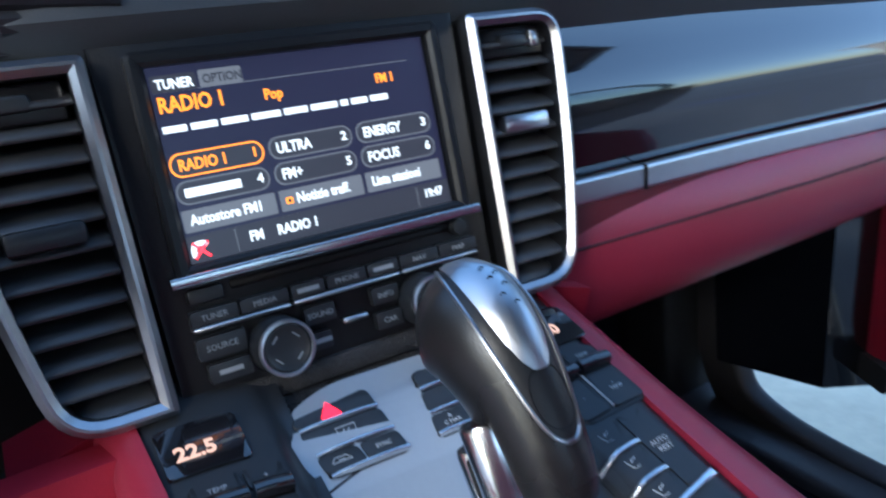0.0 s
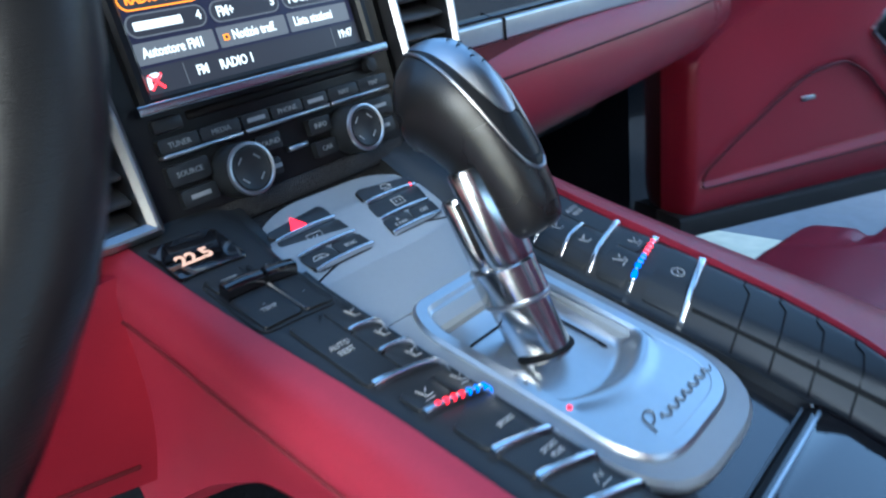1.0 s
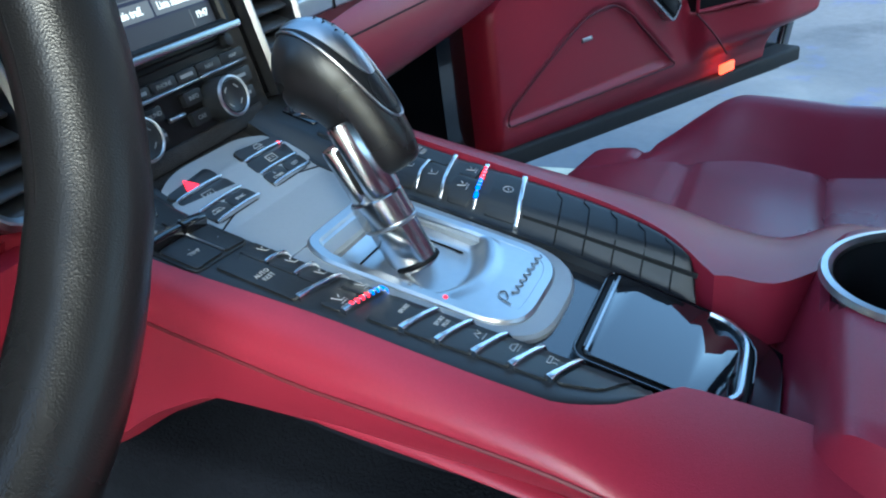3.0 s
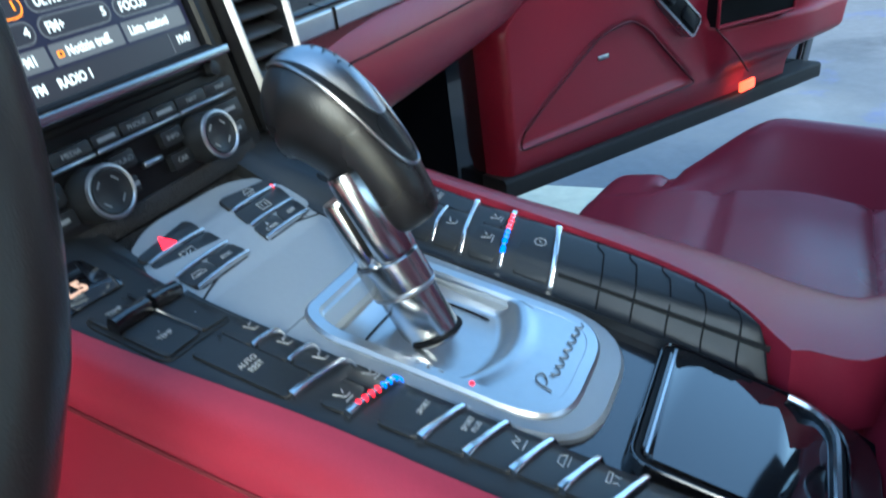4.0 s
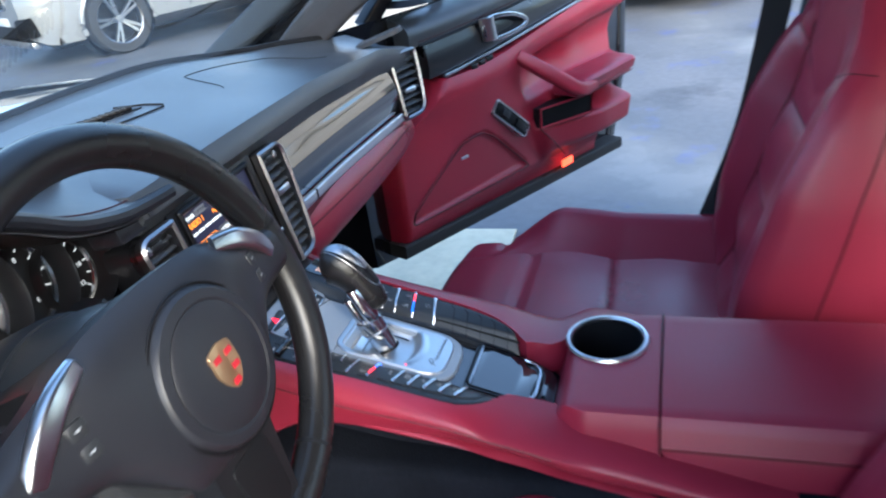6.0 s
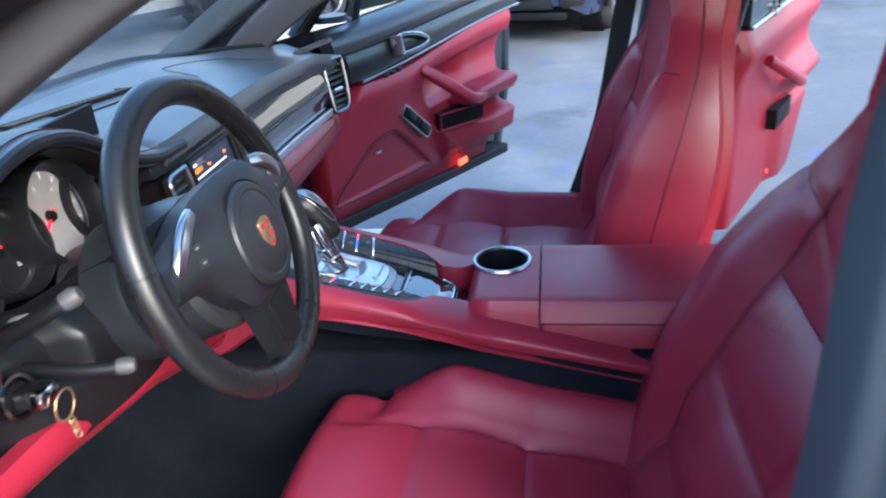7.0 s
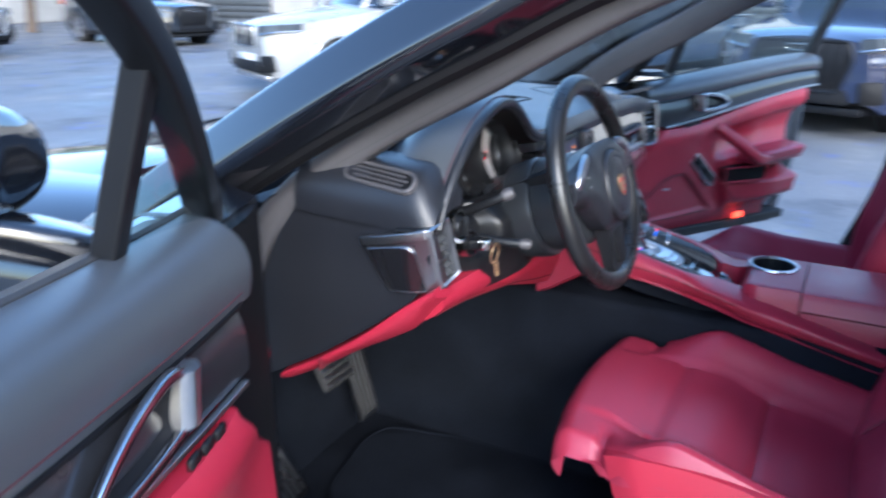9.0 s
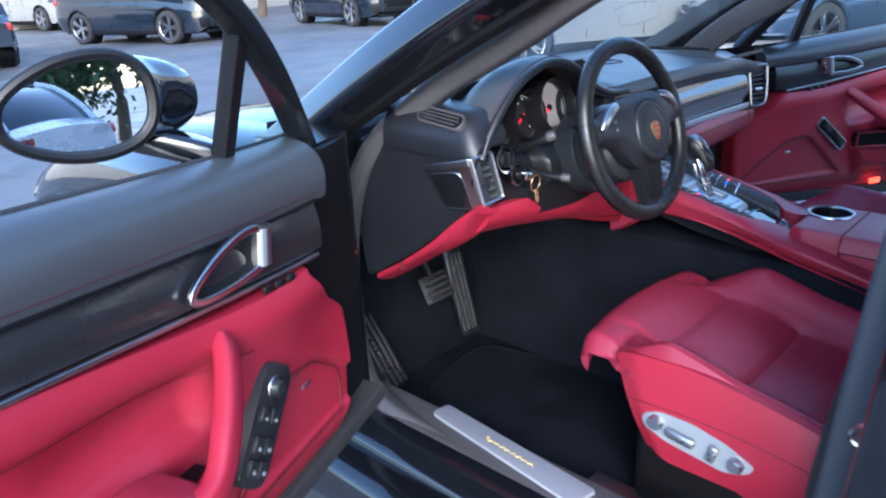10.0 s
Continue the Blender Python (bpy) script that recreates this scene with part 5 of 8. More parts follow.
def red_side(side):
    """The red leather flank in one run from the dash to the rear of the armrest: shoulder and drop."""
    edge = EDGE_L if side < 0 else EDGE_R

    def f(u, v):
        y = 0.035 - 0.935 * u
        yc = (y + 0.034) / 0.975
        if yc > -0.318:
            inner = lerp(edge, yc) + (-0.0025 if side > 0 else 0.0025)
        else:
            inner = lerp([(-0.90, 0.100), (-0.535, 0.098), (-0.455, 0.086), (-0.425, 0.070), (-0.40, 0.061 if side < 0 else 0.066), (-0.344, 0.0645 if side < 0 else 0.062)], y)
        zi = lerp([(-0.90, 0.708), (-0.70, 0.732), (-0.535, 0.770), (-0.455, 0.789), (-0.40, 0.798), (-0.344, 0.809), (-0.30, 0.8255), (-0.216, 0.8475), (-0.10, 0.877), (-0.034, 0.897), (0.04, 0.918)], y)
        zb = lerp([(-0.90, 0.680), (-0.70, 0.708), (-0.56, 0.736), (-0.42, 0.765), (-0.36, 0.782), (-0.28, 0.797), (-0.20, 0.803), (-0.11, 0.806), (-0.06, 0.787), (0.007, 0.745), (0.04, 0.730)], y)
        outer = 0.143 + 0.006 * step(-0.03, 0.04, y)
        zs = zi + 0.002 - min(0.024, 0.45 * (zi - zb))
        # rounded shoulder, then a face that draws in towards the footwell
        if v < 0.4:
            q = v / 0.4 * math.pi / 2
            x, z = inner + (outer - inner) * math.sin(q), zs + (zi + 0.002 - zs) * math.cos(q)
        else:
            q = (v - 0.4) / 0.6
            x, z = outer - (0.008 if side < 0 else 0.020) * q ** 1.5, zs + (zb - zs) * q
        return 0.009 + (0.045 if side > 0 else 0.0) * (1 - step(-0.425, -0.37, y)) + side * x, y, z - side * 0.0045 * step(-0.45, -0.35, y)
    return f


for side in (-1, 1):
    f = red_side(side)
    part("red_flank", solid(f, lambda u, v, f=f, s=side: (lambda p: (p[0] - s * 0.012 * (0.15 + v), p[1], p[2] - 0.010 - 0.035 * (1 - v)))(f(u, v)), 110, 20), RED, con, "red leather console flank")
    part("flank_thread", tube([Vector(f(0.05 + 0.42 * i / 50, 0.43)) + Vector((side * 0.0004, 0, 0.0004)) for i in range(51)], 0.0012, 5), RED_SEAM, con)

# satin grey middle panel with its parting line
part("grey_panel", prism(rounded([(-0.0575, -0.084), (0.0575, -0.084), (0.0590, -0.04), (0.066, 0.006), (0.036, 0.020), (-0.036, 0.020), (-0.066, 0.006), (-0.0590, -0.04)], [0.001, 0.001, 0.01, 0.014, 0.03, 0.03, 0.014, 0.01], 6), -0.012, -0.001, CONS, 0.002, 3), GREY_PANEL, con, "satin grey metal-look panel")
part("grey_frame", ring(rounded([(-0.053, -0.243), (0.053, -0.243), (0.0575, -0.0835), (-0.0575, -0.0835)], [0.042, 0.042, 0.001, 0.001], 8), 0.020, -0.012, -0.001, CONS, 0.002), GREY_PANEL, con, "satin grey frame round the gear plate")
part("parting_line", tube([(-0.057 + 0.114 * i / 16, -0.036 + 0.010 * (1 - (2 * i / 16 - 1) ** 2), -0.0007) for i in range(17)], 0.0006, 5, m=CONS), DARK, con)
# mesh edge in front of the panel and along the foot of each bank
MESH = material("console mesh", (0.018, 0.018, 0.02), 0.6, vary=0.4, fine=800, bump=0.8, cells=True)
part("front_mesh", prism(rounded([(-0.098, -0.02), (0.098, -0.02), (0.098, 0.050), (-0.098, 0.050)], 0.006), -0.022, -0.009, CONS, 0.001), MESH, con)
part("rear_trim", prism(rounded([(-0.058, -0.372), (0.060, -0.372), (0.060, -0.20), (-0.058, -0.20)], [0.03, 0.03, 0.004, 0.004], 5), -0.022, -0.0060, CONS, 0.001), weave("lacquered woven carbon", (0.007, 0.007, 0.009), (0.020, 0.021, 0.024), 0.0028, 0.12, 1.0), con, "lacquered woven carbon behind the gear plate")


def pad(name, x0, x1, y0, y1, mark="", size=0.005, tone=None, z=0.0014, outline=None):
    """A flush key with a printed word or sign."""
    k = part(name, prism(outline or rounded([(x0, y0), (x1, y0), (x1, y1), (x0, y1)], 0.0022), z - 0.006, z, CONS, 0.0007), BUTTON, con)
    cx, cy = (x0 + x1) / 2, (y0 + y1) / 2
    lines = {"screen": [((-5, -3), (5, -3), (6, 3), (-6, 3), (-5, -3)), ((-3, -1), (-1, 1)), ((0, -1), (2, 1))],
             "rear": [((-5, -3), (5, -3), (5, 3), (-5, 3), (-5, -3)), ((-2, -1), (-2, 1)), ((2, -1), (2, 1))],
             "seat": [((-3, 4), (-1, -2), (3, -2)), ((-4, -4), (2, -4)), ((1, 1), (3, 3))],
             "flow": [((-3, 4), (-1, -2), (3, -2)), ((4, 4), (0, 2)), ((0, 2), (1, 3.5))],
             "car": [((-5, -1), (-3, 2), (2, 2), (4, 0), (5, -1), (-5, -1)), ((-4, -3), (4, -3))],
             "damper": [((-4, -2), (-1, 2), (2, -1), (4, 2)), ((-4, -4), (4, -4))],
             "slip": [((-4, 2), (4, 2), (4, 0), (-4, 0), (-4, 2)), ((-3, -1), (-2, -3), (-3, -4)), ((3, -1), (2, -3), (3, -4))],
             "ring": [tuple((4 * math.cos(a * 0.5236), 4 * math.sin(a * 0.5236)) for a in range(13)), ((-1, -1), (1, 1))],
             "recirc": [((-6, -1), (-4, 2), (3, 2), (6, -1), (-6, -1)), ((-2, 0), (2, 0))]}
    if mark in lines:
        sz = 0.00088
        for ln in lines[mark]:
            part("mark", tube([(cx + sz * a, cy + sz * b, z + 0.0001) for a, b in ln], 0.00034, 4, m=CONS), tone or WHITE_MARK, k)
    elif mark:
        for i, line in enumerate(mark.split("/")):
            text(line, size, CONS @ pose(cx, cy - size * 0.35 - (i - 0.5 * mark.count("/")) * size * 1.1, z + 0.0002), tone or WHITE_MARK, k, "CENTER")
    return k


def bright(x0, y0, x1, y1, w=0.0016, z=0.0014, mat=None, name="key_trim", foot=0.0):
    """A slim bright bar between two keys; foot flares its outer end."""
    pts = [(x0 + (x1 - x0) * i / 8, y0 + (y1 - y0) * i / 8, z + 0.0012 * math.sin(math.pi * i / 8) ** 0.5) for i in range(9)]
    return part(name, sweep(pts, rounded([(-w, -0.0022), (w, -0.0022), (w * 0.75, 0.0014), (-w * 0.75, 0.0014)], 0.0008), m=CONS, scale=lambda k: 1 + foot * (1 - step(0.0, 0.3, k)) - 0.15 * step(0.8, 1.0, k)), mat or KEY_CHROME, con)


# two blocks of keys on the grey panel
for s in (-1, 1):
    def blk(t, y):
        """A place on the block: t from its inner to its outer edge; it fans out towards the dash."""
        k = (y + 0.030) / 0.040
        return s * ((0.0085 + 0.006 * k) + t * (0.0435 + 0.001 * k)), y

    def quad(t0, t1, y0, y1, r=0.0018, cut=0.0):
        pts = [blk(t0, y0), blk(t1, y0), blk(t1, y1 - cut), blk(t0, y1)]
        return rounded(pts if s > 0 else pts[::-1], r)

    part("key_bed", prism(quad(-0.015, 1.015, -0.0305, 0.0105, 0.004, 0.005), -0.006, -0.0002, CONS, 0.0005), DARK, con)
    haz = pad("key", *sorted((blk(0, 0.004)[0], blk(1, 0.004)[0])), -0.001, 0.009, "" if s < 0 else "car", outline=quad(0, 1, -0.0005, 0.0095, 0.003, 0.005))
    if s < 0:
        tri = [(-0.0058, -0.0030), (0.0058, -0.0030), (0, 0.0056)]
        part("hazard_mark", prism(rounded(tri, 0.0008), 0.0014, 0.0018, CONS @ pose(-0.0375, 0.0032, 0)), LED_RED, haz, "glowing red warning triangle", smooth=False)
    pad("key", *sorted((blk(0, -0.008)[0], blk(1, -0.008)[0])), -0.0148, -0.0035, "screen" if s < 0 else "rear", outline=quad(0, 1, -0.0148, -0.0035))
    pad("key", *sorted((blk(0.52, -0.022)[0], blk(1, -0.022)[0])), -0.0278, -0.0178, "recirc" if s < 0 else "OFF", 0.0042, outline=quad(0.515, 1, -0.0278, -0.0178))
    pad("key", *sorted((blk(0, -0.022)[0], blk(0.48, -0.022)[0])), -0.0278, -0.0178, "SYNC" if s < 0 else "A/C MAX", 0.0034, outline=quad(0, 0.485, -0.0278, -0.0178))
    for y in (-0.0020, -0.0163, -0.0292):
        (ax, ay), (bx, by) = blk(0.01, y), blk(0.985, y - 0.0005)
        bright(ax, ay, bx, by, 0.0011, 0.0012)
    if s > 0:
        part("indicator", box(0.0505, 0.0535, -0.0035, -0.0010, 0.001, 0.0034, 0.001, 1, CONS), LED_RED, con, "small red indicator")

# side banks: displays, temperature rockers, climate and chassis keys
for s in (-1, 1):
    edge = EDGE_L if s < 0 else EDGE_R

    def bank_skin(u, v, s=s, edge=edge):
        y = 0.045 - (0.361 if s < 0 else 0.359) * u
        a, b = BANK_IN - 0.004, lerp(edge, y)
        w = v ** 1.3
        x = s * (a + (b - a) * w)
        rim = 0.0022 * step(0.93, 1.0, v)
        return x, y, lie(x, y) - rim - 0.004 * (1 - step(0.0, 0.04, 1 - u))

    part("bank", solid(bank_skin, lambda u, v: (lambda p: (p[0], p[1], -0.055))(bank_skin(u, v)), 60, 22, CONS), BUTTON, con, "black key bank with a rounded inner edge", sharp=1.0)
    o = lambda x, s=s: s * x
    span = lambda a, b, s=s: tuple(sorted((s * a, s * b)))
    # climate display and its digits
    dm = part("display", prism(rounded([(span(0.083, 0.121)[0], -0.014), (span(0.083, 0.121)[1], -0.014), (span(0.083, 0.121)[1], 0.016), (span(0.083, 0.121)[0], 0.016)], 0.003), -0.004, 0.0016, CONS, 0.0008), PIANO, con, "small dark temperature display")
    text("22.5" if s < 0 else "21.0", 0.0115, CONS @ pose(span(0.083, 0.121)[0] + 0.006, -0.0055, 0.0018), LED_WARM, dm, name="digits", wide=0.95, bold=0.03)
    # temperature and fan rockers
    bed = [span(0.072, 0.117)[0], span(0.072, 0.117)[1]]
    part("rocker_bed", prism(rounded([(bed[0], -0.069), (bed[1], -0.069), (bed[1], -0.020), (bed[0], -0.020)], 0.007), -0.006, 0.0008, CONS, 0.0008), BUTTON, con, "rounded black rocker panel")
    for i, (a, b) in enumerate(((0.0935, 0.115), (0.0735, 0.0915))):
        x0, x1 = span(a, b)
        pad("key", x0, x1, -0.0335, -0.0215, "TEMP" if i == 0 else "+", 0.0036, z=0.0022)
        part("rocker", sweep([(x0 + 0.0005, -0.0370, 0.0050), ((x0 + x1) / 2, -0.0370, 0.0054), (x1 - 0.0005, -0.0370, 0.0050)], rounded([(-0.0038, -0.0065), (0.0038, -0.0065), (0.0032, 0.0032), (-0.0032, 0.0032)], 0.0024), m=CONS), PIANO, con, "glossy raised rocker key")
        pad("key", x0, x1, -0.0670, -0.0412, "-/TEMP" if i == 0 else "-", 0.0036, z=0.0022)
    part("rocker_line", tube([(o(0.0925), -0.041, 0.0026), (o(0.0925), -0.0665, 0.0026)], 0.0006, 5, m=CONS), SATIN, con)
    # air distribution: three small keys beside one long key
    for k in range(3):
        y1 = -0.0725 - 0.0190 * k
        pad("key", *span(0.0625, 0.0875), y1 - 0.0165, y1, "flow")
        if k < 2:
            bright(o(0.0870), y1 - 0.0175, o(0.0630), y1 - 0.0190, 0.0014)
    pad("key", *span(0.0885, 0.1075 if s < 0 else 0.1045), -0.1225, -0.0725, "AUTO/REST", 0.0042)
    bright(o(0.1055 if s < 0 else 0.1035), -0.1230, o(0.0620), -0.1300, 0.0017, foot=0.55)
    # seat climate pair with red and blue lamps
    pad("key", *span(0.0625, 0.0825), -0.1510, -0.1345, "seat")
    pad("key", *span(0.0835, 0.1030), -0.1470, -0.1345, "seat")
    bright(o(0.1030), -0.1485, o(0.0620), -0.1555, 0.0017, foot=0.55)
    for k in range(8):
        t = (k + 0.5) / 8
        part("lamp_dot", lathe([(0, 0.0010), (0.0013, 0.0007), (0.0018, -0.001)], 10, CONS @ pose(o(0.0985 - 0.0335 * t), -0.1493 - 0.0058 * t, 0.0034)), LED_RED if k < 4 else LED_BLUE, con)
    # chassis keys on the driver's side; one key and grooved blanks on the other
    if s < 0:
        for k, word in enumerate(("SPORT", "SPORT/PLUS", "damper", "car", "slip")):
            ya, yb = -0.1790 - 0.0193 * k, -0.1885 - 0.0202 * k
            a = 0.1010 - 0.0008 * k
            y_in = (-0.1640 if k == 0 else yb + 0.0202 - 0.0030)
            y_out = (-0.1600 if k == 0 else ya + 0.0193 - 0.0030)
            pad("key", -a, -0.0620, (ya + yb) / 2, (y_in + y_out) / 2, word, 0.0036, outline=rounded([(-a, ya - 0.0002), (-0.0620, yb - 0.0002), (-0.0620, y_in), (-a, y_out)], 0.0035 if k == 0 else 0.001))
            bright(-a + 0.0005, ya - 0.0012, -0.0615, yb - 0.0012, 0.0018, foot=0.6)
        pad("key", -0.0980, -0.0640, -0.292, -0.264, "", outline=rounded([(-0.0975, -0.2605), (-0.0900, -0.2820), (-0.0640, -0.2980), (-0.0620, -0.2735)], 0.004))
    else:
        pad("key", 0.0620, 0.1010, -0.1840, -0.1620, "ring", outline=rounded([(0.0620, -0.1850), (0.1005, -0.1765), (0.1015, -0.1600), (0.0620, -0.1640)], 0.0012))
        bright(0.1005, -0.1785, 0.0605, -0.1880, 0.0020, foot=0.5)
        for k in range(5):
            y = -0.2040 - 0.0200 * k
            b = lerp(EDGE_R, y) - 0.004
            part("groove", tube([(b + (0.0585 - b) * i / 8, y - 0.0085 * i / 8 - (0.004 if i > 1 else 0.0), 0.0003) for i in range(9)], 0.0005, 4, m=CONS), DARK, con)
        part("lower_groove", tube([(0.0660, -0.19 - 0.012 * i, 0.0002) for i in range(11)], 0.0006, 4, m=CONS), DARK, con)

# brushed gear plate with a shallow dish
plate_out = rounded([(-0.046, -0.229), (0.046, -0.229), (0.0465, -0.100), (0.036, -0.081), (-0.036, -0.081), (-0.0465, -0.100)], [0.032, 0.032, 0.012, 0.010, 0.010, 0.012], 7)
gplate = part("gear_plate", ring(plate_out, 0.009, -0.008, 0.0016, CONS, 0.0016), ALUMINIUM, con, "brushed aluminium gear plate")


def dish(u, v):
    """The polished hollow: a long front wall, a flat floor, a short rear wall and the flat tail with the script."""
    y = -0.083 - 0.143 * v
    half = 0.0410 - 0.009 * (1 - step(0.0, 0.13, v)) - 0.016 * step(0.84, 1.0, v) ** 2
    q = 2 * u - 1
    rear = 0.735 - 0.10 * q * q
    hollow = step(0.0, 0.235, v) * (1 - step(rear - 0.085, rear, v)) * (1 - step(0.80, 0.97, abs(q)))
    lip = 0.0016 * bell(v, rear + 0.02, 0.03) * (1 - step(0.85, 1.0, abs(q)))
    return q * half, y, 0.0012 - 0.0125 * hollow + lip


part("dish", grid(dish, 48, 64, m=CONS, flip=True), ALUMINIUM, gplate, "smooth polished dish", sharp=0.9)
gate = [(-0.029, -0.115), (-0.020, -0.1145), (0.029, -0.1145), (0.0295, -0.150), (0.028, -0.168), (0.016, -0.1795), (-0.012, -0.1795)]
part("gate_line", tube([(x, y, -0.0108) for x, y in gate[:3]] + [(x, y, -0.0108) for x, y in rounded(gate[2:5], 0.01)[4:]], 0.0007, 5, m=CONS), DARK, gplate)


def script_mark(parent, m, w, h, mat, r):
    """An unlettered flowing mark: one tall loop, then small waves."""
    head = [(0.01 * w, 0.0), (0.05 * w, 0.9 * h), (0.12 * w, 1.15 * h), (0.17 * w, 0.85 * h), (0.10 * w, 0.45 * h), (0.05 * w, 0.42 * h)]
    tail = []
    for i in range(90):
        t = i / 89
        tail.append((w * (0.17 + 0.83 * t) + 0.012 * w * math.sin(44 * t + 1.2), h * (0.24 + 0.22 * math.sin(44 * t) - 0.02 * t)))
    part("script_mark", tube([(x, y, 0.0002) for x, y, _ in smooth_path([(*p, 0) for p in head], 5)], r, 5, m=m), mat, parent)
    part("script_mark", tube([(x, y, 0.0002) for x, y in tail], r, 5, m=m), mat, parent)


script_mark(gplate, CONS @ pose(-0.0240, -0.2150, 0.0016), 0.062, 0.0085, material("engraved grey", (0.18, 0.20, 0.22), 0.5, metal=0.4, vary=0.05), 0.00042)
for k, ln in enumerate((((-1, 0), (1, 0), (0, 0), (0, 1), (0, -1)), ((-1, -1), (-1, 1), (0, 0), (1, 1), (1, -1)), ((0, -1), (0, 1)))):
    part("gear_mark", tube([(-0.0400 + 0.0013 * a, -0.151 - 0.0065 * k + 0.0013 * b, 0.0019) for a, b in ln], 0.0003, 4, m=CONS), GREY_MARK, gplate)
part("gear_lamp", lathe([(0, 0.0006), (0.0012, 0.0004), (0.0016, -0.0006)], 10, CONS @ pose(-0.0395, -0.1800, 0.0017)), LED_RED, gplate, "small red gear lamp")

# gear lever
lever = empty("gear_lever", pose(0.002, -0.166, 0.835), label="chrome gear lever with a black leather grip", category="gear lever")
BASE = Vector((0.003, -0.167, 0.833))
AX = Vector((-0.01, 0.036, 0.098)).normalized()
LM = axes(BASE, (1, 0, 0), AX.cross(Vector((1, 0, 0))).normalized(), AX)


def stem_ring(h0, h1, rx, ry, bev=0.0012, dy=0.0):
    """A length of the stem with an oval section and softened ends."""
    bm = bmesh.new()
    rows = []
    for h, k in ((h0, 0.94), (h0 + bev, 1.0), (h1 - bev, 1.0), (h1, 0.94)):
        rows.append([bm.verts.new((rx * k * math.cos(a), dy + ry * k * math.sin(a), h)) for a in [2 * math.pi * i / 36 for i in range(36)]])
    for p, q in zip(rows, rows[1:]):
        for i in range(36):
            bm.faces.new((p[i], p[(i + 1) % 36], q[(i + 1) % 36], q[i]))
    bm.faces.new(rows[0][::-1])
    bm.faces.new(rows[-1])
    bm.transform(LM)
    return bm


stem = part("stem", stem_ring(-0.004, 0.030, 0.0135, 0.0165), CHROME, lever, "polished chrome stem")
part("collar", stem_ring(0.0285, 0.0315, 0.0152, 0.0185, 0.001), SATIN, stem)
part("sleeve", stem_ring(0.0305, 0.0500, 0.0150, 0.0185), CHROME, stem)
part("blade", stem_ring(0.0500, 0.088, 0.0125, 0.0088, 0.002, 0.0052), CHROME, stem, "front chrome blade")
part("blade", stem_ring(0.0500, 0.100, 0.0140, 0.0098, 0.002, -0.0080), CHROME, stem, "rear chrome blade")
part("stem_slot", stem_ring(0.0560, 0.086, 0.0128, 0.0035, 0.001, -0.0010), DARK, stem)
part("foot_ring", stem_ring(-0.002, 0.0008, 0.0150, 0.0182, 0.0006), DARK, lever)
SPINE = smooth_path([(0.010, -0.1655, 0.8935), (0.0090, -0.1595, 0.9050), (0.0075, -0.1500, 0.9220), (0.0055, -0.1380, 0.9400), (0.0035, -0.1255, 0.9530), (0.0020, -0.1125, 0.9590), (0.0010, -0.1000, 0.9600)], 6)
GIRTH = [(0.0, 0.0005), (0.025, 0.0110), (0.10, 0.0165), (0.25, 0.0200), (0.45, 0.0230), (0.62, 0.0262), (0.76, 0.0275), (0.88, 0.0235), (0.95, 0.0165), (0.985, 0.0090), (1.0, 0.0005)]


def grip_at(k, a, lift=0.0):
    """A point of the grip's skin: k along its spine from the tail, a round it from the upper side (radians)."""
    i = k * (len(SPINE) - 1)
    j = min(int(i), len(SPINE) - 2)
    c = SPINE[j].lerp(SPINE[j + 1], i - j)
    t = (SPINE[min(j + 2, len(SPINE) - 1)] - SPINE[max(j - 1, 0)]).normalized()
    side = Vector((1, 0, 0))
    up = side.cross(t).normalized()
    r = lerp(GIRTH, k) + lift
    return c + up * (r * math.cos(a)) + side * (r * 0.86 * math.sin(a))


gbm = grid(lambda u, v: grip_at(v, 2 * math.pi * u), 40, 48, True)
bmesh.ops.recalc_face_normals(gbm, faces=gbm.faces[:])
gr = part("grip", gbm, WHEEL_LEATHER, lever, "black leather grip", sharp=1.2)
CAP_SILVER = material("satin lever cap", (0.40, 0.42, 0.45), 0.36, metal=1.0, vary=0.08)


def cap_oval(k0, k1, half):
    """An oval on the upper side of the grip, between two stations of its spine."""
    return [(0.5 * (k0 + k1) + 0.5 * (k1 - k0) * math.cos(a), half * math.copysign(abs(math.sin(a)) ** 0.75, math.sin(a))) for a in [2 * math.pi * i / 48 for i in range(48)]]


def cap_shell(k0, k1, half, lift, sink, crown=0.0):
    rim = cap_oval(k0, k1, half)
    km = 0.5 * (k0 + k1)

    def f(u, v):
        k, a = rim[int(round(u * 48)) % 48]
        return grip_at(km + (k - km) * (1 - v), a * (1 - v), lift + crown * math.sin(v * math.pi / 2))

    def g(u, v):
        k, a = rim[int(round(u * 48)) % 48]
        return grip_at(km + (k - km) * (1 - v), a * (1 - v), sink)
    bm = grid(f, 48, 8, True)
    edge = grid(lambda u, v: grip_at(*rim[int(round(u * 48)) % 48], lift + (sink - lift) * v), 48, 2, True)
    tmp = bpy.data.meshes.new("tmp")
    edge.to_mesh(tmp)
    edge.free()
    bm.from_mesh(tmp)
    bpy.data.meshes.remove(tmp)
    bmesh.ops.remove_doubles(bm, verts=bm.verts[:], dist=1e-5)
    bmesh.ops.recalc_face_normals(bm, faces=bm.faces[:])
    return bm


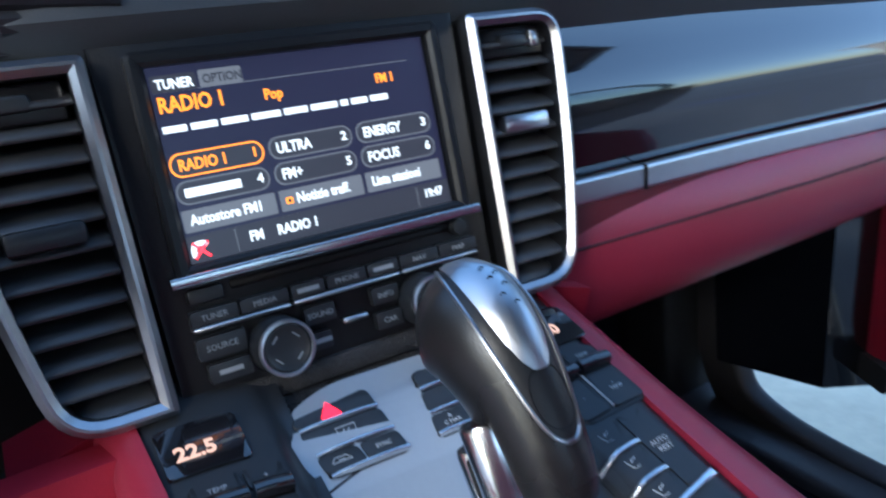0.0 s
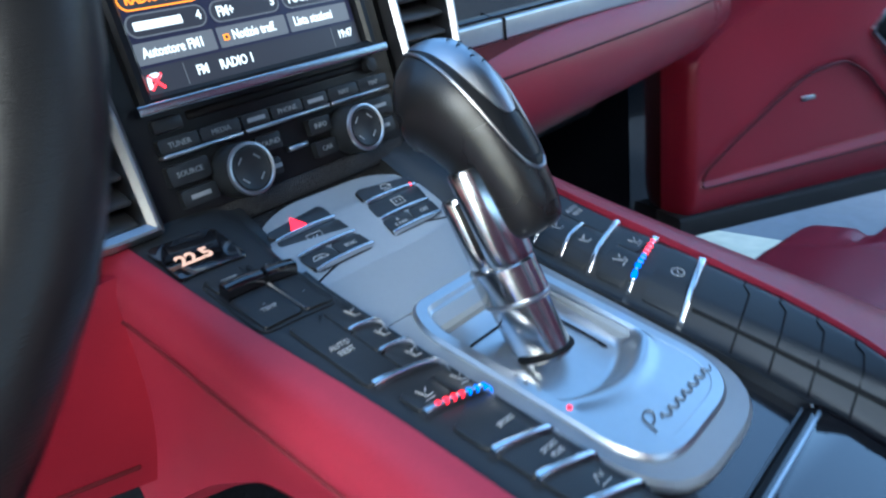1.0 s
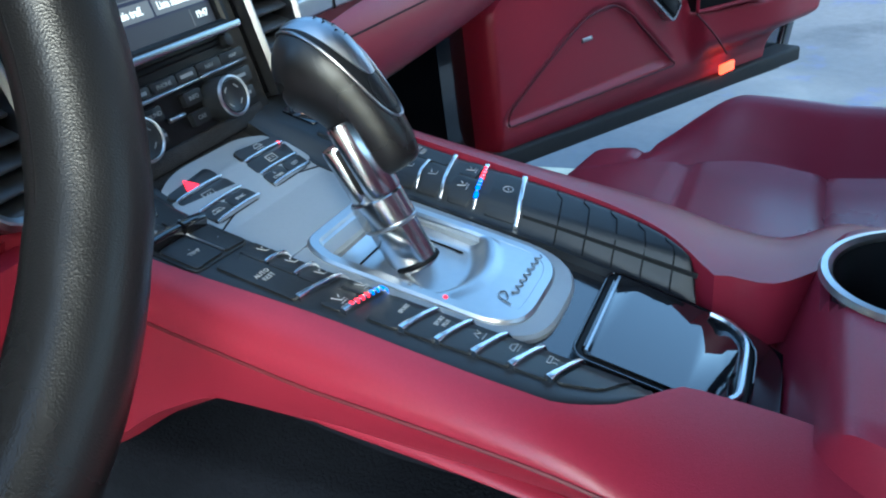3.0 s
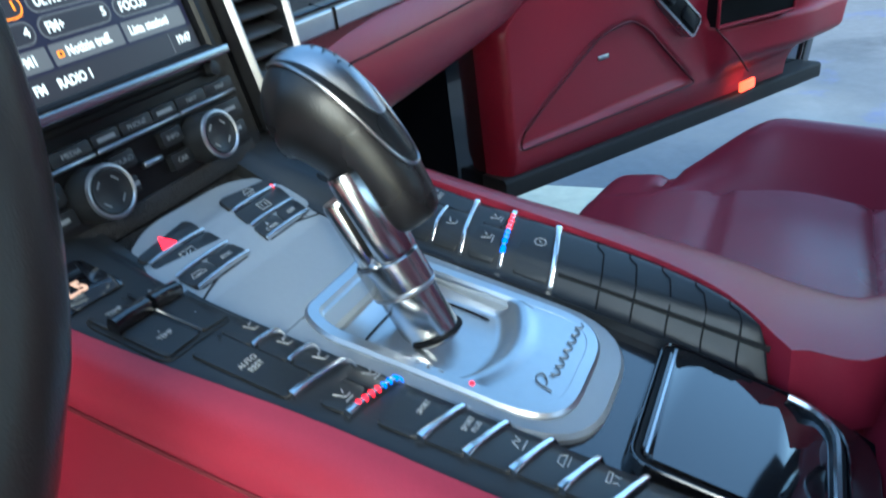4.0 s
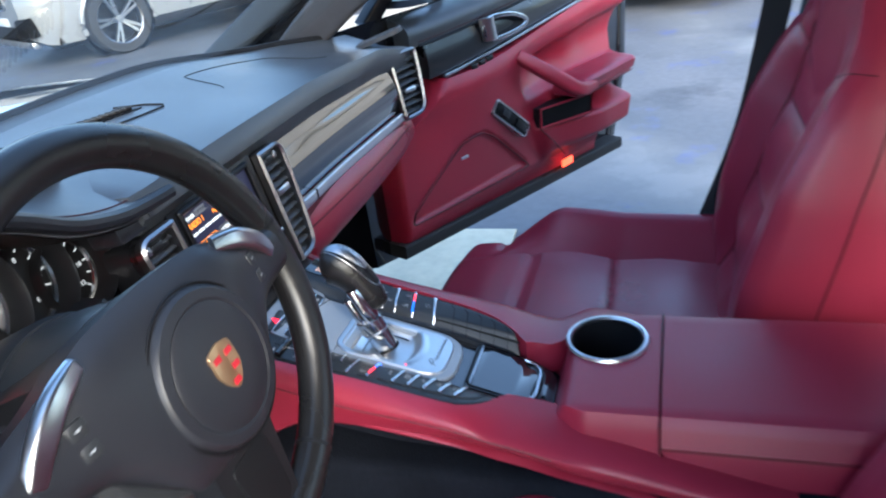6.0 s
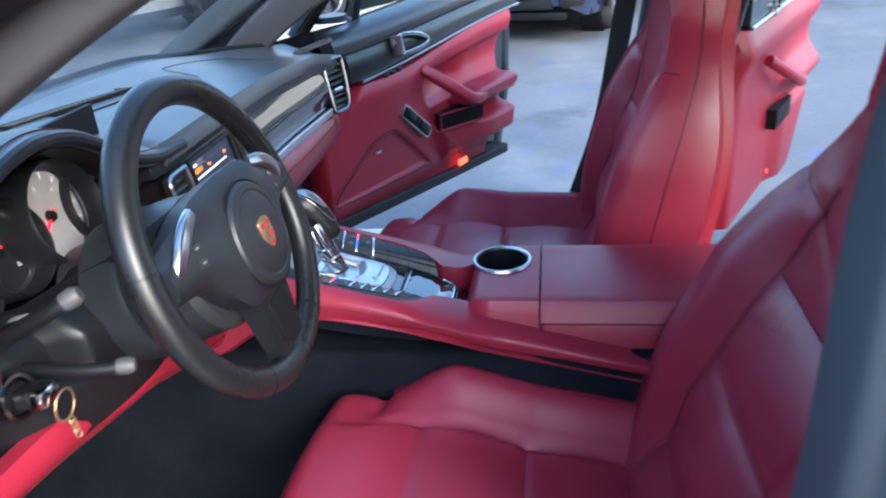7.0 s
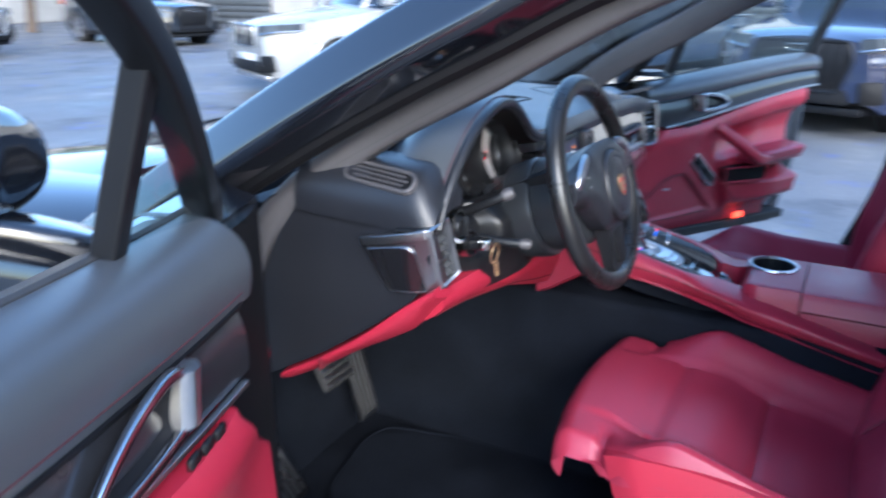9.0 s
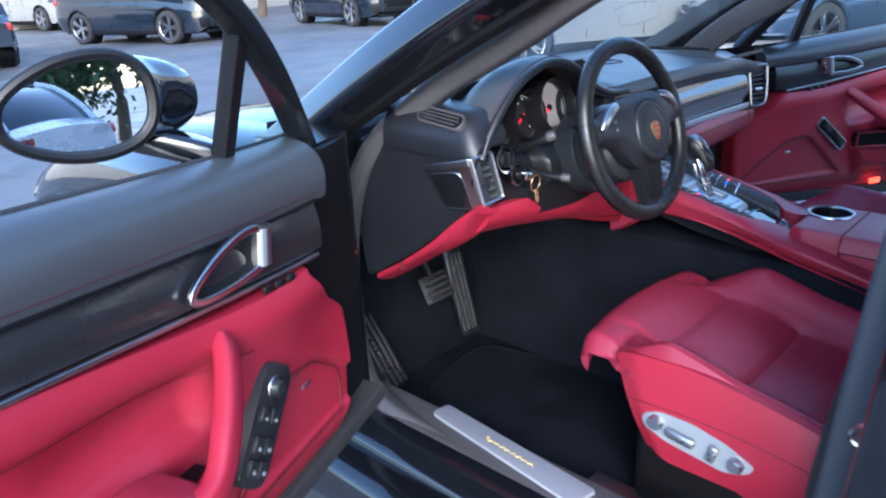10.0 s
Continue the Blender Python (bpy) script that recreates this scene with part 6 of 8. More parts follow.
part("cap_bezel", cap_shell(0.30, 0.95, 0.62, 0.0010, -0.003), PLASTIC, gr, "black cap surround")
part("cap_piping", tube([grip_at(k, a, 0.0012) for k, a in cap_oval(0.295, 0.955, 0.64)], 0.0009, 6, True), SATIN_DARK, gr)
part("cap", cap_shell(0.49, 0.94, 0.46, 0.0016, -0.003, 0.0022), CAP_SILVER, gr, "satin silver cap with shift marks")
part("thumb_recess", cap_shell(0.33, 0.50, 0.42, 0.0013, -0.003, -0.0030), DARK, gr, "dark hollow of the release button")
for k in range(6):
    c = grip_at(0.66 + 0.022 * k, 0.10 - 0.14 * (k % 2), 0.0040)
    part("shift_mark", tube([c + Vector((-0.0013, 0, 0.0)), c + Vector((0.0, 0.0008, 0.0005)), c + Vector((0.0013, 0, 0))], 0.0003, 4), DARK, gr, smooth=False)

# lacquered tray lid behind the gear plate
lid_out = rounded([(-0.034, -0.350), (0.048, -0.350), (0.052, -0.262), (-0.038, -0.262)], [0.022, 0.026, 0.006, 0.006], 6)
tray = empty("storage_lid", pose(0.0, -0.34, 0.78), label="lacquered black storage lid with a bright corner trim", category="storage lid")
part("lid", prism(lid_out, -0.008, 0.0020, CONS, 0.0030, 3), weave("lid lacquer", (0.006, 0.006, 0.008), (0.016, 0.017, 0.020), 0.0028, 0.05, 1.0), tray, "lacquered woven black lid")
part("lid_gap", ring(inset(lid_out, -0.0035), 0.0035, -0.006, 0.0004, CONS, 0.0005), DARK, tray)
part("lid_edge", ring(inset(lid_out, -0.0055), 0.0018, -0.006, 0.0014, CONS, 0.0006), PIANO, tray, "glossy edge round the lid")
part("bright_edge", tube([(x, y, 0.0034) for x, y in inset(lid_out, 0.0018)[3:14]], 0.0021, 6, m=CONS, up=(0, 0, 1)), CHROME, tray, "bright corner trim")
part("front_edge", tube([(-0.036, -0.2645, 0.0014), (0.050, -0.2645, 0.0014)], 0.0012, 6, m=CONS), SATIN, tray)
settle(con)
settle(tray)

# ---- armrest with cup holder ----
arm = empty("armrest_box", pose(0.025, -0.60, 0.70), label="red leather armrest box with a cup holder in front", category="armrest")
AX0, AX1 = -0.088, 0.128


def arm_skin(y0, y1, drop):
    """The rounded top of the armrest between two stations."""
    def f(u, v):
        y = y0 + (y1 - y0) * v
        q = 2 * u - 1
        half = (AX1 - AX0) / 2
        narrow = 1 - 0.20 * (1 - step(0.0, 0.055, -0.385 - y))
        a = abs(q)
        x = (AX0 + AX1) / 2 + math.copysign(half * narrow * (a / 0.62 if a < 0.62 else 1.0) * (0.955 if a < 0.62 else 1), q)
        if a < 0.62:
            x = (AX0 + AX1) / 2 + q / 0.62 * half * narrow * 0.94
            z = 0.0
        else:
            t = (a - 0.62) / 0.38
            x = (AX0 + AX1) / 2 + math.copysign(half * narrow * (0.94 + 0.06 * math.sin(min(1, t * 4) * math.pi / 2) + 0.10 * t), q)
            z = -drop * max(0, t - 0.06) - 0.006 * math.sin(min(1, t * 4) * math.pi / 2)
        front = 1 - step(0.0, 0.045, -0.380 - y)
        return x, y, 0.822 + z - 0.075 * front ** 2 - 0.012 * step(0.0, 0.4, -0.55 - y) * 0
    return f


def arm_body(name, y0, y1, drop, nv, lab):
    f = arm_skin(y0, y1, drop)
    return part(name, solid(f, lambda u, v: (lambda p: ((p[0] - 0.02) * 0.93 + 0.02, p[1], p[2] - 0.012))(f(u, v)), 34, nv), RED, arm, lab)


fr = arm_skin(-0.378, -0.519, 0.075)
CUP = Vector((0.060, -0.452, 0.822))
fb = bmesh.new()
rows = []
for i in range(45):
    rows.append([fb.verts.new(fr(i / 44, j / 35)) for j in range(36)])
for i in range(44):
    for j in range(35):
        cs = [rows[i][j], rows[i + 1][j], rows[i + 1][j + 1], rows[i][j + 1]]
        mid = sum((c.co for c in cs), Vector()) / 4
        if (Vector((mid.x, mid.y, 0)) - Vector((CUP.x, CUP.y, 0))).length > 0.0500:
            fb.faces.new(cs)
bmesh.ops.delete(fb, geom=[v for v in fb.verts if not v.link_faces], context="VERTS")
bmesh.ops.recalc_face_normals(fb, faces=fb.faces[:])
bmesh.ops.solidify(fb, geom=fb.faces[:], thickness=0.006)
part("front_block", fb, RED, arm, "red leather block round the cup holder")
arm_body("lid", -0.5225, -0.88, 0.030, 20, "padded red leather lid")
part("side_box", box(AX0 - 0.0085, AX1 + 0.0085, -0.882, -0.5225, 0.700, 0.7842, 0.006, 2), RED, arm, "red leather box side")
part("lid_gap", box(AX0 - 0.0105, AX1 + 0.0105, -0.5222, -0.5190, 0.735, 0.8165, 0.0005), RED_SEAM, arm)
part("side_gap", box(AX0 - 0.0105, AX1 + 0.0105, -0.88, -0.5225, 0.7835, 0.7880, 0.0005), RED_SEAM, arm)
part("lid_thread", tube([(AX0 - 0.002, -0.53 - 0.34 * i / 10, 0.806) for i in range(11)], 0.0011, 5), RED_THREAD, arm)
cup = part("cup_ring", lathe([(0.0445, -0.010), (0.0455, 0.002), (0.0480, 0.0045), (0.0515, 0.0040), (0.0530, 0.0005)], 56, Matrix.Translation(CUP)), SATIN, arm, "satin silver cup holder ring")
part("cup_well", grid(lambda u, v: (CUP.x + (0.0448 - 0.006 * v) * math.cos(2 * math.pi * u), CUP.y + (0.0448 - 0.006 * v) * math.sin(2 * math.pi * u), CUP.z - 0.085 * v), 48, 8, True, flip=True), PLASTIC, cup, "black cup well")
part("cup_floor", lathe([(0, 0.0), (0.044, 0.0)], 32, Matrix.Translation(CUP + Vector((0, 0, -0.084)))), RUBBER, cup)


# ---- front seats ----
def front_seat(cx, fy, outer, label, lean, by, rise):
    """A red sports seat: cushion with side bolsters, tall back with built-in headrest. outer is the door side, -1 or 1."""
    seat = empty("front_seat", pose(cx, fy - 0.25, 0.27), label=label, category="seat", group="front seats")
    W = 0.266

    def top(u, v):
        """Cushion skin: a thick front roll, then panels between two side bolsters, falling towards the back."""
        q = 2 * u - 1
        a = abs(q)
        r = 0.034
        if v < 0.14:
            th = radians(-62 + 152 * v / 0.14)
            y, w = -r + r * math.cos(th), 0.0
            z = 0.655 + rise - r + r * math.sin(th)
        else:
            w = (v - 0.14) / 0.86
            y, z = -r - (0.545 - r) * w, 0.655 + rise - (0.045 + 2.1 * rise) * w
        z += 0.010 * math.sin(math.pi * min(1, w * 1.7))
        # side bolsters rise behind the thigh pad, parted from it by a notch
        z += 0.070 * step(0.10, 0.36, w) * bell(a, 0.88, 0.21)
        z -= 0.012 * bell(w, 0.105, 0.020) * step(0.60, 0.84, a)
        # seams: two across, one each side
        inside = 1 - step(0.54, 0.60, a)
        for sv in (0.235, 0.56):
            z -= 0.0075 * bell(w, sv, 0.012) * inside
        z -= 0.009 * bell(a, 0.58, 0.022) * step(0.08, 0.16, w)
        z += 0.007 * (bell(w, 0.40, 0.11) + bell(w, 0.10, 0.09) + bell(w, 0.75, 0.13)) * inside
        # rounded sides
        z -= (0.030 + 0.030 * step(0.0, 0.2, w)) * step(0.86, 1.03, a) ** 2
        x = q * W * (0.86 + 0.14 * step(0.06, 0.22, w))
        y += 0.026 * (1 - a * a) * (1 - step(0, 0.3, w))
        return cx + x, fy + y, z

    def under(u, v):
        q = 2 * u - 1
        w = max(0.0, (v - 0.14) / 0.86)
        return cx + q * W * 0.90, fy - 0.026 - 0.514 * w, 0.618 + rise - (0.171 + rise) * step(0.10, 0.75, w)

    part("cushion", solid(top, under, 66, 64), RED_SEAT, seat, "padded red leather cushion with stitched panels")
    for sv in (0.342, 0.622):
        part("seam", tube([Vector(top(0.22 + 0.56 * i / 24, sv)) + Vector((0, 0, 0.0004)) for i in range(25)], 0.0012, 5), RED_SEAM, seat)
    for su in (0.21, 0.79):
        part("seam", tube([Vector(top(su, 0.24 + 0.72 * i / 40)) + Vector((0, 0, 0.0004)) for i in range(41)], 0.0014, 5), RED_SEAM, seat)
    # side panel, switches and base
    for s in (-1, 1):
        def shield(u, v, s=s, inn=0.0):
            y = fy - 0.096 - 0.466 * u - 0.075 * v * (1 - step(0.0, 0.5, u))
            up = 0.640 + rise + lerp([(0, 0.004), (0.10, 0.022), (0.30, 0.028), (0.60, 0.010), (1, -0.030)], u)
            low = 0.452 + 0.8 * rise + 0.010 * (1 - step(0.0, 0.2, u))
            return cx + s * (0.252 + 0.020 * math.sin(math.pi * (0.10 + 0.80 * v)) - 0.016 * (1 - step(0.0, 0.10, u)) - inn), y, up + (low - up) * v
        part("side_panel", solid(shield, lambda u, v, f=shield: f(u, v, inn=0.035), 26, 16), RED_TRIM, seat, "red side shield")
        part("side_crease", tube([(cx + s * 0.2722, fy - 0.135 - 0.40 * i / 18, 0.570 + rise + 0.014 * math.sin(math.pi * i / 18) - 0.022 * i / 18) for i in range(19)], 0.0010, 5), RED_SEAM, seat)
        part("rail", sweep([(cx + s * 0.20, fy - 0.02, 0.292), (cx + s * 0.20, fy - 0.62, 0.292)], rounded([(-0.022, -0.018), (0.022, -0.018), (0.022, 0.018), (-0.022, 0.018)], 0.005)), SATIN, seat, "steel seat rail")
    part("base", box(cx - 0.21, cx + 0.21, fy - 0.53, fy - 0.12, 0.30, 0.54, 0.03, 3), DARK, seat, "dark seat base")
    if outer < 0:
        SW = axes((cx - 0.2705, fy - 0.287, 0.558), (0, -1, -0.02), (0, -0.02, 1), (-1, 0, 0))
        sp = part("switch_plate", prism(rounded([(-0.112, 0.020), (-0.112, -0.006), (-0.060, -0.024), (0.060, -0.038), (0.100, -0.022), (0.114, -0.004), (0.060, 0.022), (-0.010, 0.037), (-0.075, 0.037)], 0.013), -0.006, 0.004, SW, 0.002), GREY_PANEL, seat, "satin grey seat switch plate")
        part("switch", lathe([(0, 0.014), (0.012, 0.013), (0.0155, 0.004), (0.0160, 0.0)], 24, SW @ pose(-0.082, 0.012, 0.004)), SATIN, sp)
        part("switch", box(-0.030, 0.030, -0.009, 0.011, 0.0, 0.013, 0.006, 3, SW @ pose(-0.028, 0.002, 0.006, 0, 0, -6)), SATIN, sp)
        part("switch", box(-0.008, 0.008, -0.018, 0.018, 0.0, 0.013, 0.005, 3, SW @ pose(0.037, -0.003, 0.005, 0, 0, -14)), SATIN, sp)
        part("switch", lathe([(0, 0.014), (0.011, 0.014), (0.014, 0.010), (0.016, 0.0)], 20, SW @ pose(0.080, -0.010, 0.004)), SATIN, sp)
    # backrest
    BM = pose(cx, by, 0.56, lean)
    H = 0.90
    widths = [(0, 0.235), (0.10, 0.256), (0.40, 0.262), (0.52, 0.246), (0.64, 0.205), (0.72, 0.165), (0.80, 0.150), (0.94, 0.140), (1.0, 0.105)]
    edge_at = [(0, 0.035), (0.11, 0.048), (0.26, 0.063), (0.41, 0.061), (0.52, 0.045), (0.655, 0.020), (0.80, 0.050), (0.93, 0.128), (1.0, 0.150)]
    back_at = [(0, 0.155), (0.29, 0.150), (0.475, 0.133), (0.65, 0.095), (0.81, 0.075), (0.97, 0.000), (1.0, -0.020)]

    def shape(u, v):
        q = 2 * u - 1
        a = abs(q)
        w = lerp(widths, v)
        bol = 0.048 * step(0.02, 0.16, v) * (1 - step(0.45, 0.68, v))
        depth = lerp(edge_at, v) - bol * (1 - step(0.50, 0.80, a))
        depth += 0.022 * bell(v, 0.20, 0.14) * (1 - a) + 0.022 * step(0.68, 0.80, v) * (1 - a * a)
        inside = 1 - step(0.48, 0.56, a)
        depth -= 0.005 * bell(a, 0.53, 0.022) * step(0.02, 0.06, v) * (1 - step(0.60, 0.66, v))
        for sv in (0.12, 0.30, 0.46):
            depth -= 0.0045 * bell(v, sv, 0.011) * inside
        depth += 0.007 * (bell(v, 0.21, 0.06) + bell(v, 0.38, 0.05)) * inside
        line = 0.545 + 0.10 * (a - 0.3)
        depth -= 0.0035 * bell(v, line, 0.010)
        depth -= 0.004 * bell(v, 0.715, 0.010)
        depth -= 0.030 * step(0.93, 1.0, a) ** 2 + 0.045 * step(0.94, 1.0, v) ** 2
        return q * w, depth, H * v

    def front(u, v):
        x, d, h = shape(u, v)
        return BM @ Vector((x, d, h))

    def back(u, v):
        x, d, h = shape(u, v)
        q = abs(2 * u - 1)
        t = lerp(back_at, v)
        return BM @ Vector((x * 0.95, -t + 0.020 * step(0.80, 1.0, q) ** 2 + 0.02 * step(0.93, 1, v), h))

    part("backrest", solid(front, back, 62, 90), RED_SEAT, seat, "tall padded red leather backrest with built-in headrest")
    for sv in (0.12, 0.30, 0.46):
        part("seam", tube([Vector(front(0.23 + 0.54 * i / 20, sv)) for i in range(21)], 0.0014, 5), RED_SEAM, seat)
    for sg in (-1, 1):
        part("seam", tube([Vector(front(0.5 + sg * 0.275, 0.05 + 0.56 * i / 40)) for i in range(41)], 0.0014, 5), RED_SEAM, seat)
        part("seam", tube([Vector(front(0.5 + sg * (0.14 + 0.36 * i / 16), 0.545 + 0.10 * (0.28 + 0.72 * i / 16 - 0.3))) for i in range(17)], 0.0015, 5), RED_SEAM, seat)
        part("side_thread", tube([(Vector(front(0.5 + sg * 0.5, 0.04 + 0.92 * i / 50)) * 0.55 + Vector(back(0.5 + sg * 0.5, 0.04 + 0.92 * i / 50)) * 0.45) + Vector((sg * 0.0012, 0, 0)) for i in range(51)], 0.0014, 5), RED_SEAM, seat)
    part("back_shell", solid(lambda u, v: BM @ Vector(((2 * u - 1) * lerp(widths, v * 0.8) * 0.86, -lerp(back_at, 0.02 + 0.8 * v) - 0.010, H * (0.02 + 0.8 * v))), lambda u, v: BM @ Vector(((2 * u - 1) * lerp(widths, v * 0.8) * 0.86, -lerp(back_at, 0.02 + 0.8 * v) + 0.03, H * (0.02 + 0.8 * v))), 14, 20), RED_TRIM, seat, "red seat back shell")
    # buckle
    bx = cx - outer * 0.285
    bk = part("buckle", box(-0.014, 0.014, -0.020, 0.020, 0, 0.085, 0.005, 2, pose(bx, fy - 0.440, 0.612, 24)), DARK, seat, "black belt buckle with a red key")
    part("release_key", box(-0.0125, 0.0125, -0.019, 0.010, 0.083, 0.093, 0.003, 2, pose(bx, fy - 0.440, 0.612, 24)), material("buckle red", (0.55, 0.03, 0.03), 0.4), bk, "red release key")
    return seat


front_seat(-0.365, -0.180, -1, "red leather sports seat, slightly creased, on the driver's side", 23.5, -0.680, 0.030)
front_seat(0.470, -0.098, 1, "red leather sports seat with a tall back, on the passenger side", 13.5, -0.633, -0.014)
# belts hanging from the centre pillars
for side in (-1, 1):
    belt = empty("seat_belt", pose(side * 0.66, -0.80, 1.2), label="dark seat belt hanging by the pillar", category="seat belt")
    part("webbing", sweep(smooth_path([(-0.640, -0.800, 1.28), (-0.665, -0.760, 1.0), (-0.690, -0.715, 0.7), (-0.690, -0.70, 0.45)] if side < 0 else [(0.650, -0.800, 1.40), (0.700, -0.728, 1.25), (0.715, -0.668, 0.89), (0.712, -0.588, 0.63), (0.705, -0.56, 0.45)], 8), [(-0.0012, -0.024), (0.0012, -0.024), (0.0012, 0.024), (-0.0012, 0.024)], up=(0, 1, 0)), material("belt webbing", (0.016, 0.016, 0.018), 0.8, vary=0.2, fine=700, bump=0.4), belt)
    part("guide", box(-0.008, 0.008, -0.030, 0.030, -0.014, 0.014, 0.005, 2, pose(side * 0.648, -0.80, 1.285)), PLASTIC, belt)


# ---- doors ----
def door_depth(s, z):
    """Relief of the door card towards the cabin: armrest, pull, pocket, speaker."""
    d = 0.0
    # waist roll under the bright strip
    waist = 0.945 + 0.085 * step(-0.2, 0.9, s)
    d += 0.018 * bell(z, waist - 0.045, 0.045)
    # armrest shelf to the rear
    arm_z = 0.775 + 0.012 * s
    rear = step(0.36, 0.56, s)
    d += 0.062 * rear * step(arm_z + 0.030, arm_z + 0.004, z) * step(arm_z - 0.052, arm_z - 0.026, z)
    # bin below
    seam = 0.245 + 0.26 * (0.70 - z)
    binr = step(seam + 0.035, seam + 0.060, s + 0.0)
    d += (0.030 + 0.060 * step(0.28, 0.55, s)) * binr * (1 - step(0.690, 0.725, z)) * step(0.575, 0.64, z)
    # scooped space above the armrest
    d -= 0.026 * bell(s, 0.42, 0.17) * bell(z, 0.855, 0.05)
    d -= 0.020 * step(0.245, 0.285, s) * step(waist - 0.070, waist - 0.100, z) * step(0.780, 0.815, z)
    d -= 0.020 * step(0.50, 0.62, s) * bell(z, 0.88, 0.055)
    # swelling at the front by the switch plate
    d += 0.022 * bell(s, 0.10, 0.17) * bell(z, 0.86, 0.10)
    # speaker field, sunk inside a shallow groove
    inside = speaker_field(s, z)
    d -= 0.010 * inside
    d -= 0.018 * step(0.60, 0.54, z)
    return d


def speaker_field(s, z):
    top = lerp([(-0.23, 0.630), (-0.13, 0.695), (0.0, 0.765), (0.06, 0.770), (0.12, 0.735), (0.26, 0.605)], s)
    if s < -0.225 or s > 0.262:
        return 0.0
    return step(0.0, 0.012, top - z) * step(0.0, 0.012, z - 0.606) * step(-0.226, -0.212, s) * step(0.263, 0.250, s)


SPEAKER_RIM = [(-0.222, 0.612), (0.255, 0.602), (0.115, 0.735), (0.058, 0.768), (0.0, 0.765), (-0.13, 0.697), (-0.218, 0.640)]


def make_door(name, label, O, e, n, ds, dz, mirrored):
    """A front door standing open. O and e give its inner face in plan, n points into the cabin; ds and dz shift the pattern."""
    e, n = Vector(e).normalized(), Vector(n).normalized()
    door = empty(name, axes(O, (1, 0, 0), (0, 1, 0), (0, 0, 1)), label=label, category="car door")
    O = Vector(O)

    def P(s, z, d=0.0):
        return O + e * (s + ds) + n * d + Vector((0, 0, z + dz))

    front_edge = lambda z: lerp([(0.50, -0.060), (0.56, -0.110), (0.62, -0.148), (0.716, -0.158), (0.803, -0.146), (0.863, -0.078), (0.927, -0.022)] if mirrored else [(0.50, -0.235), (0.56, -0.250), (0.80, -0.250), (0.90, -0.110), (0.95, -0.050)], z)
    rear_edge = lambda z: lerp([(0.50, 0.640), (0.62, 0.672), (0.70, 0.700), (0.76, 0.745), (0.83, 0.770), (0.90, 0.790), (1.02, 0.815)], z)
    waist = lambda s: 0.938 + 0.085 * step(-0.2, 0.9, s)

    def card(u, v):
        z0 = 0.562 - 0.05 * u
        # height runs to the waist line of this station
        sg = -0.25 + 1.13 * u
        z = z0 + (waist(sg) - z0) * v
        s = front_edge(z) + (rear_edge(z) - front_edge(z)) * u
        edge = min(1, min(u, 1 - u) / 0.018)
        return P(s, z, door_depth(s, z) - 0.035 * (1 - edge) ** 2)

    part("door_card", solid(card, lambda u, v: (lambda p: p - n * (0.055 + 0.0 * u))(Vector(card(u, v)) * 1.0), 130, 74), RED_TRIM, door, "red leather door card", sharp=0.9)
    # lacquered band over a bright strip
    bs = lambda i: -0.055 + 0.925 * i / 30
    part("bright_strip", sweep([P(bs(i), waist(bs(i)) + 0.004, 0.010) for i in range(31)], rounded([(-0.005, -0.0035), (0.005, -0.0035), (0.005, 0.0035), (-0.005, 0.0035)], 0.0015)), SATIN, door, "satin silver strip")
    band = lambda u, v: (lambda s: P(s, waist(s) + 0.010 + (0.085 - 0.030 * u) * v, 0.006 - 0.010 * v + 0.006 * math.sin(math.pi * v)))(-0.10 + 0.02 * mirrored + (0.965 - 0.02 * mirrored) * u)
    part("trim_band", solid(band, lambda u, v: Vector(band(u, v)) - n * 0.03, 40, 8), CARBON, door, "woven carbon trim band")
    # black padded shoulder
    up = 0.036 if mirrored else 0.0
    sh_top = lambda s: 1.098 + up + 0.050 * step(-0.2, 0.85, s)
    def shoulder(u, v):
        s = -0.15 + 0.035 * mirrored + (1.03 - 0.035 * mirrored) * u
        b = waist(s) + 0.094 - 0.030 * u
        a = v * math.pi / 2
        t = sh_top(s) + 0.0
        return P(s, b + (t - b) * math.sin(a), 0.012 * math.sin(math.pi * v) - 0.075 * (1 - math.cos(a)) ** 1.2)
    # the shoulder's sky reflection is painted in by this paler leather
    part("shoulder", solid(shoulder, lambda u, v: Vector(shoulder(u, v)) - n * 0.05 - Vector((0, 0, 0.01)), 34, 16), SKYLIT_LEATHER, door, "black leather door shoulder with a red thread")
    part("shoulder_thread", tube([Vector(shoulder(0.03 + 0.95 * i / 40, 0.10)) + n * 0.0005 for i in range(41)], 0.0009, 5), RED_THREAD, door)
    if mirrored:
        part("shoulder_end", solid(lambda u, v: Vector(shoulder(0.0, v)) - e * 0.004 - n * 0.05 * u, lambda u, v: Vector(shoulder(0.012, v)) - n * 0.05 * u - n * 0.002, 4, 12), BLACK_LEATHER, door)
        part("card_seam", tube([P(k, waist(k) - 0.088, door_depth(k, waist(k) - 0.088) + 0.0006) for k in [0.16 + 0.70 * i / 40 for i in range(41)]], 0.0015, 5), RED_SEAM, door)
    part("shoulder_groove", tube([Vector(shoulder(0.03 + 0.95 * i / 40, 0.01)) + n * 0.001 for i in range(41)], 0.0035, 5), DARK, door)
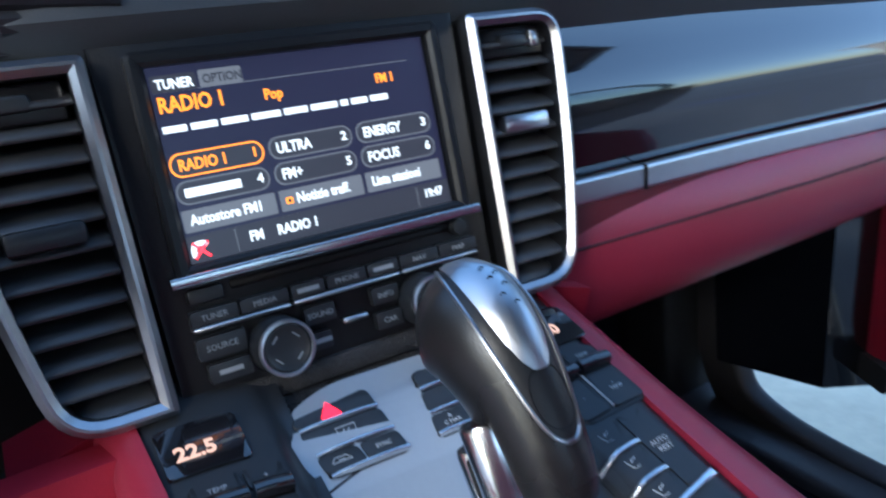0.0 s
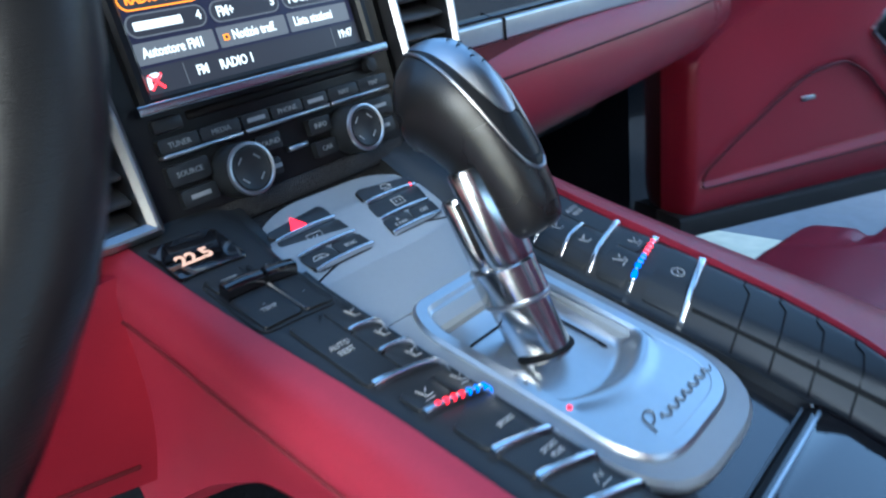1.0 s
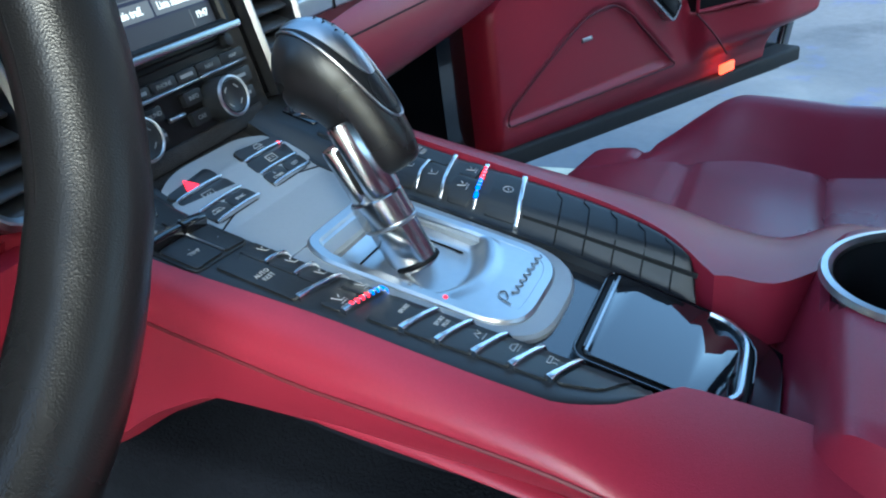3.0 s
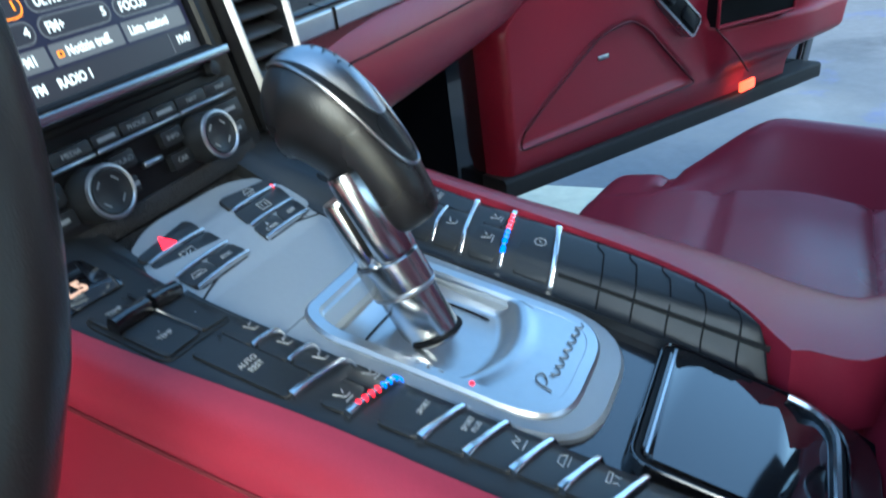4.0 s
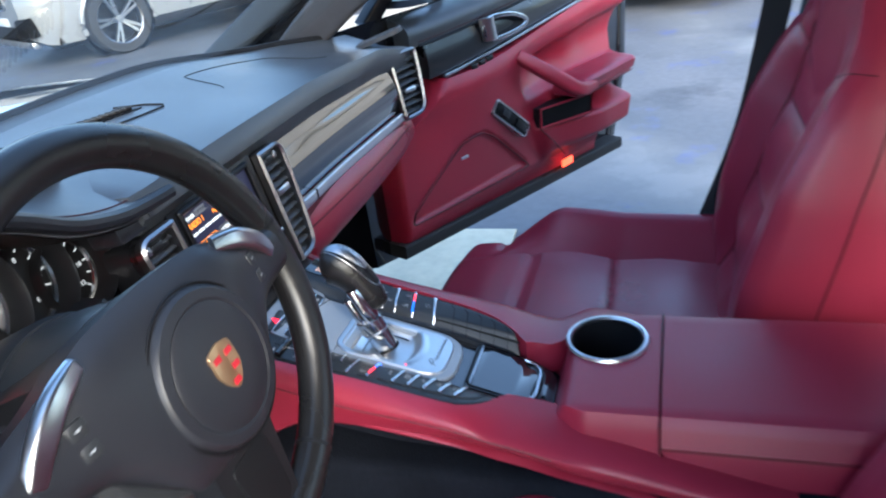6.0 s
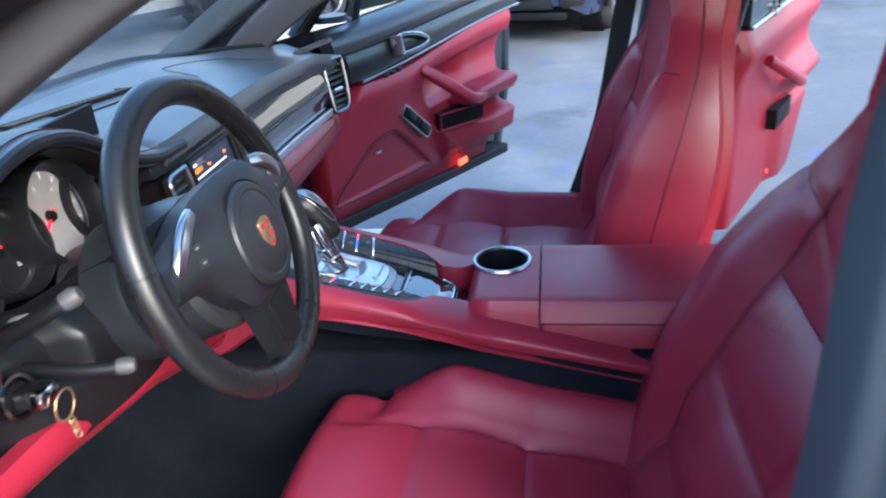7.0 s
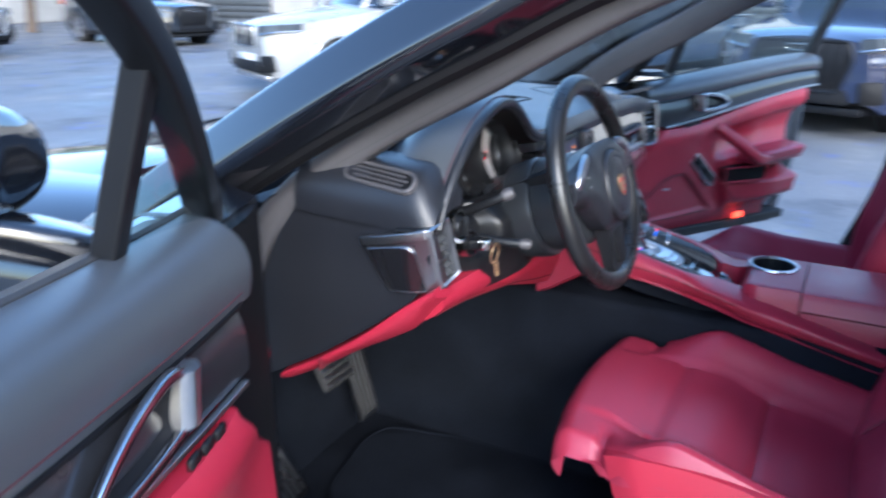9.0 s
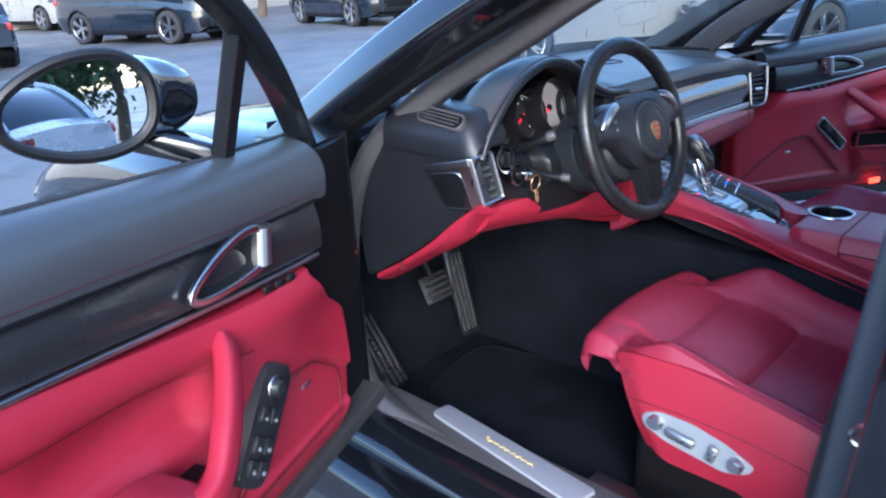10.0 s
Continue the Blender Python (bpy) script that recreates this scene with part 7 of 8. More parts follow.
    # outer skin and frame edge
    part("skin", solid(lambda u, v: P(-0.31 + 1.23 * u - 0.13 * (1 - v) * u, 0.520 - 0.075 * u + (0.585 + 0.075 * u) * v, -0.060), lambda u, v: P(-0.41 + 1.33 * u - 0.13 * (1 - v) * u, 0.520 - 0.075 * u + (0.585 + 0.075 * u) * v, -0.175 - 0.03 * math.sin(math.pi * v)), 12, 12), PAINT_BLACK, door, "black painted door skin")
    part("lower_seal", sweep([P(-0.26, 0.552, -0.03), P(0.30, 0.520, -0.03), P(0.77, 0.495, -0.03)], rounded([(-0.035, -0.018), (0.030, -0.018), (0.030, 0.018), (-0.035, 0.018)], 0.008)), RUBBER, door, "black lower door edge")
    part("end_face", sweep([P(0.79, 0.50, -0.095), P(0.87, 0.72, -0.095), P(0.90, 1.05, -0.10)], rounded([(-0.045, -0.02), (0.045, -0.02), (0.045, 0.02), (-0.045, 0.02)], 0.01), up=e), PAINT_BLACK, door, "black door edge")
    if mirrored:
        part("front_trim", solid(lambda u, v: P(-0.285 + 0.175 * u, 0.530 + 0.570 * v, -0.052 + 0.012 * math.sin(math.pi * u)), lambda u, v: P(-0.285 + 0.175 * u, 0.530 + 0.570 * v, -0.070), 8, 8), DARK, door, "matt black front edge of the door")
    # pull handle and armrest nose
    part("pull", sweep(smooth_path([P(0.222, 0.925, 0.020), P(0.245, 0.900, 0.045), P(0.31, 0.845, 0.085), P(0.375, 0.800, 0.108), P(0.46, 0.790, 0.100)], 8), rounded([(-0.017, -0.014), (0.017, -0.014), (0.017, 0.014), (-0.017, 0.014)], 0.011), up=n, scale=lambda t: 0.75 + 0.45 * math.sin(math.pi * min(1, 0.12 + 0.8 * t))), RED_TRIM, door, "red pull handle")
    part("armrest", solid(lambda u, v: P(0.375 + 0.300 * u, 0.822 + 0.004 * u - 0.012 * (1 - step(0, 0.2, u)) - 0.006 * bell(v, 1, 0.2), 0.012 + 0.105 * v - 0.010 * (1 - step(0, 0.15, u)) * v), lambda u, v: P(0.375 + 0.300 * u, 0.770 + 0.012 * u, 0.010 + 0.098 * v - 0.010 * (1 - step(0, 0.15, u)) * v), 20, 8), RED, door, "padded red armrest", sub=1)
    # dark pocket behind the switch
    pk = lambda u, v: P(0.292 + 0.170 * u + 0.004 * v, 0.702 + 0.004 * u + 0.054 * v, 0.026 + 0.058 * u)
    part("pocket", solid(pk, lambda u, v: Vector(pk(u, v)) - n * 0.05, 10, 6), DARK, door, "dark storage slot")
    part("pocket_lip", tube([Vector(pk(u, v)) + n * 0.002 for u, v in ((0, 0), (0.5, 0), (1, 0), (1, 1), (0.5, 1), (0, 1), (0, 0))], 0.004, 8), RED_TRIM, door)
    part("bin_seam", tube(smooth_path([P(0.290, 0.700, 0.026), P(0.33, 0.650, 0.044), P(0.37, 0.600, 0.050)], 6), 0.002, 6), RED_SEAM, door)
    part("bin_seam", tube(smooth_path([P(0.40, 0.772, 0.106), P(0.50, 0.776, 0.108), P(0.66, 0.780, 0.106)], 6), 0.002, 6), RED_SEAM, door)
    # speaker outline and its plain badge
    part("speaker_rim", tube([P(x, y, door_depth(x, y) + 0.007) for x, y in rounded([(max(x, -0.100), y) for x, y in SPEAKER_RIM] if mirrored else SPEAKER_RIM, [0.012, 0.015, 0.05, 0.03, 0.03, 0.05, 0.01], 5)], 0.0022, 6, True), RED_SEAM, door)
    part("speaker_badge", box(-0.014, 0.014, -0.002, 0.002, -0.004, 0.004, 0.001, 1, axes(P(0.0, 0.714, door_depth(0, 0.714) + 0.001), e, -n, Vector((0, 0, 1)))), SATIN, door, "small plain silver badge")
    # inner release handle in a silver bowl
    bowl = [(0.098, 0.998), (0.130, 0.988), (0.215, 0.986), (0.262, 0.996), (0.252, 1.016), (0.190, 1.044), (0.130, 1.054), (0.098, 1.040)] if mirrored else [(0.105, 1.004), (0.145, 0.990), (0.235, 0.994), (0.270, 1.010), (0.215, 1.036), (0.135, 1.046), (0.100, 1.034)]
    rimpts = smooth_path([P(x, y, 0.020) for x, y in bowl], 6, True)
    hd = part("release_bowl", sweep(rimpts, rounded([(-0.006, -0.005), (0.006, -0.005), (0.006, 0.005), (-0.006, 0.005)], 0.003), True, n), CHROME, door, "chrome-rimmed release bowl")
    mid = sum(rimpts, Vector()) / len(rimpts)
    part("bowl_inside", grid(lambda u, v: (lambda p: mid + (p - mid) * (1 - v) - n * 0.022 * math.sin(v * math.pi / 2))(rimpts[int(u * len(rimpts)) % len(rimpts)]), len(rimpts), 6, True), DARK, hd, "dark hollow behind the handle")
    part("release_lever", solid(lambda u, v: P(0.088 + (0.045 - 0.012 * mirrored) * u - 0.010 * v + 0.012 * (not mirrored), 0.992 + 0.056 * v, 0.022 + 0.012 * math.sin(math.pi * u)), lambda u, v: P(0.088 + (0.045 - 0.012 * mirrored) * u - 0.010 * v + 0.012 * (not mirrored), 0.992 + 0.056 * v, 0.010), 8, 6), SATIN, hd, "satin silver release lever")
    for k in range(3):
        part("memory_key", box(-0.011, 0.011, -0.003, 0.003, -0.006, 0.006, 0.001, 1, axes(P(0.045 + 0.03 * k, waist(0.06 + 0.03 * k) - 0.006, 0.022), e, n, Vector((0, 0, 1)))), PLASTIC, door, "small black memory key")
    # window frame, quarter divider and glass
    wz = lambda s: 1.098 + up + 0.050 * step(-0.2, 0.85, s)
    fr = smooth_path([P(-0.21, 1.08, -0.09), P(-0.05, 1.25, -0.03), P(0.10, 1.365, 0.015), P(0.28, 1.455, 0.045), P(0.52, 1.49, 0.055), P(0.78, 1.46, 0.045), P(0.93, 1.40, 0.025)], 6)
    part("window_frame", sweep(fr, rounded([(-0.018, -0.020), (0.018, -0.020), (0.018, 0.020), (-0.018, 0.020)], 0.007), up=n), PLASTIC, door, "black window frame")
    part("window_divider", sweep([P(0.045, 1.10, -0.088), P(0.052, 1.22, -0.045), P(0.060, 1.335, -0.002)], rounded([(-0.014, -0.014), (0.014, -0.014), (0.014, 0.014), (-0.014, 0.014)], 0.005), up=n), PLASTIC, door, "black quarter window bar")
    part("frame_post", sweep([P(0.90, 1.08, -0.09), P(0.925, 1.25, -0.035), P(0.93, 1.40, 0.025)], rounded([(-0.020, -0.02), (0.020, -0.02), (0.020, 0.02), (-0.020, 0.02)], 0.007), up=n), PLASTIC, door, "black rear frame post")
    part("belt_moulding", tube([P(-0.2 + 1.08 * i / 20, wz(-0.2 + 1.08 * i / 20) - 0.004, -0.082) for i in range(21)], 0.008, 8), RUBBER, door, "black window belt seal")
    # warning lamp
    wl_ = part("warning_lamp", box(-0.026, 0.026, -0.004, 0.004, -0.011, 0.011, 0.003, 2, axes(P(0.432, 0.550, 0.012), e, n, Vector((0, 0, 1)))), LAMP_RED, door, "lit red warning lamp")
    if not mirrored:
        part("tweeter", lathe([(0, 0.014), (0.045, 0.010), (0.062, -0.004)], 28, axes(P(-0.095, 1.128, -0.045), e, Vector((0, 0, 1)).cross(e), Vector((0, 0, 1)))), PLASTIC, door, "round black tweeter")
    return door, P, e, n


# passenger's door
pd, PP, pe, pn = make_door("passenger_door", "open passenger door, red leather card with black shoulder", (1.018, -0.013, 0), (0.893, -0.449, 0), (-0.449, -0.893, 0), 0.0, 0.0, False)
pg = part("door_glass", solid(lambda u, v: PP(0.05 + 0.86 * u, 1.08 + (0.25 + 0.13 * math.sin(math.pi * (0.1 + 0.75 * u))) * v, -0.090 + 0.12 * v), lambda u, v: PP(0.05 + 0.86 * u, 1.08 + (0.25 + 0.13 * math.sin(math.pi * (0.1 + 0.75 * u))) * v, -0.094 + 0.12 * v), 10, 8), GLASS, pd, "clear door glass", smooth=False)
pg.visible_shadow = False
sm = axes(PP(0.172, 0.768, 0.012 + door_depth(0.172, 0.768)), (pe * 0.76 + Vector((0, 0, -0.65))).normalized(), (pe * 0.65 + Vector((0, 0, 0.76))).normalized(), pn)
swp = part("switch_plate", prism(rrect(-0.085, 0.085, -0.022, 0.022, 0.008), -0.02, 0.003, sm, 0.002), SATIN, pd, "silver-edged window switch plate")
part("switch_bed", prism(rrect(-0.079, 0.079, -0.017, 0.017, 0.006), 0.0, 0.0042, sm, 0.001), DARK, swp)
part("switch", box(-0.055, -0.020, -0.011, 0.011, 0.004, 0.012, 0.003, 2, sm), BUTTON, swp)
part("switch", box(0.018, 0.070, -0.013, 0.013, 0.004, 0.008, 0.003, 2, sm), PLASTIC, swp)

# driver's door
dd, DP, de, dn = make_door("driver_door", "open driver's door, red leather card with black shoulder", (-1.065, 0.058, 0), (-0.937, -0.348, 0), (0.348, -0.937, 0), 0.085, 0.022, True)
dg = part("door_glass", solid(lambda u, v: DP(-0.17 + 0.22 * u, 1.08 + (0.03 + 0.22 * u) * v, -0.088 + 0.07 * v), lambda u, v: DP(-0.17 + 0.22 * u, 1.08 + (0.03 + 0.22 * u) * v, -0.092 + 0.07 * v), 8, 6), GLASS, dd, "clear quarter glass", smooth=False)
dg.visible_shadow = False
ax_y = (Vector((0, 0, 1)) * 0.80 - de * 0.60).normalized()
ax_x = ax_y.cross(dn).normalized()
dm_ = axes(DP(0.165, 0.742, 0.020 + door_depth(0.165, 0.742)), ax_x, ax_y, dn)
dsp = part("switch_plate", prism(rrect(-0.038, 0.038, -0.098, 0.098, 0.022), -0.03, 0.004, dm_, 0.003), BUTTON, dd, "black four-window switch plate")
for yy in (-0.066, -0.030):
    for xx in (-0.0135, 0.0135):
        part("switch", box(xx - 0.012, xx + 0.012, yy - 0.015, yy + 0.013, 0.0, 0.012, 0.004, 2, dm_), BUTTON, dsp)
        part("switch_mark", box(xx - 0.004, xx + 0.004, yy - 0.009, yy - 0.004, 0.0115, 0.0124, m=dm_), WHITE_MARK, dsp, smooth=False)
for xx in (-0.0135, 0.0135):
    part("switch", box(xx - 0.012, xx + 0.012, 0.004, 0.028, 0.0, 0.011, 0.004, 2, dm_), BUTTON, dsp)
    part("switch_mark", box(xx - 0.004, xx + 0.004, 0.008, 0.012, 0.0105, 0.0114, m=dm_), WHITE_MARK, dsp, smooth=False)
part("mirror_knob", lathe([(0, 0.016), (0.010, 0.016), (0.014, 0.012), (0.0175, 0.004), (0.019, 0.0)], 28, dm_ @ pose(0, 0.060, 0)), BUTTON, dsp)
part("mirror_knob_ring", lathe([(0.0175, 0.003), (0.0190, 0.006), (0.0205, 0.003)], 28, dm_ @ pose(0, 0.060, 0)), SATIN, dsp)

# door mirror, hung on the driver's door
mir = empty("door_mirror", pose(-1.30, 0.24, 1.2), label="black oval door mirror showing trees and a white car", category="door mirror")
mn = Vector((-0.20, -0.975, 0.06)).normalized()
mx = Vector((0, 0, 1)).cross(mn).normalized() * 1
my = mn.cross(mx).normalized()
MM = axes((-1.372, 0.200, 1.252), mx, my, mn)
oval = [(0.105 * math.copysign(abs(math.cos(a)) ** 0.8, math.cos(a)), 0.070 * math.copysign(abs(math.sin(a)) ** 0.85, math.sin(a)) * (1 + 0.10 * math.cos(a))) for a in [2 * math.pi * i / 48 for i in range(48)]]
oval = [(x, y * (0.80 + 0.20 * step(-0.11, 0.02, x * (1 if mx.x > 0 else -1))) + 0.006 * x * (1 if mx.x > 0 else -1) / 0.112) for x, y in oval]
part("mirror_glass", prism(inset(oval, 0.004), -0.004, 0.0, MM), MIRROR, mir, "mirror glass", smooth=False)


INB = 1 if mx.x > 0 else -1


def housing(u, v):
    x, y = oval[int(round(u * 48)) % 48]
    k = 1.10 * math.cos(v * math.pi / 2) ** 0.5
    near = 0.5 + 0.5 * INB * x / 0.112
    return MM @ Vector((x * k + INB * 0.105 * near * step(0.0, 0.45, v) * (0.4 + 0.6 * k), y * k * (1 - 0.12 * near * v) - 0.012 * near * step(0.0, 0.5, v), 0.012 - 0.14 * math.sin(v * math.pi / 2)))


part("housing", grid(housing, 48, 14, True), PAINT_BLACK, mir, "black painted housing")
part("housing_rim", sweep([MM @ Vector((x * 1.05, y * 1.06, 0.006)) for x, y in oval], circle(0.009, 8), True, mn), PLASTIC, mir)
part("foot", sweep(smooth_path([MM @ Vector((0.06 * (1 if mx.x > 0 else -1), -0.05, -0.07)), Vector((-1.20, 0.165, 1.155)), Vector((-1.14, 0.135, 1.12))], 6), rounded([(-0.03, -0.022), (0.03, -0.022), (0.03, 0.022), (-0.03, 0.022)], 0.014)), PAINT_BLACK, mir, "black mirror foot")

# rear door on the passenger's side, standing open behind the seat
rd = empty("rear_door", pose(1.25, -1.2, 0.5), label="open rear door with a red leather card", category="car door")
rO, re_ = Vector((0.98, -1.07, 0)), Vector((0.90, -0.44, 0)).normalized()
rn = Vector((-0.44, -0.90, 0)).normalized()


def RP(s, z, d=0.0):
    return rO + re_ * s + rn * d + Vector((0, 0, z))


def rear_card(u, v):
    z = 0.50 + 0.55 * v
    s0, s1 = -0.12, lerp([(0.5, 0.55), (0.75, 0.78), (1.05, 0.86)], z)
    s = s0 + (s1 - s0) * u
    edge = min(1, min(u, 1 - u) / 0.03)
    d = 0.055 * step(0.30, 0.5, s) * bell(z, 0.80, 0.05) + 0.03 * bell(z, 0.99, 0.05) + 0.03 * step(0.30, 0.4, s) * step(0.74, 0.70, z) - 0.03 * (1 - edge) ** 2
    return RP(s, z, d)


part("door_card", solid(rear_card, lambda u, v: Vector(rear_card(u, v)) - rn * 0.05, 60, 40), RED_TRIM, rd, "red leather rear door card")
part("bright_strip", tube([RP(-0.1 + 0.95 * i / 20, 1.055 + 0.01 * i / 20, 0.014) for i in range(21)], 0.006, 8), SATIN, rd)
part("trim_band", solid(lambda u, v: RP(-0.1 + 0.95 * u, 1.062 + 0.05 * v, 0.01), lambda u, v: RP(-0.1 + 0.95 * u, 1.062 + 0.05 * v, -0.03), 10, 4), CARBON, rd)
part("shoulder", solid(lambda u, v: RP(-0.1 + 0.95 * u, 1.115 + 0.05 * v, 0.012 - 0.05 * v * v), lambda u, v: RP(-0.1 + 0.95 * u, 1.115 + 0.05 * v, -0.09), 10, 6), BLACK_LEATHER, rd)
part("skin", solid(lambda u, v: RP(-0.14 + 1.0 * u - 0.2 * (1 - v) * u, 0.46 + 0.66 * v, -0.055), lambda u, v: RP(-0.14 + 1.0 * u - 0.2 * (1 - v) * u, 0.46 + 0.66 * v, -0.17), 8, 8), PAINT_BLACK, rd)
part("pull", sweep(smooth_path([RP(0.12, 0.93, 0.02), RP(0.2, 0.88, 0.06), RP(0.32, 0.83, 0.075), RP(0.42, 0.815, 0.06)], 6), circle(0.016, 10), up=rn), RED_TRIM, rd)
part("pocket", solid(lambda u, v: RP(0.26 + 0.20 * u, 0.69 + 0.06 * v, 0.032), lambda u, v: RP(0.26 + 0.20 * u, 0.69 + 0.06 * v, -0.02), 6, 4), DARK, rd)
part("release_bowl", lathe([(0.022, -0.01), (0.026, 0.006), (0.030, 0.004), (0.032, -0.004)], 24, axes(RP(0.16, 1.075, 0.016), re_, Vector((0, 0, 1)), rn)), CHROME, rd)
part("warning_lamp", box(-0.022, 0.022, -0.004, 0.004, -0.009, 0.009, 0.003, 2, axes(RP(0.35, 0.53, 0.004), re_, rn, Vector((0, 0, 1)))), LAMP_RED, rd, "lit red warning lamp")
part("window_frame", sweep(smooth_path([RP(-0.12, 1.15, -0.08), RP(-0.10, 1.40, -0.16), RP(0.35, 1.42, -0.18), RP(0.78, 1.28, -0.13), RP(0.86, 1.15, -0.08)], 6), rounded([(-0.016, -0.018), (0.016, -0.018), (0.016, 0.018), (-0.016, 0.018)], 0.006), up=rn), PLASTIC, rd)
rg = part("door_glass", solid(lambda u, v: RP(-0.08 + 0.86 * u, 1.14 + (0.26 - 0.16 * u * u) * v, -0.08 - 0.08 * v), lambda u, v: RP(-0.08 + 0.86 * u, 1.14 + (0.26 - 0.16 * u * u) * v, -0.084 - 0.08 * v), 8, 6), GLASS, rd, smooth=False)
rg.visible_shadow = False


# ---- other cars ----
def parked_car(label, m, paint, kind="suv", front="bars", nose=0.78, lights=True, seed=1, rim_mat=None):
    """A parked car; x points ahead, origin on the ground below its middle."""
    L, HW, BELT, TOP = (4.70, 0.94, 1.14, 1.70) if kind == "suv" else (4.75, 0.92, 0.93, 1.43)
    car = empty("parked_car", m, label=label, category="car", group="parked cars")
    belt_z = [(0.0, nose), (0.05, nose + 0.06), (0.26, BELT - 0.04), (0.34, BELT), (0.92, BELT + 0.04), (1.0, BELT - 0.08)]
    plan = [(0.0, 0.66), (0.03, 0.82), (0.12, 0.94), (0.3, 1.0), (0.8, 1.0), (0.95, 0.93), (1.0, 0.84)]
    low = [(0.0, 0.36), (0.05, 0.24), (0.9, 0.24), (1.0, 0.42)]

    def section(u, v):
        x = L * (0.5 - u)
        w = HW * lerp(plan, u)
        zt, zb = lerp(belt_z, u), lerp(low, u)
        a = v
        # v runs from the sill up the flank and over to the middle
        if v < 0.62:
            t = v / 0.62
            z = zb + (zt - 0.07 - zb) * t
            y = w * (0.955 + 0.045 * math.sin(math.pi * min(1, t * 1.15)) + 0.012 * bell(t, 0.72, 0.06))
        else:
            t = (v - 0.62) / 0.38
            z = zt - 0.07 * (1 - math.sin(t * math.pi / 2)) + 0.025 * t
            y = w * (1 - t) * (1 - 0.04 * t) * 0.957 if t > 0 else w
            y = w * 0.957 * math.cos(t * math.pi / 2)
        return x, y, z

    bm = bmesh.new()
    nu, nv = 54, 26
    for sgn in (1, -1):
        vs = [[bm.verts.new((lambda p: (p[0], sgn * p[1], p[2]))(section(i / (nu - 1), j / (nv - 1)))) for j in range(nv)] for i in range(nu)]
        for i in range(nu - 1):
            for j in range(nv - 1):
                q = (vs[i][j], vs[i + 1][j], vs[i + 1][j + 1], vs[i][j + 1])
                c = sum((k.co for k in q), Vector()) / 4
                if any(math.hypot(c.x - ax, c.z - 0.37) < 0.41 for ax in (1.42, -1.42)) and j < nv * 0.6 and abs(c.y) > HW * 0.7:
                    continue
                bm.faces.new(q)
        for row in (vs[0], vs[-1]):
            pass
    for i in (0, nu - 1):
        ring_ = [Vector(section(i / (nu - 1), j / (nv - 1))) for j in range(nv)]
        pts = [bm.verts.new(p) for p in ring_] + [bm.verts.new((p.x, -p.y, p.z)) for p in ring_[::-1][1:]]
        bm.faces.new(pts)
    bmesh.ops.remove_doubles(bm, verts=bm.verts[:], dist=1e-4)
    bmesh.ops.recalc_face_normals(bm, faces=bm.faces[:])
    bm.transform(m)
    body = part("body", bm, paint, car, "painted body")
    # cabin: glass house with pillars and roof
    base = [(0.285, 0.0), (0.45, 1.0), (0.80, 0.98), (0.955, 0.06)]

    def house(u, v, shrink=1.0, lift=0.0):
        x0, x1 = L * (0.5 - 0.30), L * (0.5 - 0.965)
        t0, t1 = L * (0.5 - 0.455), L * (0.5 - (0.86 if kind == "suv" else 0.80))
        xb = x0 + (x1 - x0) * u
        xt = t0 + (t1 - t0) * u
        s = math.sin(v * math.pi / 2) ** 0.9
        k = min(1.0, v / 0.72)
        z = BELT - 0.02 + (TOP - BELT + 0.02) * math.sin(k * math.pi / 2) ** 0.85 - 0.03 * (1 - math.sin(math.pi * (0.1 + 0.8 * u)))
        x = xb + (xt - xb) * k
        yb, yt = HW * 0.93, HW * 0.70
        y = (yb + (yt - yb) * k ** 1.2) if v < 0.72 else yt * math.cos((v - 0.72) / 0.28 * math.pi / 2)
        edge = 1 - 0.25 * (1 - min(1, min(u, 1 - u) / 0.06)) ** 2
        return x, y * edge * shrink, z + lift + (0.03 * ((v - 0.72) / 0.28) if v > 0.72 else 0)

    for nm, v0, v1, mat_, sh in (("side_glass", 0.0, 0.66, DARK_GLASS, 0.995), ("roof", 0.64, 1.0, paint, 1.0)):
        b = bmesh.new()
        for sgn in (1, -1):
            vs = [[b.verts.new((lambda p: (p[0], sgn * p[1], p[2]))(house(i / 25, v0 + (v1 - v0) * j / 9, sh))) for j in range(10)] for i in range(26)]
            for i in range(25):
                for j in range(9):
                    b.faces.new((vs[i][j], vs[i + 1][j], vs[i + 1][j + 1], vs[i][j + 1]))
            if nm == "side_glass":
                pass
        if nm == "side_glass":
            for i in (0, 25):
                e1 = [Vector(house(i / 25, v0 + (v1 - v0) * j / 9, sh)) for j in range(10)]
                for j in range(9):
                    p, q = e1[j], e1[j + 1]
                    b.faces.new([b.verts.new(c) for c in (p, q, (q.x, -q.y, q.z), (p.x, -p.y, p.z))])
        bmesh.ops.remove_doubles(b, verts=b.verts[:], dist=1e-4)
        bmesh.ops.recalc_face_normals(b, faces=b.faces[:])
        b.transform(m)
        part(nm, b, mat_, car, "dark glass" if nm == "side_glass" else "painted roof")
    for sgn in (1, -1):
        for u in (0.0, 0.40, 0.66, 1.0):
            part("pillar", tube([(lambda p: m @ Vector((p[0], sgn * p[1] * 1.005, p[2])))(house(u, 0.66 * j / 6)) for j in range(7)], 0.030 if 0 < u < 1 else 0.042, 6), paint if u in (0.0, 1.0) else DARK, car)
        part("window_line", tube([(lambda p: m @ Vector((p[0], sgn * p[1] * 1.01, p[2])))(house(i / 16, 0.02)) for i in range(17)], 0.012, 6), SATIN, car)
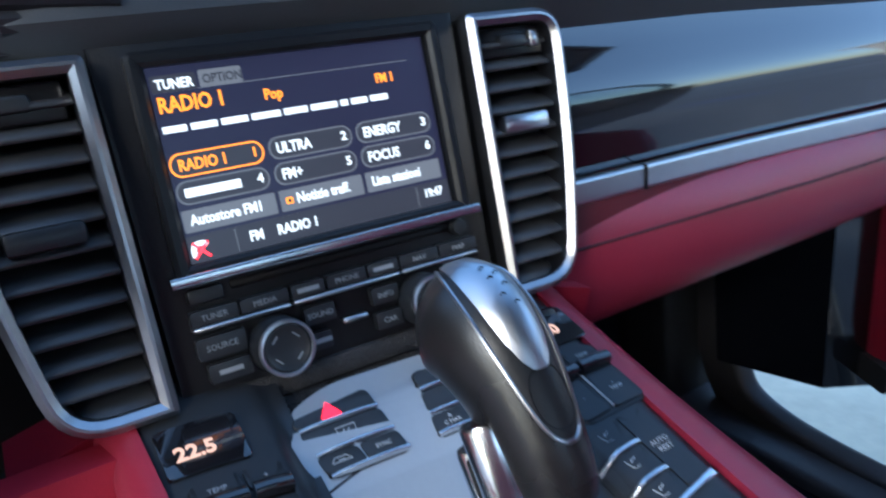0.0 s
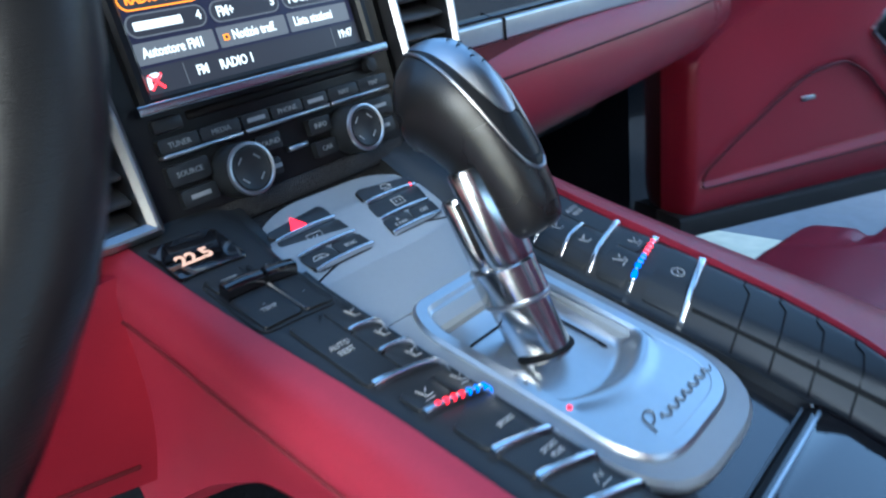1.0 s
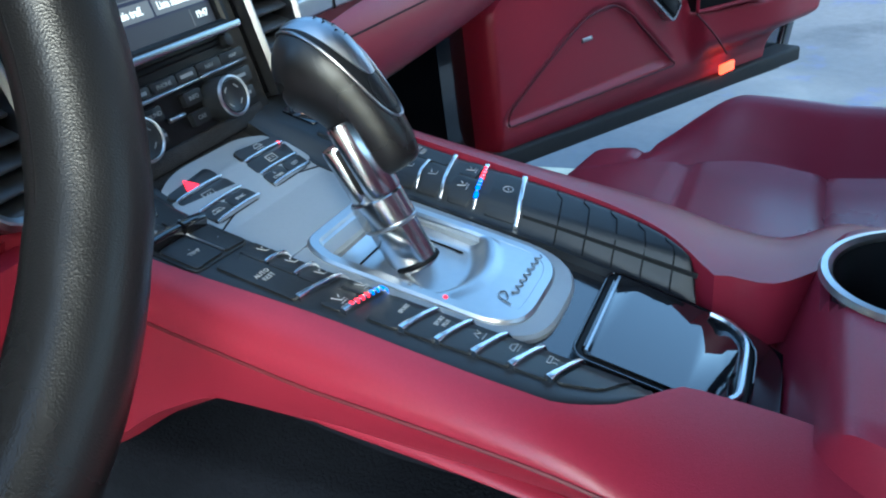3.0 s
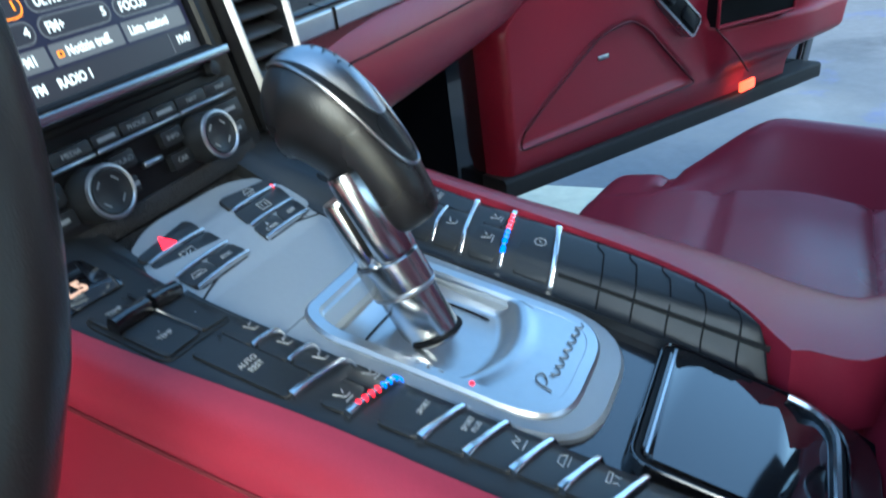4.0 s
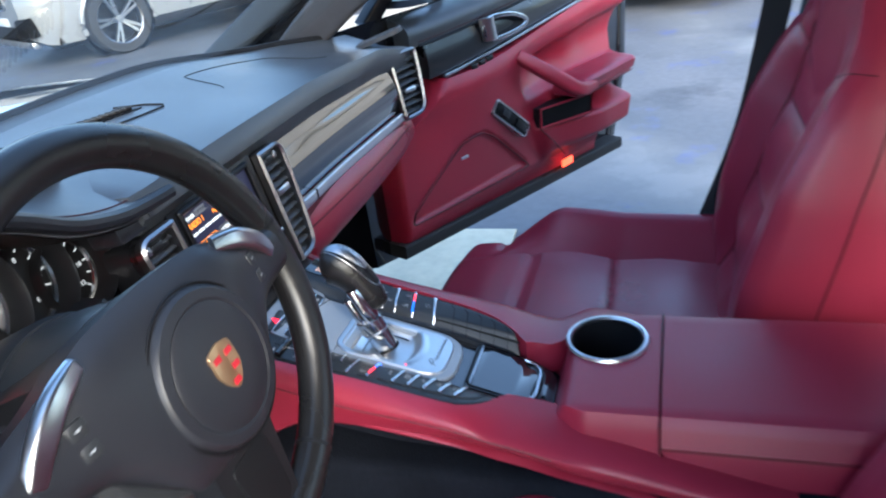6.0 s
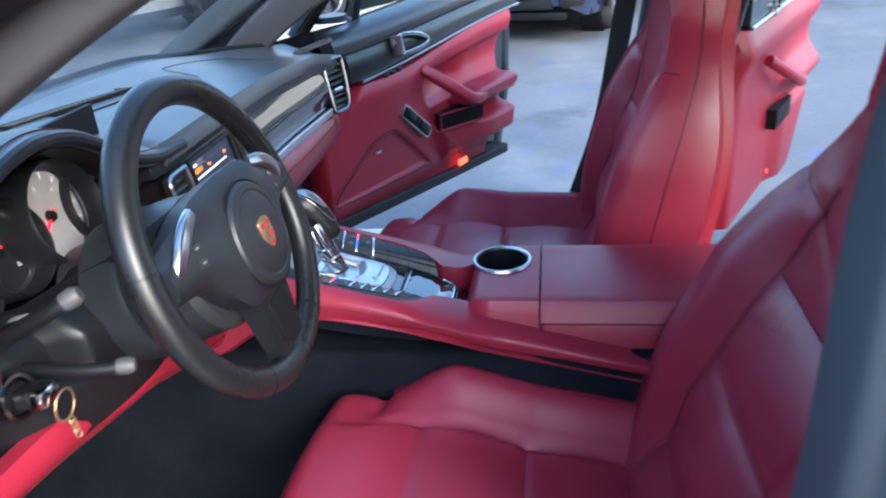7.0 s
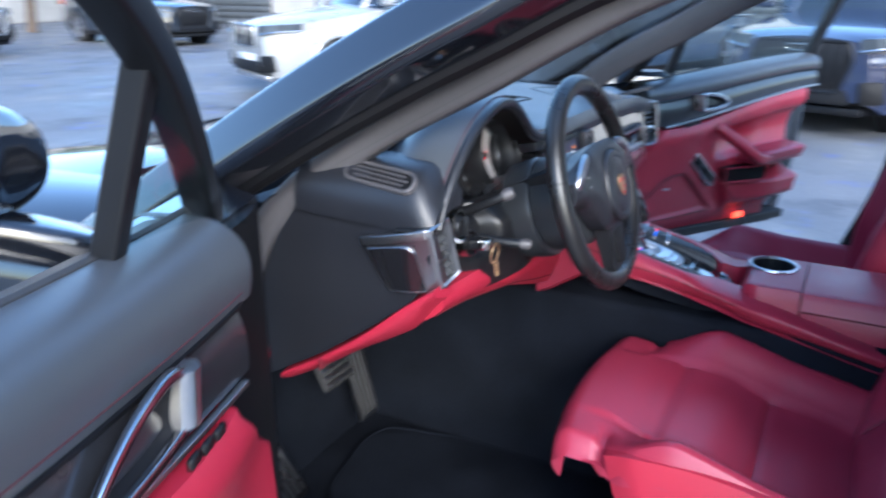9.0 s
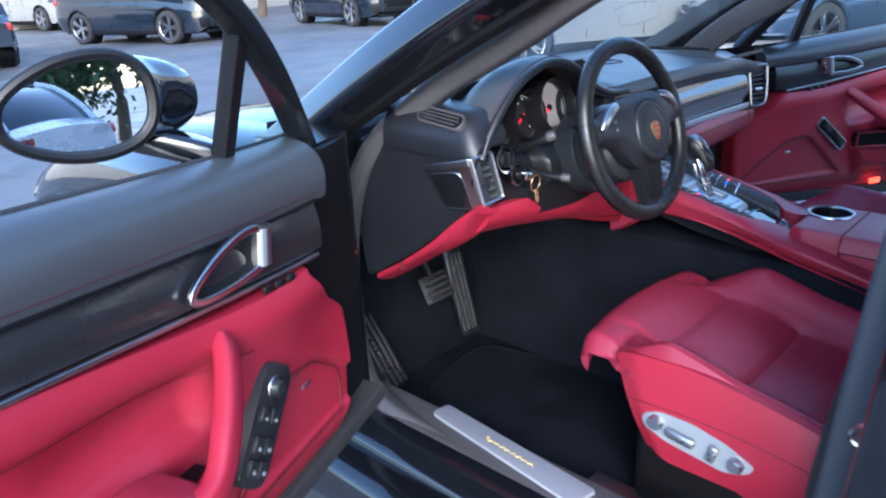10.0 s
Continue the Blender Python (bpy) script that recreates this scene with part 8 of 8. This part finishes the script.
        part("mirror", box(-0.06, 0.09, -0.11, 0.11, -0.07, 0.07, 0.045, 3, m @ pose(L * 0.5 - L * 0.34, sgn * (HW + 0.07), BELT + 0.07)), paint, car)
        part("sill_cladding", box(-1.05, 1.05, -0.03, 0.03, -0.06, 0.05, 0.02, 2, m @ pose(0, sgn * HW * 0.965, 0.27)), DARK, car)
        for dx in (0.55, -0.35):
            part("door_line", box(-0.003, 0.003, -0.004, 0.004, -0.30, 0.33, m=m @ pose(dx, sgn * HW * 0.992, 0.66)), DARK, car, smooth=False)
            part("door_handle", box(-0.10, 0.10, -0.015, 0.015, -0.014, 0.014, 0.008, 2, m @ pose(dx - 0.22, sgn * HW * 0.99, 0.86)), paint, car)
    # wheels
    for ax in (1.42, -1.42):
        for sgn in (1, -1):
            wm = m @ pose(ax, sgn * (HW - 0.125), 0.37, -90 * sgn)
            w = part("wheel", lathe([(0.25, -0.12), (0.345, -0.115), (0.370, -0.06), (0.370, 0.06), (0.345, 0.115), (0.262, 0.118), (0.255, 0.10)], 40, wm), TYRE, car, "black tyre")
            part("rim", lathe([(0.255, 0.105), (0.262, 0.112), (0.245, 0.100), (0.235, 0.02)], 40, wm), rim_mat or SATIN_DARK, w)
            part("brake_disc", lathe([(0.0, 0.020), (0.236, 0.020)], 30, wm), DARK, w)
            for k in range(5):
                for off in (-8, 8):
                    part("spoke", sweep([(0.03, 0, 0.075), (0.14, 0, 0.088), (0.252, 0.0, 0.098)], [(-0.020, -0.012), (0.020, -0.012), (0.014, 0.012), (-0.014, 0.012)], m=wm @ pose(0, 0, 0, 0, 0, 72 * k + off)), rim_mat or SATIN, w)
            part("hub", lathe([(0, 0.092), (0.05, 0.088), (0.06, 0.06)], 20, wm), rim_mat or SATIN, w)
            part("arch", tube([m @ Vector((ax + 0.415 * math.cos(a), sgn * (HW - 0.035), 0.37 + 0.415 * math.sin(a))) for a in [radians(-12 + 204 * i / 24) for i in range(25)]], 0.030, 8), DARK if kind == "suv" and seed != 1 else paint, car)
            part("arch_well", lathe([(0.0, -0.2), (0.42, -0.2), (0.42, 0.02)], 28, wm), DARK, car)
    # face
    fx = L * 0.5
    zc = nose - 0.02

    def nose_x(y):
        return fx - lerp([(0.40, 0.0), (0.62, 0.010), (0.70, 0.055), (0.77, 0.14), (0.83, 0.30), (0.86, 0.42)], y)

    if front == "bars":
        for sgn in (1, -1):
            g = part("grille", prism(rrect(-0.15, 0.15, -0.13, 0.13, 0.06), 0, 0.03, m @ axes((fx - 0.02, sgn * 0.17, zc - 0.10), (0, 1, 0), (0, 0, 1), (1, 0, 0)), 0.01), DARK, car, "dark split grille")
            part("grille_rim", ring(rrect(-0.165, 0.165, -0.145, 0.145, 0.07), 0.018, 0.0, 0.04, m @ axes((fx - 0.02, sgn * 0.17, zc - 0.10), (0, 1, 0), (0, 0, 1), (1, 0, 0)), 0.005), SATIN, g)
            for k in range(5):
                part("grille_bar", box(-0.006, 0.006, -0.12, 0.12, 0.03, 0.045, 0.003, 1, m @ axes((fx - 0.02, sgn * 0.17 - 0.1 + 0.05 * k, zc - 0.10), (0, 1, 0), (0, 0, 1), (1, 0, 0))), PIANO, g)
    else:
        g = part("grille", prism(rounded([(-0.36, -0.30), (0.36, -0.30), (0.46, 0.0), (0.40, 0.16), (-0.40, 0.16), (-0.46, 0.0)], 0.05), 0, 0.03, m @ axes((fx - 0.015, 0, zc - 0.16), (0, 1, 0), (0, 0, 1), (1, 0, 0)), 0.01), DARK, car, "dark wide grille")
        part("grille_rim", ring(rounded([(-0.38, -0.32), (0.38, -0.32), (0.48, 0.0), (0.42, 0.18), (-0.42, 0.18), (-0.48, 0.0)], 0.05), 0.03, 0.0, 0.045, m @ axes((fx - 0.015, 0, zc - 0.16), (0, 1, 0), (0, 0, 1), (1, 0, 0)), 0.008), SATIN if front == "upright" else PLASTIC, g)
        for k in range(9):
            part("grille_bar", box(-0.010, 0.010, -0.24, 0.12, 0.03, 0.045, 0.004, 1, m @ axes((fx - 0.015, -0.36 + 0.09 * k, zc - 0.14), (0, 1, 0), (0, 0, 1), (1, 0, 0))), CHROME if front == "upright" else PLASTIC, g)
        part("badge", ring(rrect(-0.13, 0.13, -0.035, 0.035, 0.034), 0.012, 0.04, 0.055, m @ axes((fx - 0.010, 0, zc - 0.06), (0, 1, 0), (0, 0, 1), (1, 0, 0)), 0.003), CHROME, g, "plain silver badge")
    for sgn in (1, -1):
        hl = part("headlamp", solid(lambda u, v, s=sgn: m @ Vector((nose_x(0.50 + 0.36 * u) + 0.012, s * HW / 0.94 * (0.50 + 0.36 * u + 0.008), nose - 0.055 + 0.05 * u + (0.13 - 0.04 * u) * (v - 0.5))), lambda u, v, s=sgn: m @ Vector((nose_x(0.50 + 0.36 * u) - 0.08, s * HW / 0.94 * (0.48 + 0.32 * u), nose - 0.055 + 0.05 * u + (0.13 - 0.04 * u) * (v - 0.5))), 12, 6), LAMP_GLASS, car, "clear headlamp")
        part("day_light", tube([m @ Vector((nose_x(0.50 + 0.36 * i / 8) + 0.016, sgn * HW / 0.94 * (0.512 + 0.36 * i / 8), nose - 0.10 + 0.055 * i / 8)) for i in range(9)], 0.010, 6), CHROME, hl)
        part("bumper_vent", prism(rounded([(-0.11, -0.12), (0.12, -0.10), (0.08, 0.10), (-0.13, 0.09)], 0.03), 0, 0.05, m @ axes((fx - 0.045, sgn * 0.66, 0.46), Vector((-0.45 * sgn, 0.89, 0)).normalized(), (0, 0, 1), Vector((0.89, 0.45 * sgn, 0)).normalized()) @ pose(0, 0, -0.02), 0.01), DARK, car, "dark bumper intake")
        part("tail_lamp", box(-0.05, 0.05, -0.20, 0.20, -0.07, 0.07, 0.03, 3, m @ pose(-L * 0.5 + 0.05, sgn * 0.62, BELT - 0.18)), TAIL, car, "red tail lamp")
    part("lower_intake", prism(rounded([(-0.50, -0.07), (0.50, -0.07), (0.44, 0.07), (-0.44, 0.07)], 0.03), 0, 0.05, m @ axes((fx - 0.03, 0, 0.40), (0, 1, 0), (0, 0, 1), (1, 0, 0)), 0.01), DARK, car, "dark lower intake")
    part("skid_plate", box(-0.06, 0.05, -0.60, 0.60, -0.05, 0.03, 0.02, 2, m @ pose(fx - 0.10, 0, 0.27)), SATIN if seed == 1 else DARK, car)
    part("plate_bar", box(-0.01, 0.012, -0.26, 0.26, -0.055, 0.055, 0.006, 1, m @ pose(fx - 0.005, 0, 0.50)), PLATE_WHITE, car, "plain number plate")
    part("under", box(-2.1, 2.1, -0.80, 0.80, -0.05, 0.10, 0.03, 1, m @ pose(0, 0, 0.27)), DARK, car)
    return car


DARK_GLASS = material("dark car glass", (0.012, 0.016, 0.022), 0.05, vary=0.05, coat=1.0)
LAMP_GLASS = material("headlamp", (0.10, 0.115, 0.13), 0.08, metal=0.5, vary=0.3, big=9)
TAIL = material("red lamp glass", (0.35, 0.01, 0.015), 0.15, coat=1.0)
WHITE_PAINT = material("white car paint", (0.25, 0.25, 0.245), 0.30, vary=0.05, coat=1.0)
BLUE_PAINT = material("deep blue car paint", (0.012, 0.017, 0.045), 0.22, vary=0.1, coat=1.0)
NAVY_PAINT = material("slate blue car paint", (0.03, 0.05, 0.085), 0.25, vary=0.1, coat=1.0)
DARK_PAINT = material("dark car paint", (0.010, 0.016, 0.026), 0.18, vary=0.1, coat=1.0)
SILVER_PAINT = material("silver car paint", (0.52, 0.53, 0.55), 0.28, metal=0.4, vary=0.06, coat=1.0)
DARK_RIM = material("dark rim", (0.16, 0.16, 0.17), 0.3, metal=0.9, vary=0.08)


def car_by_wheel(wx, wy, hx, hy, fore=1.42, side=0.815):
    """The pose of a car whose front wheel on its left stands at (wx, wy) and whose nose points along (hx, hy)."""
    a = math.atan2(hy, hx)
    c = Vector((wx, wy)) - Vector((fore * math.cos(a) - side * math.sin(a), fore * math.sin(a) + side * math.cos(a)))
    return pose(c.x, c.y, 0, 0, 0, math.degrees(a))


parked_car("white parked SUV with a split dark grille", car_by_wheel(6.55, 5.45, -0.88, 0.47), WHITE_PAINT, "suv", "bars", 0.90, seed=1)
parked_car("deep blue parked SUV with a wide dark grille", car_by_wheel(7.15, -1.08, -0.966, 0.26), BLUE_PAINT, "suv", "wide", 0.92, seed=2, rim_mat=DARK_RIM)
parked_car("slate blue parked car behind the white SUV", car_by_wheel(8.6, 2.35, -0.93, 0.36), NAVY_PAINT, "saloon", "wide", 0.72, seed=3)
parked_car("black parked saloon with an upright chrome grille", car_by_wheel(10.3, -5.75, -0.97, 0.22), DARK_PAINT, "saloon", "upright", 0.78, seed=4)
parked_car("dark parked SUV seen from its side", pose(7.15, 17.2, 0, 0, 0, -73), DARK_PAINT, "suv", "upright", 0.92, seed=5)
parked_car("dark parked SUV standing further along", pose(12.3, 15.8, 0, 0, 0, -100), DARK_PAINT, "suv", "wide", 0.90, seed=6)
parked_car("white parked SUV at the far side", pose(8.2, 27.0, 0, 0, 0, -80), WHITE_PAINT, "suv", "upright", 0.92, seed=7)
parked_car("dark parked car beyond the mirror", pose(2.6, 16.5, 0, 0, 0, 80), DARK_PAINT, "saloon", "wide", 0.75, seed=8)
parked_car("silver parked car seen in the door mirror", pose(-3.7, -10.6, 0, 0, 0, -135), SILVER_PAINT, "saloon", "wide", 0.75, seed=9)

# ---- surroundings ----
BARK = material("bark", (0.09, 0.065, 0.045), 0.9, vary=0.3, fine=60, bump=0.8)
LEAF = material("foliage", (0.055, 0.085, 0.030), 0.7, vary=0.35, big=2, fine=30)


def tree(x, y, h, seed):
    t = empty("tree", pose(x, y, 0), label="leafy green tree beyond the car park", category="tree", group="trees")
    r = random.Random(seed)
    part("trunk", tube(smooth_path([(x, y, 0), (x + 0.1, y, h * 0.25), (x - 0.05, y + 0.1, h * 0.55)], 6), 0.17, 9, scale=lambda k: 1 - 0.55 * k), BARK, t)
    tips = []
    for k in range(7):
        a = 2 * math.pi * k / 7 + r.uniform(-0.3, 0.3)
        z0 = h * r.uniform(0.28, 0.52)
        tip = Vector((x + math.cos(a) * h * r.uniform(0.16, 0.30), y + math.sin(a) * h * r.uniform(0.16, 0.30), h * r.uniform(0.30, 0.92)))
        tips.append(tip)
        part("limb", tube(smooth_path([(x, y, z0), ((x + tip.x) / 2, (y + tip.y) / 2, z0 * 0.45 + tip.z * 0.55), tip], 4), 0.06, 6, scale=lambda q: 1 - 0.7 * q), BARK, t)
    bm = bmesh.new()
    for tip in tips + [Vector((x, y, h * 0.85))]:
        for k in range(420):
            d = Vector((r.gauss(0, 1), r.gauss(0, 1), r.gauss(0, 0.8))) * h * 0.115
            c = tip + d
            s = r.uniform(0.06, 0.14)
            u = Vector((r.uniform(-1, 1), r.uniform(-1, 1), r.uniform(-1, 1))).normalized()
            w = u.orthogonal().normalized()
            bm.faces.new([bm.verts.new(c + u * s), bm.verts.new(c + w * s * 0.5), bm.verts.new(c - u * s), bm.verts.new(c - w * s * 0.5)])
    part("crown", bm, LEAF, t, smooth=False)


for k, (x, y, h) in enumerate(((-6.5, -18, 5.5), (-3.4, -17, 4.2), (-10, -16, 6.0), (-1.4, -18, 4.6), (-2.6, -15.5, 3.4), (-4.6, -15.0, 3.6), (13.5, 22, 5.0), (20, 14, 6.5), (2.5, -19, 5.6), (7, -18, 6.2))):
    tree(x, y, h, 11 + k)
WALL = material("pale render", (0.42, 0.40, 0.37), 0.9, vary=0.15, big=1.5, fine=40, bump=0.3)
SHUTTER = material("dark shutter", (0.05, 0.055, 0.06), 0.5, vary=0.15)
# unseen wall, added to dim the bright horizon mirrored in the black wing
yard_wall = empty("yard_wall", pose(2, 28, 0), label="plain pale wall, unseen, added beyond the car park for reflections", category="wall")
part("wall", box(-26, 20, 27.6, 28.4, 0, 5.2, 0.05), WALL, yard_wall)
part("coping", box(-26.1, 20, 27.5, 28.5, 5.18, 5.4, 0.05), WALL, yard_wall)
hall = empty("building", pose(22, 6, 0), label="low pale building with dark roller shutters", category="building")
part("wall", box(20, 28, -14, 26, 0, 5.5, 0.05), WALL, hall)
part("parapet", box(19.8, 28.2, -14.2, 26.2, 5.4, 5.8, 0.05), WALL, hall)
for k in range(6):
    sh = part("roller_shutter", box(19.90, 20.05, -12 + 6 * k, -8 + 6 * k, 0.0, 3.4, 0.02), SHUTTER, hall, "dark roller shutter")
    for j in range(16):
        part("slat", box(19.87, 19.92, -11.95 + 6 * k, -8.05 + 6 * k, 0.05 + 0.21 * j, 0.22 + 0.21 * j, 0.02, 1), SHUTTER, sh)
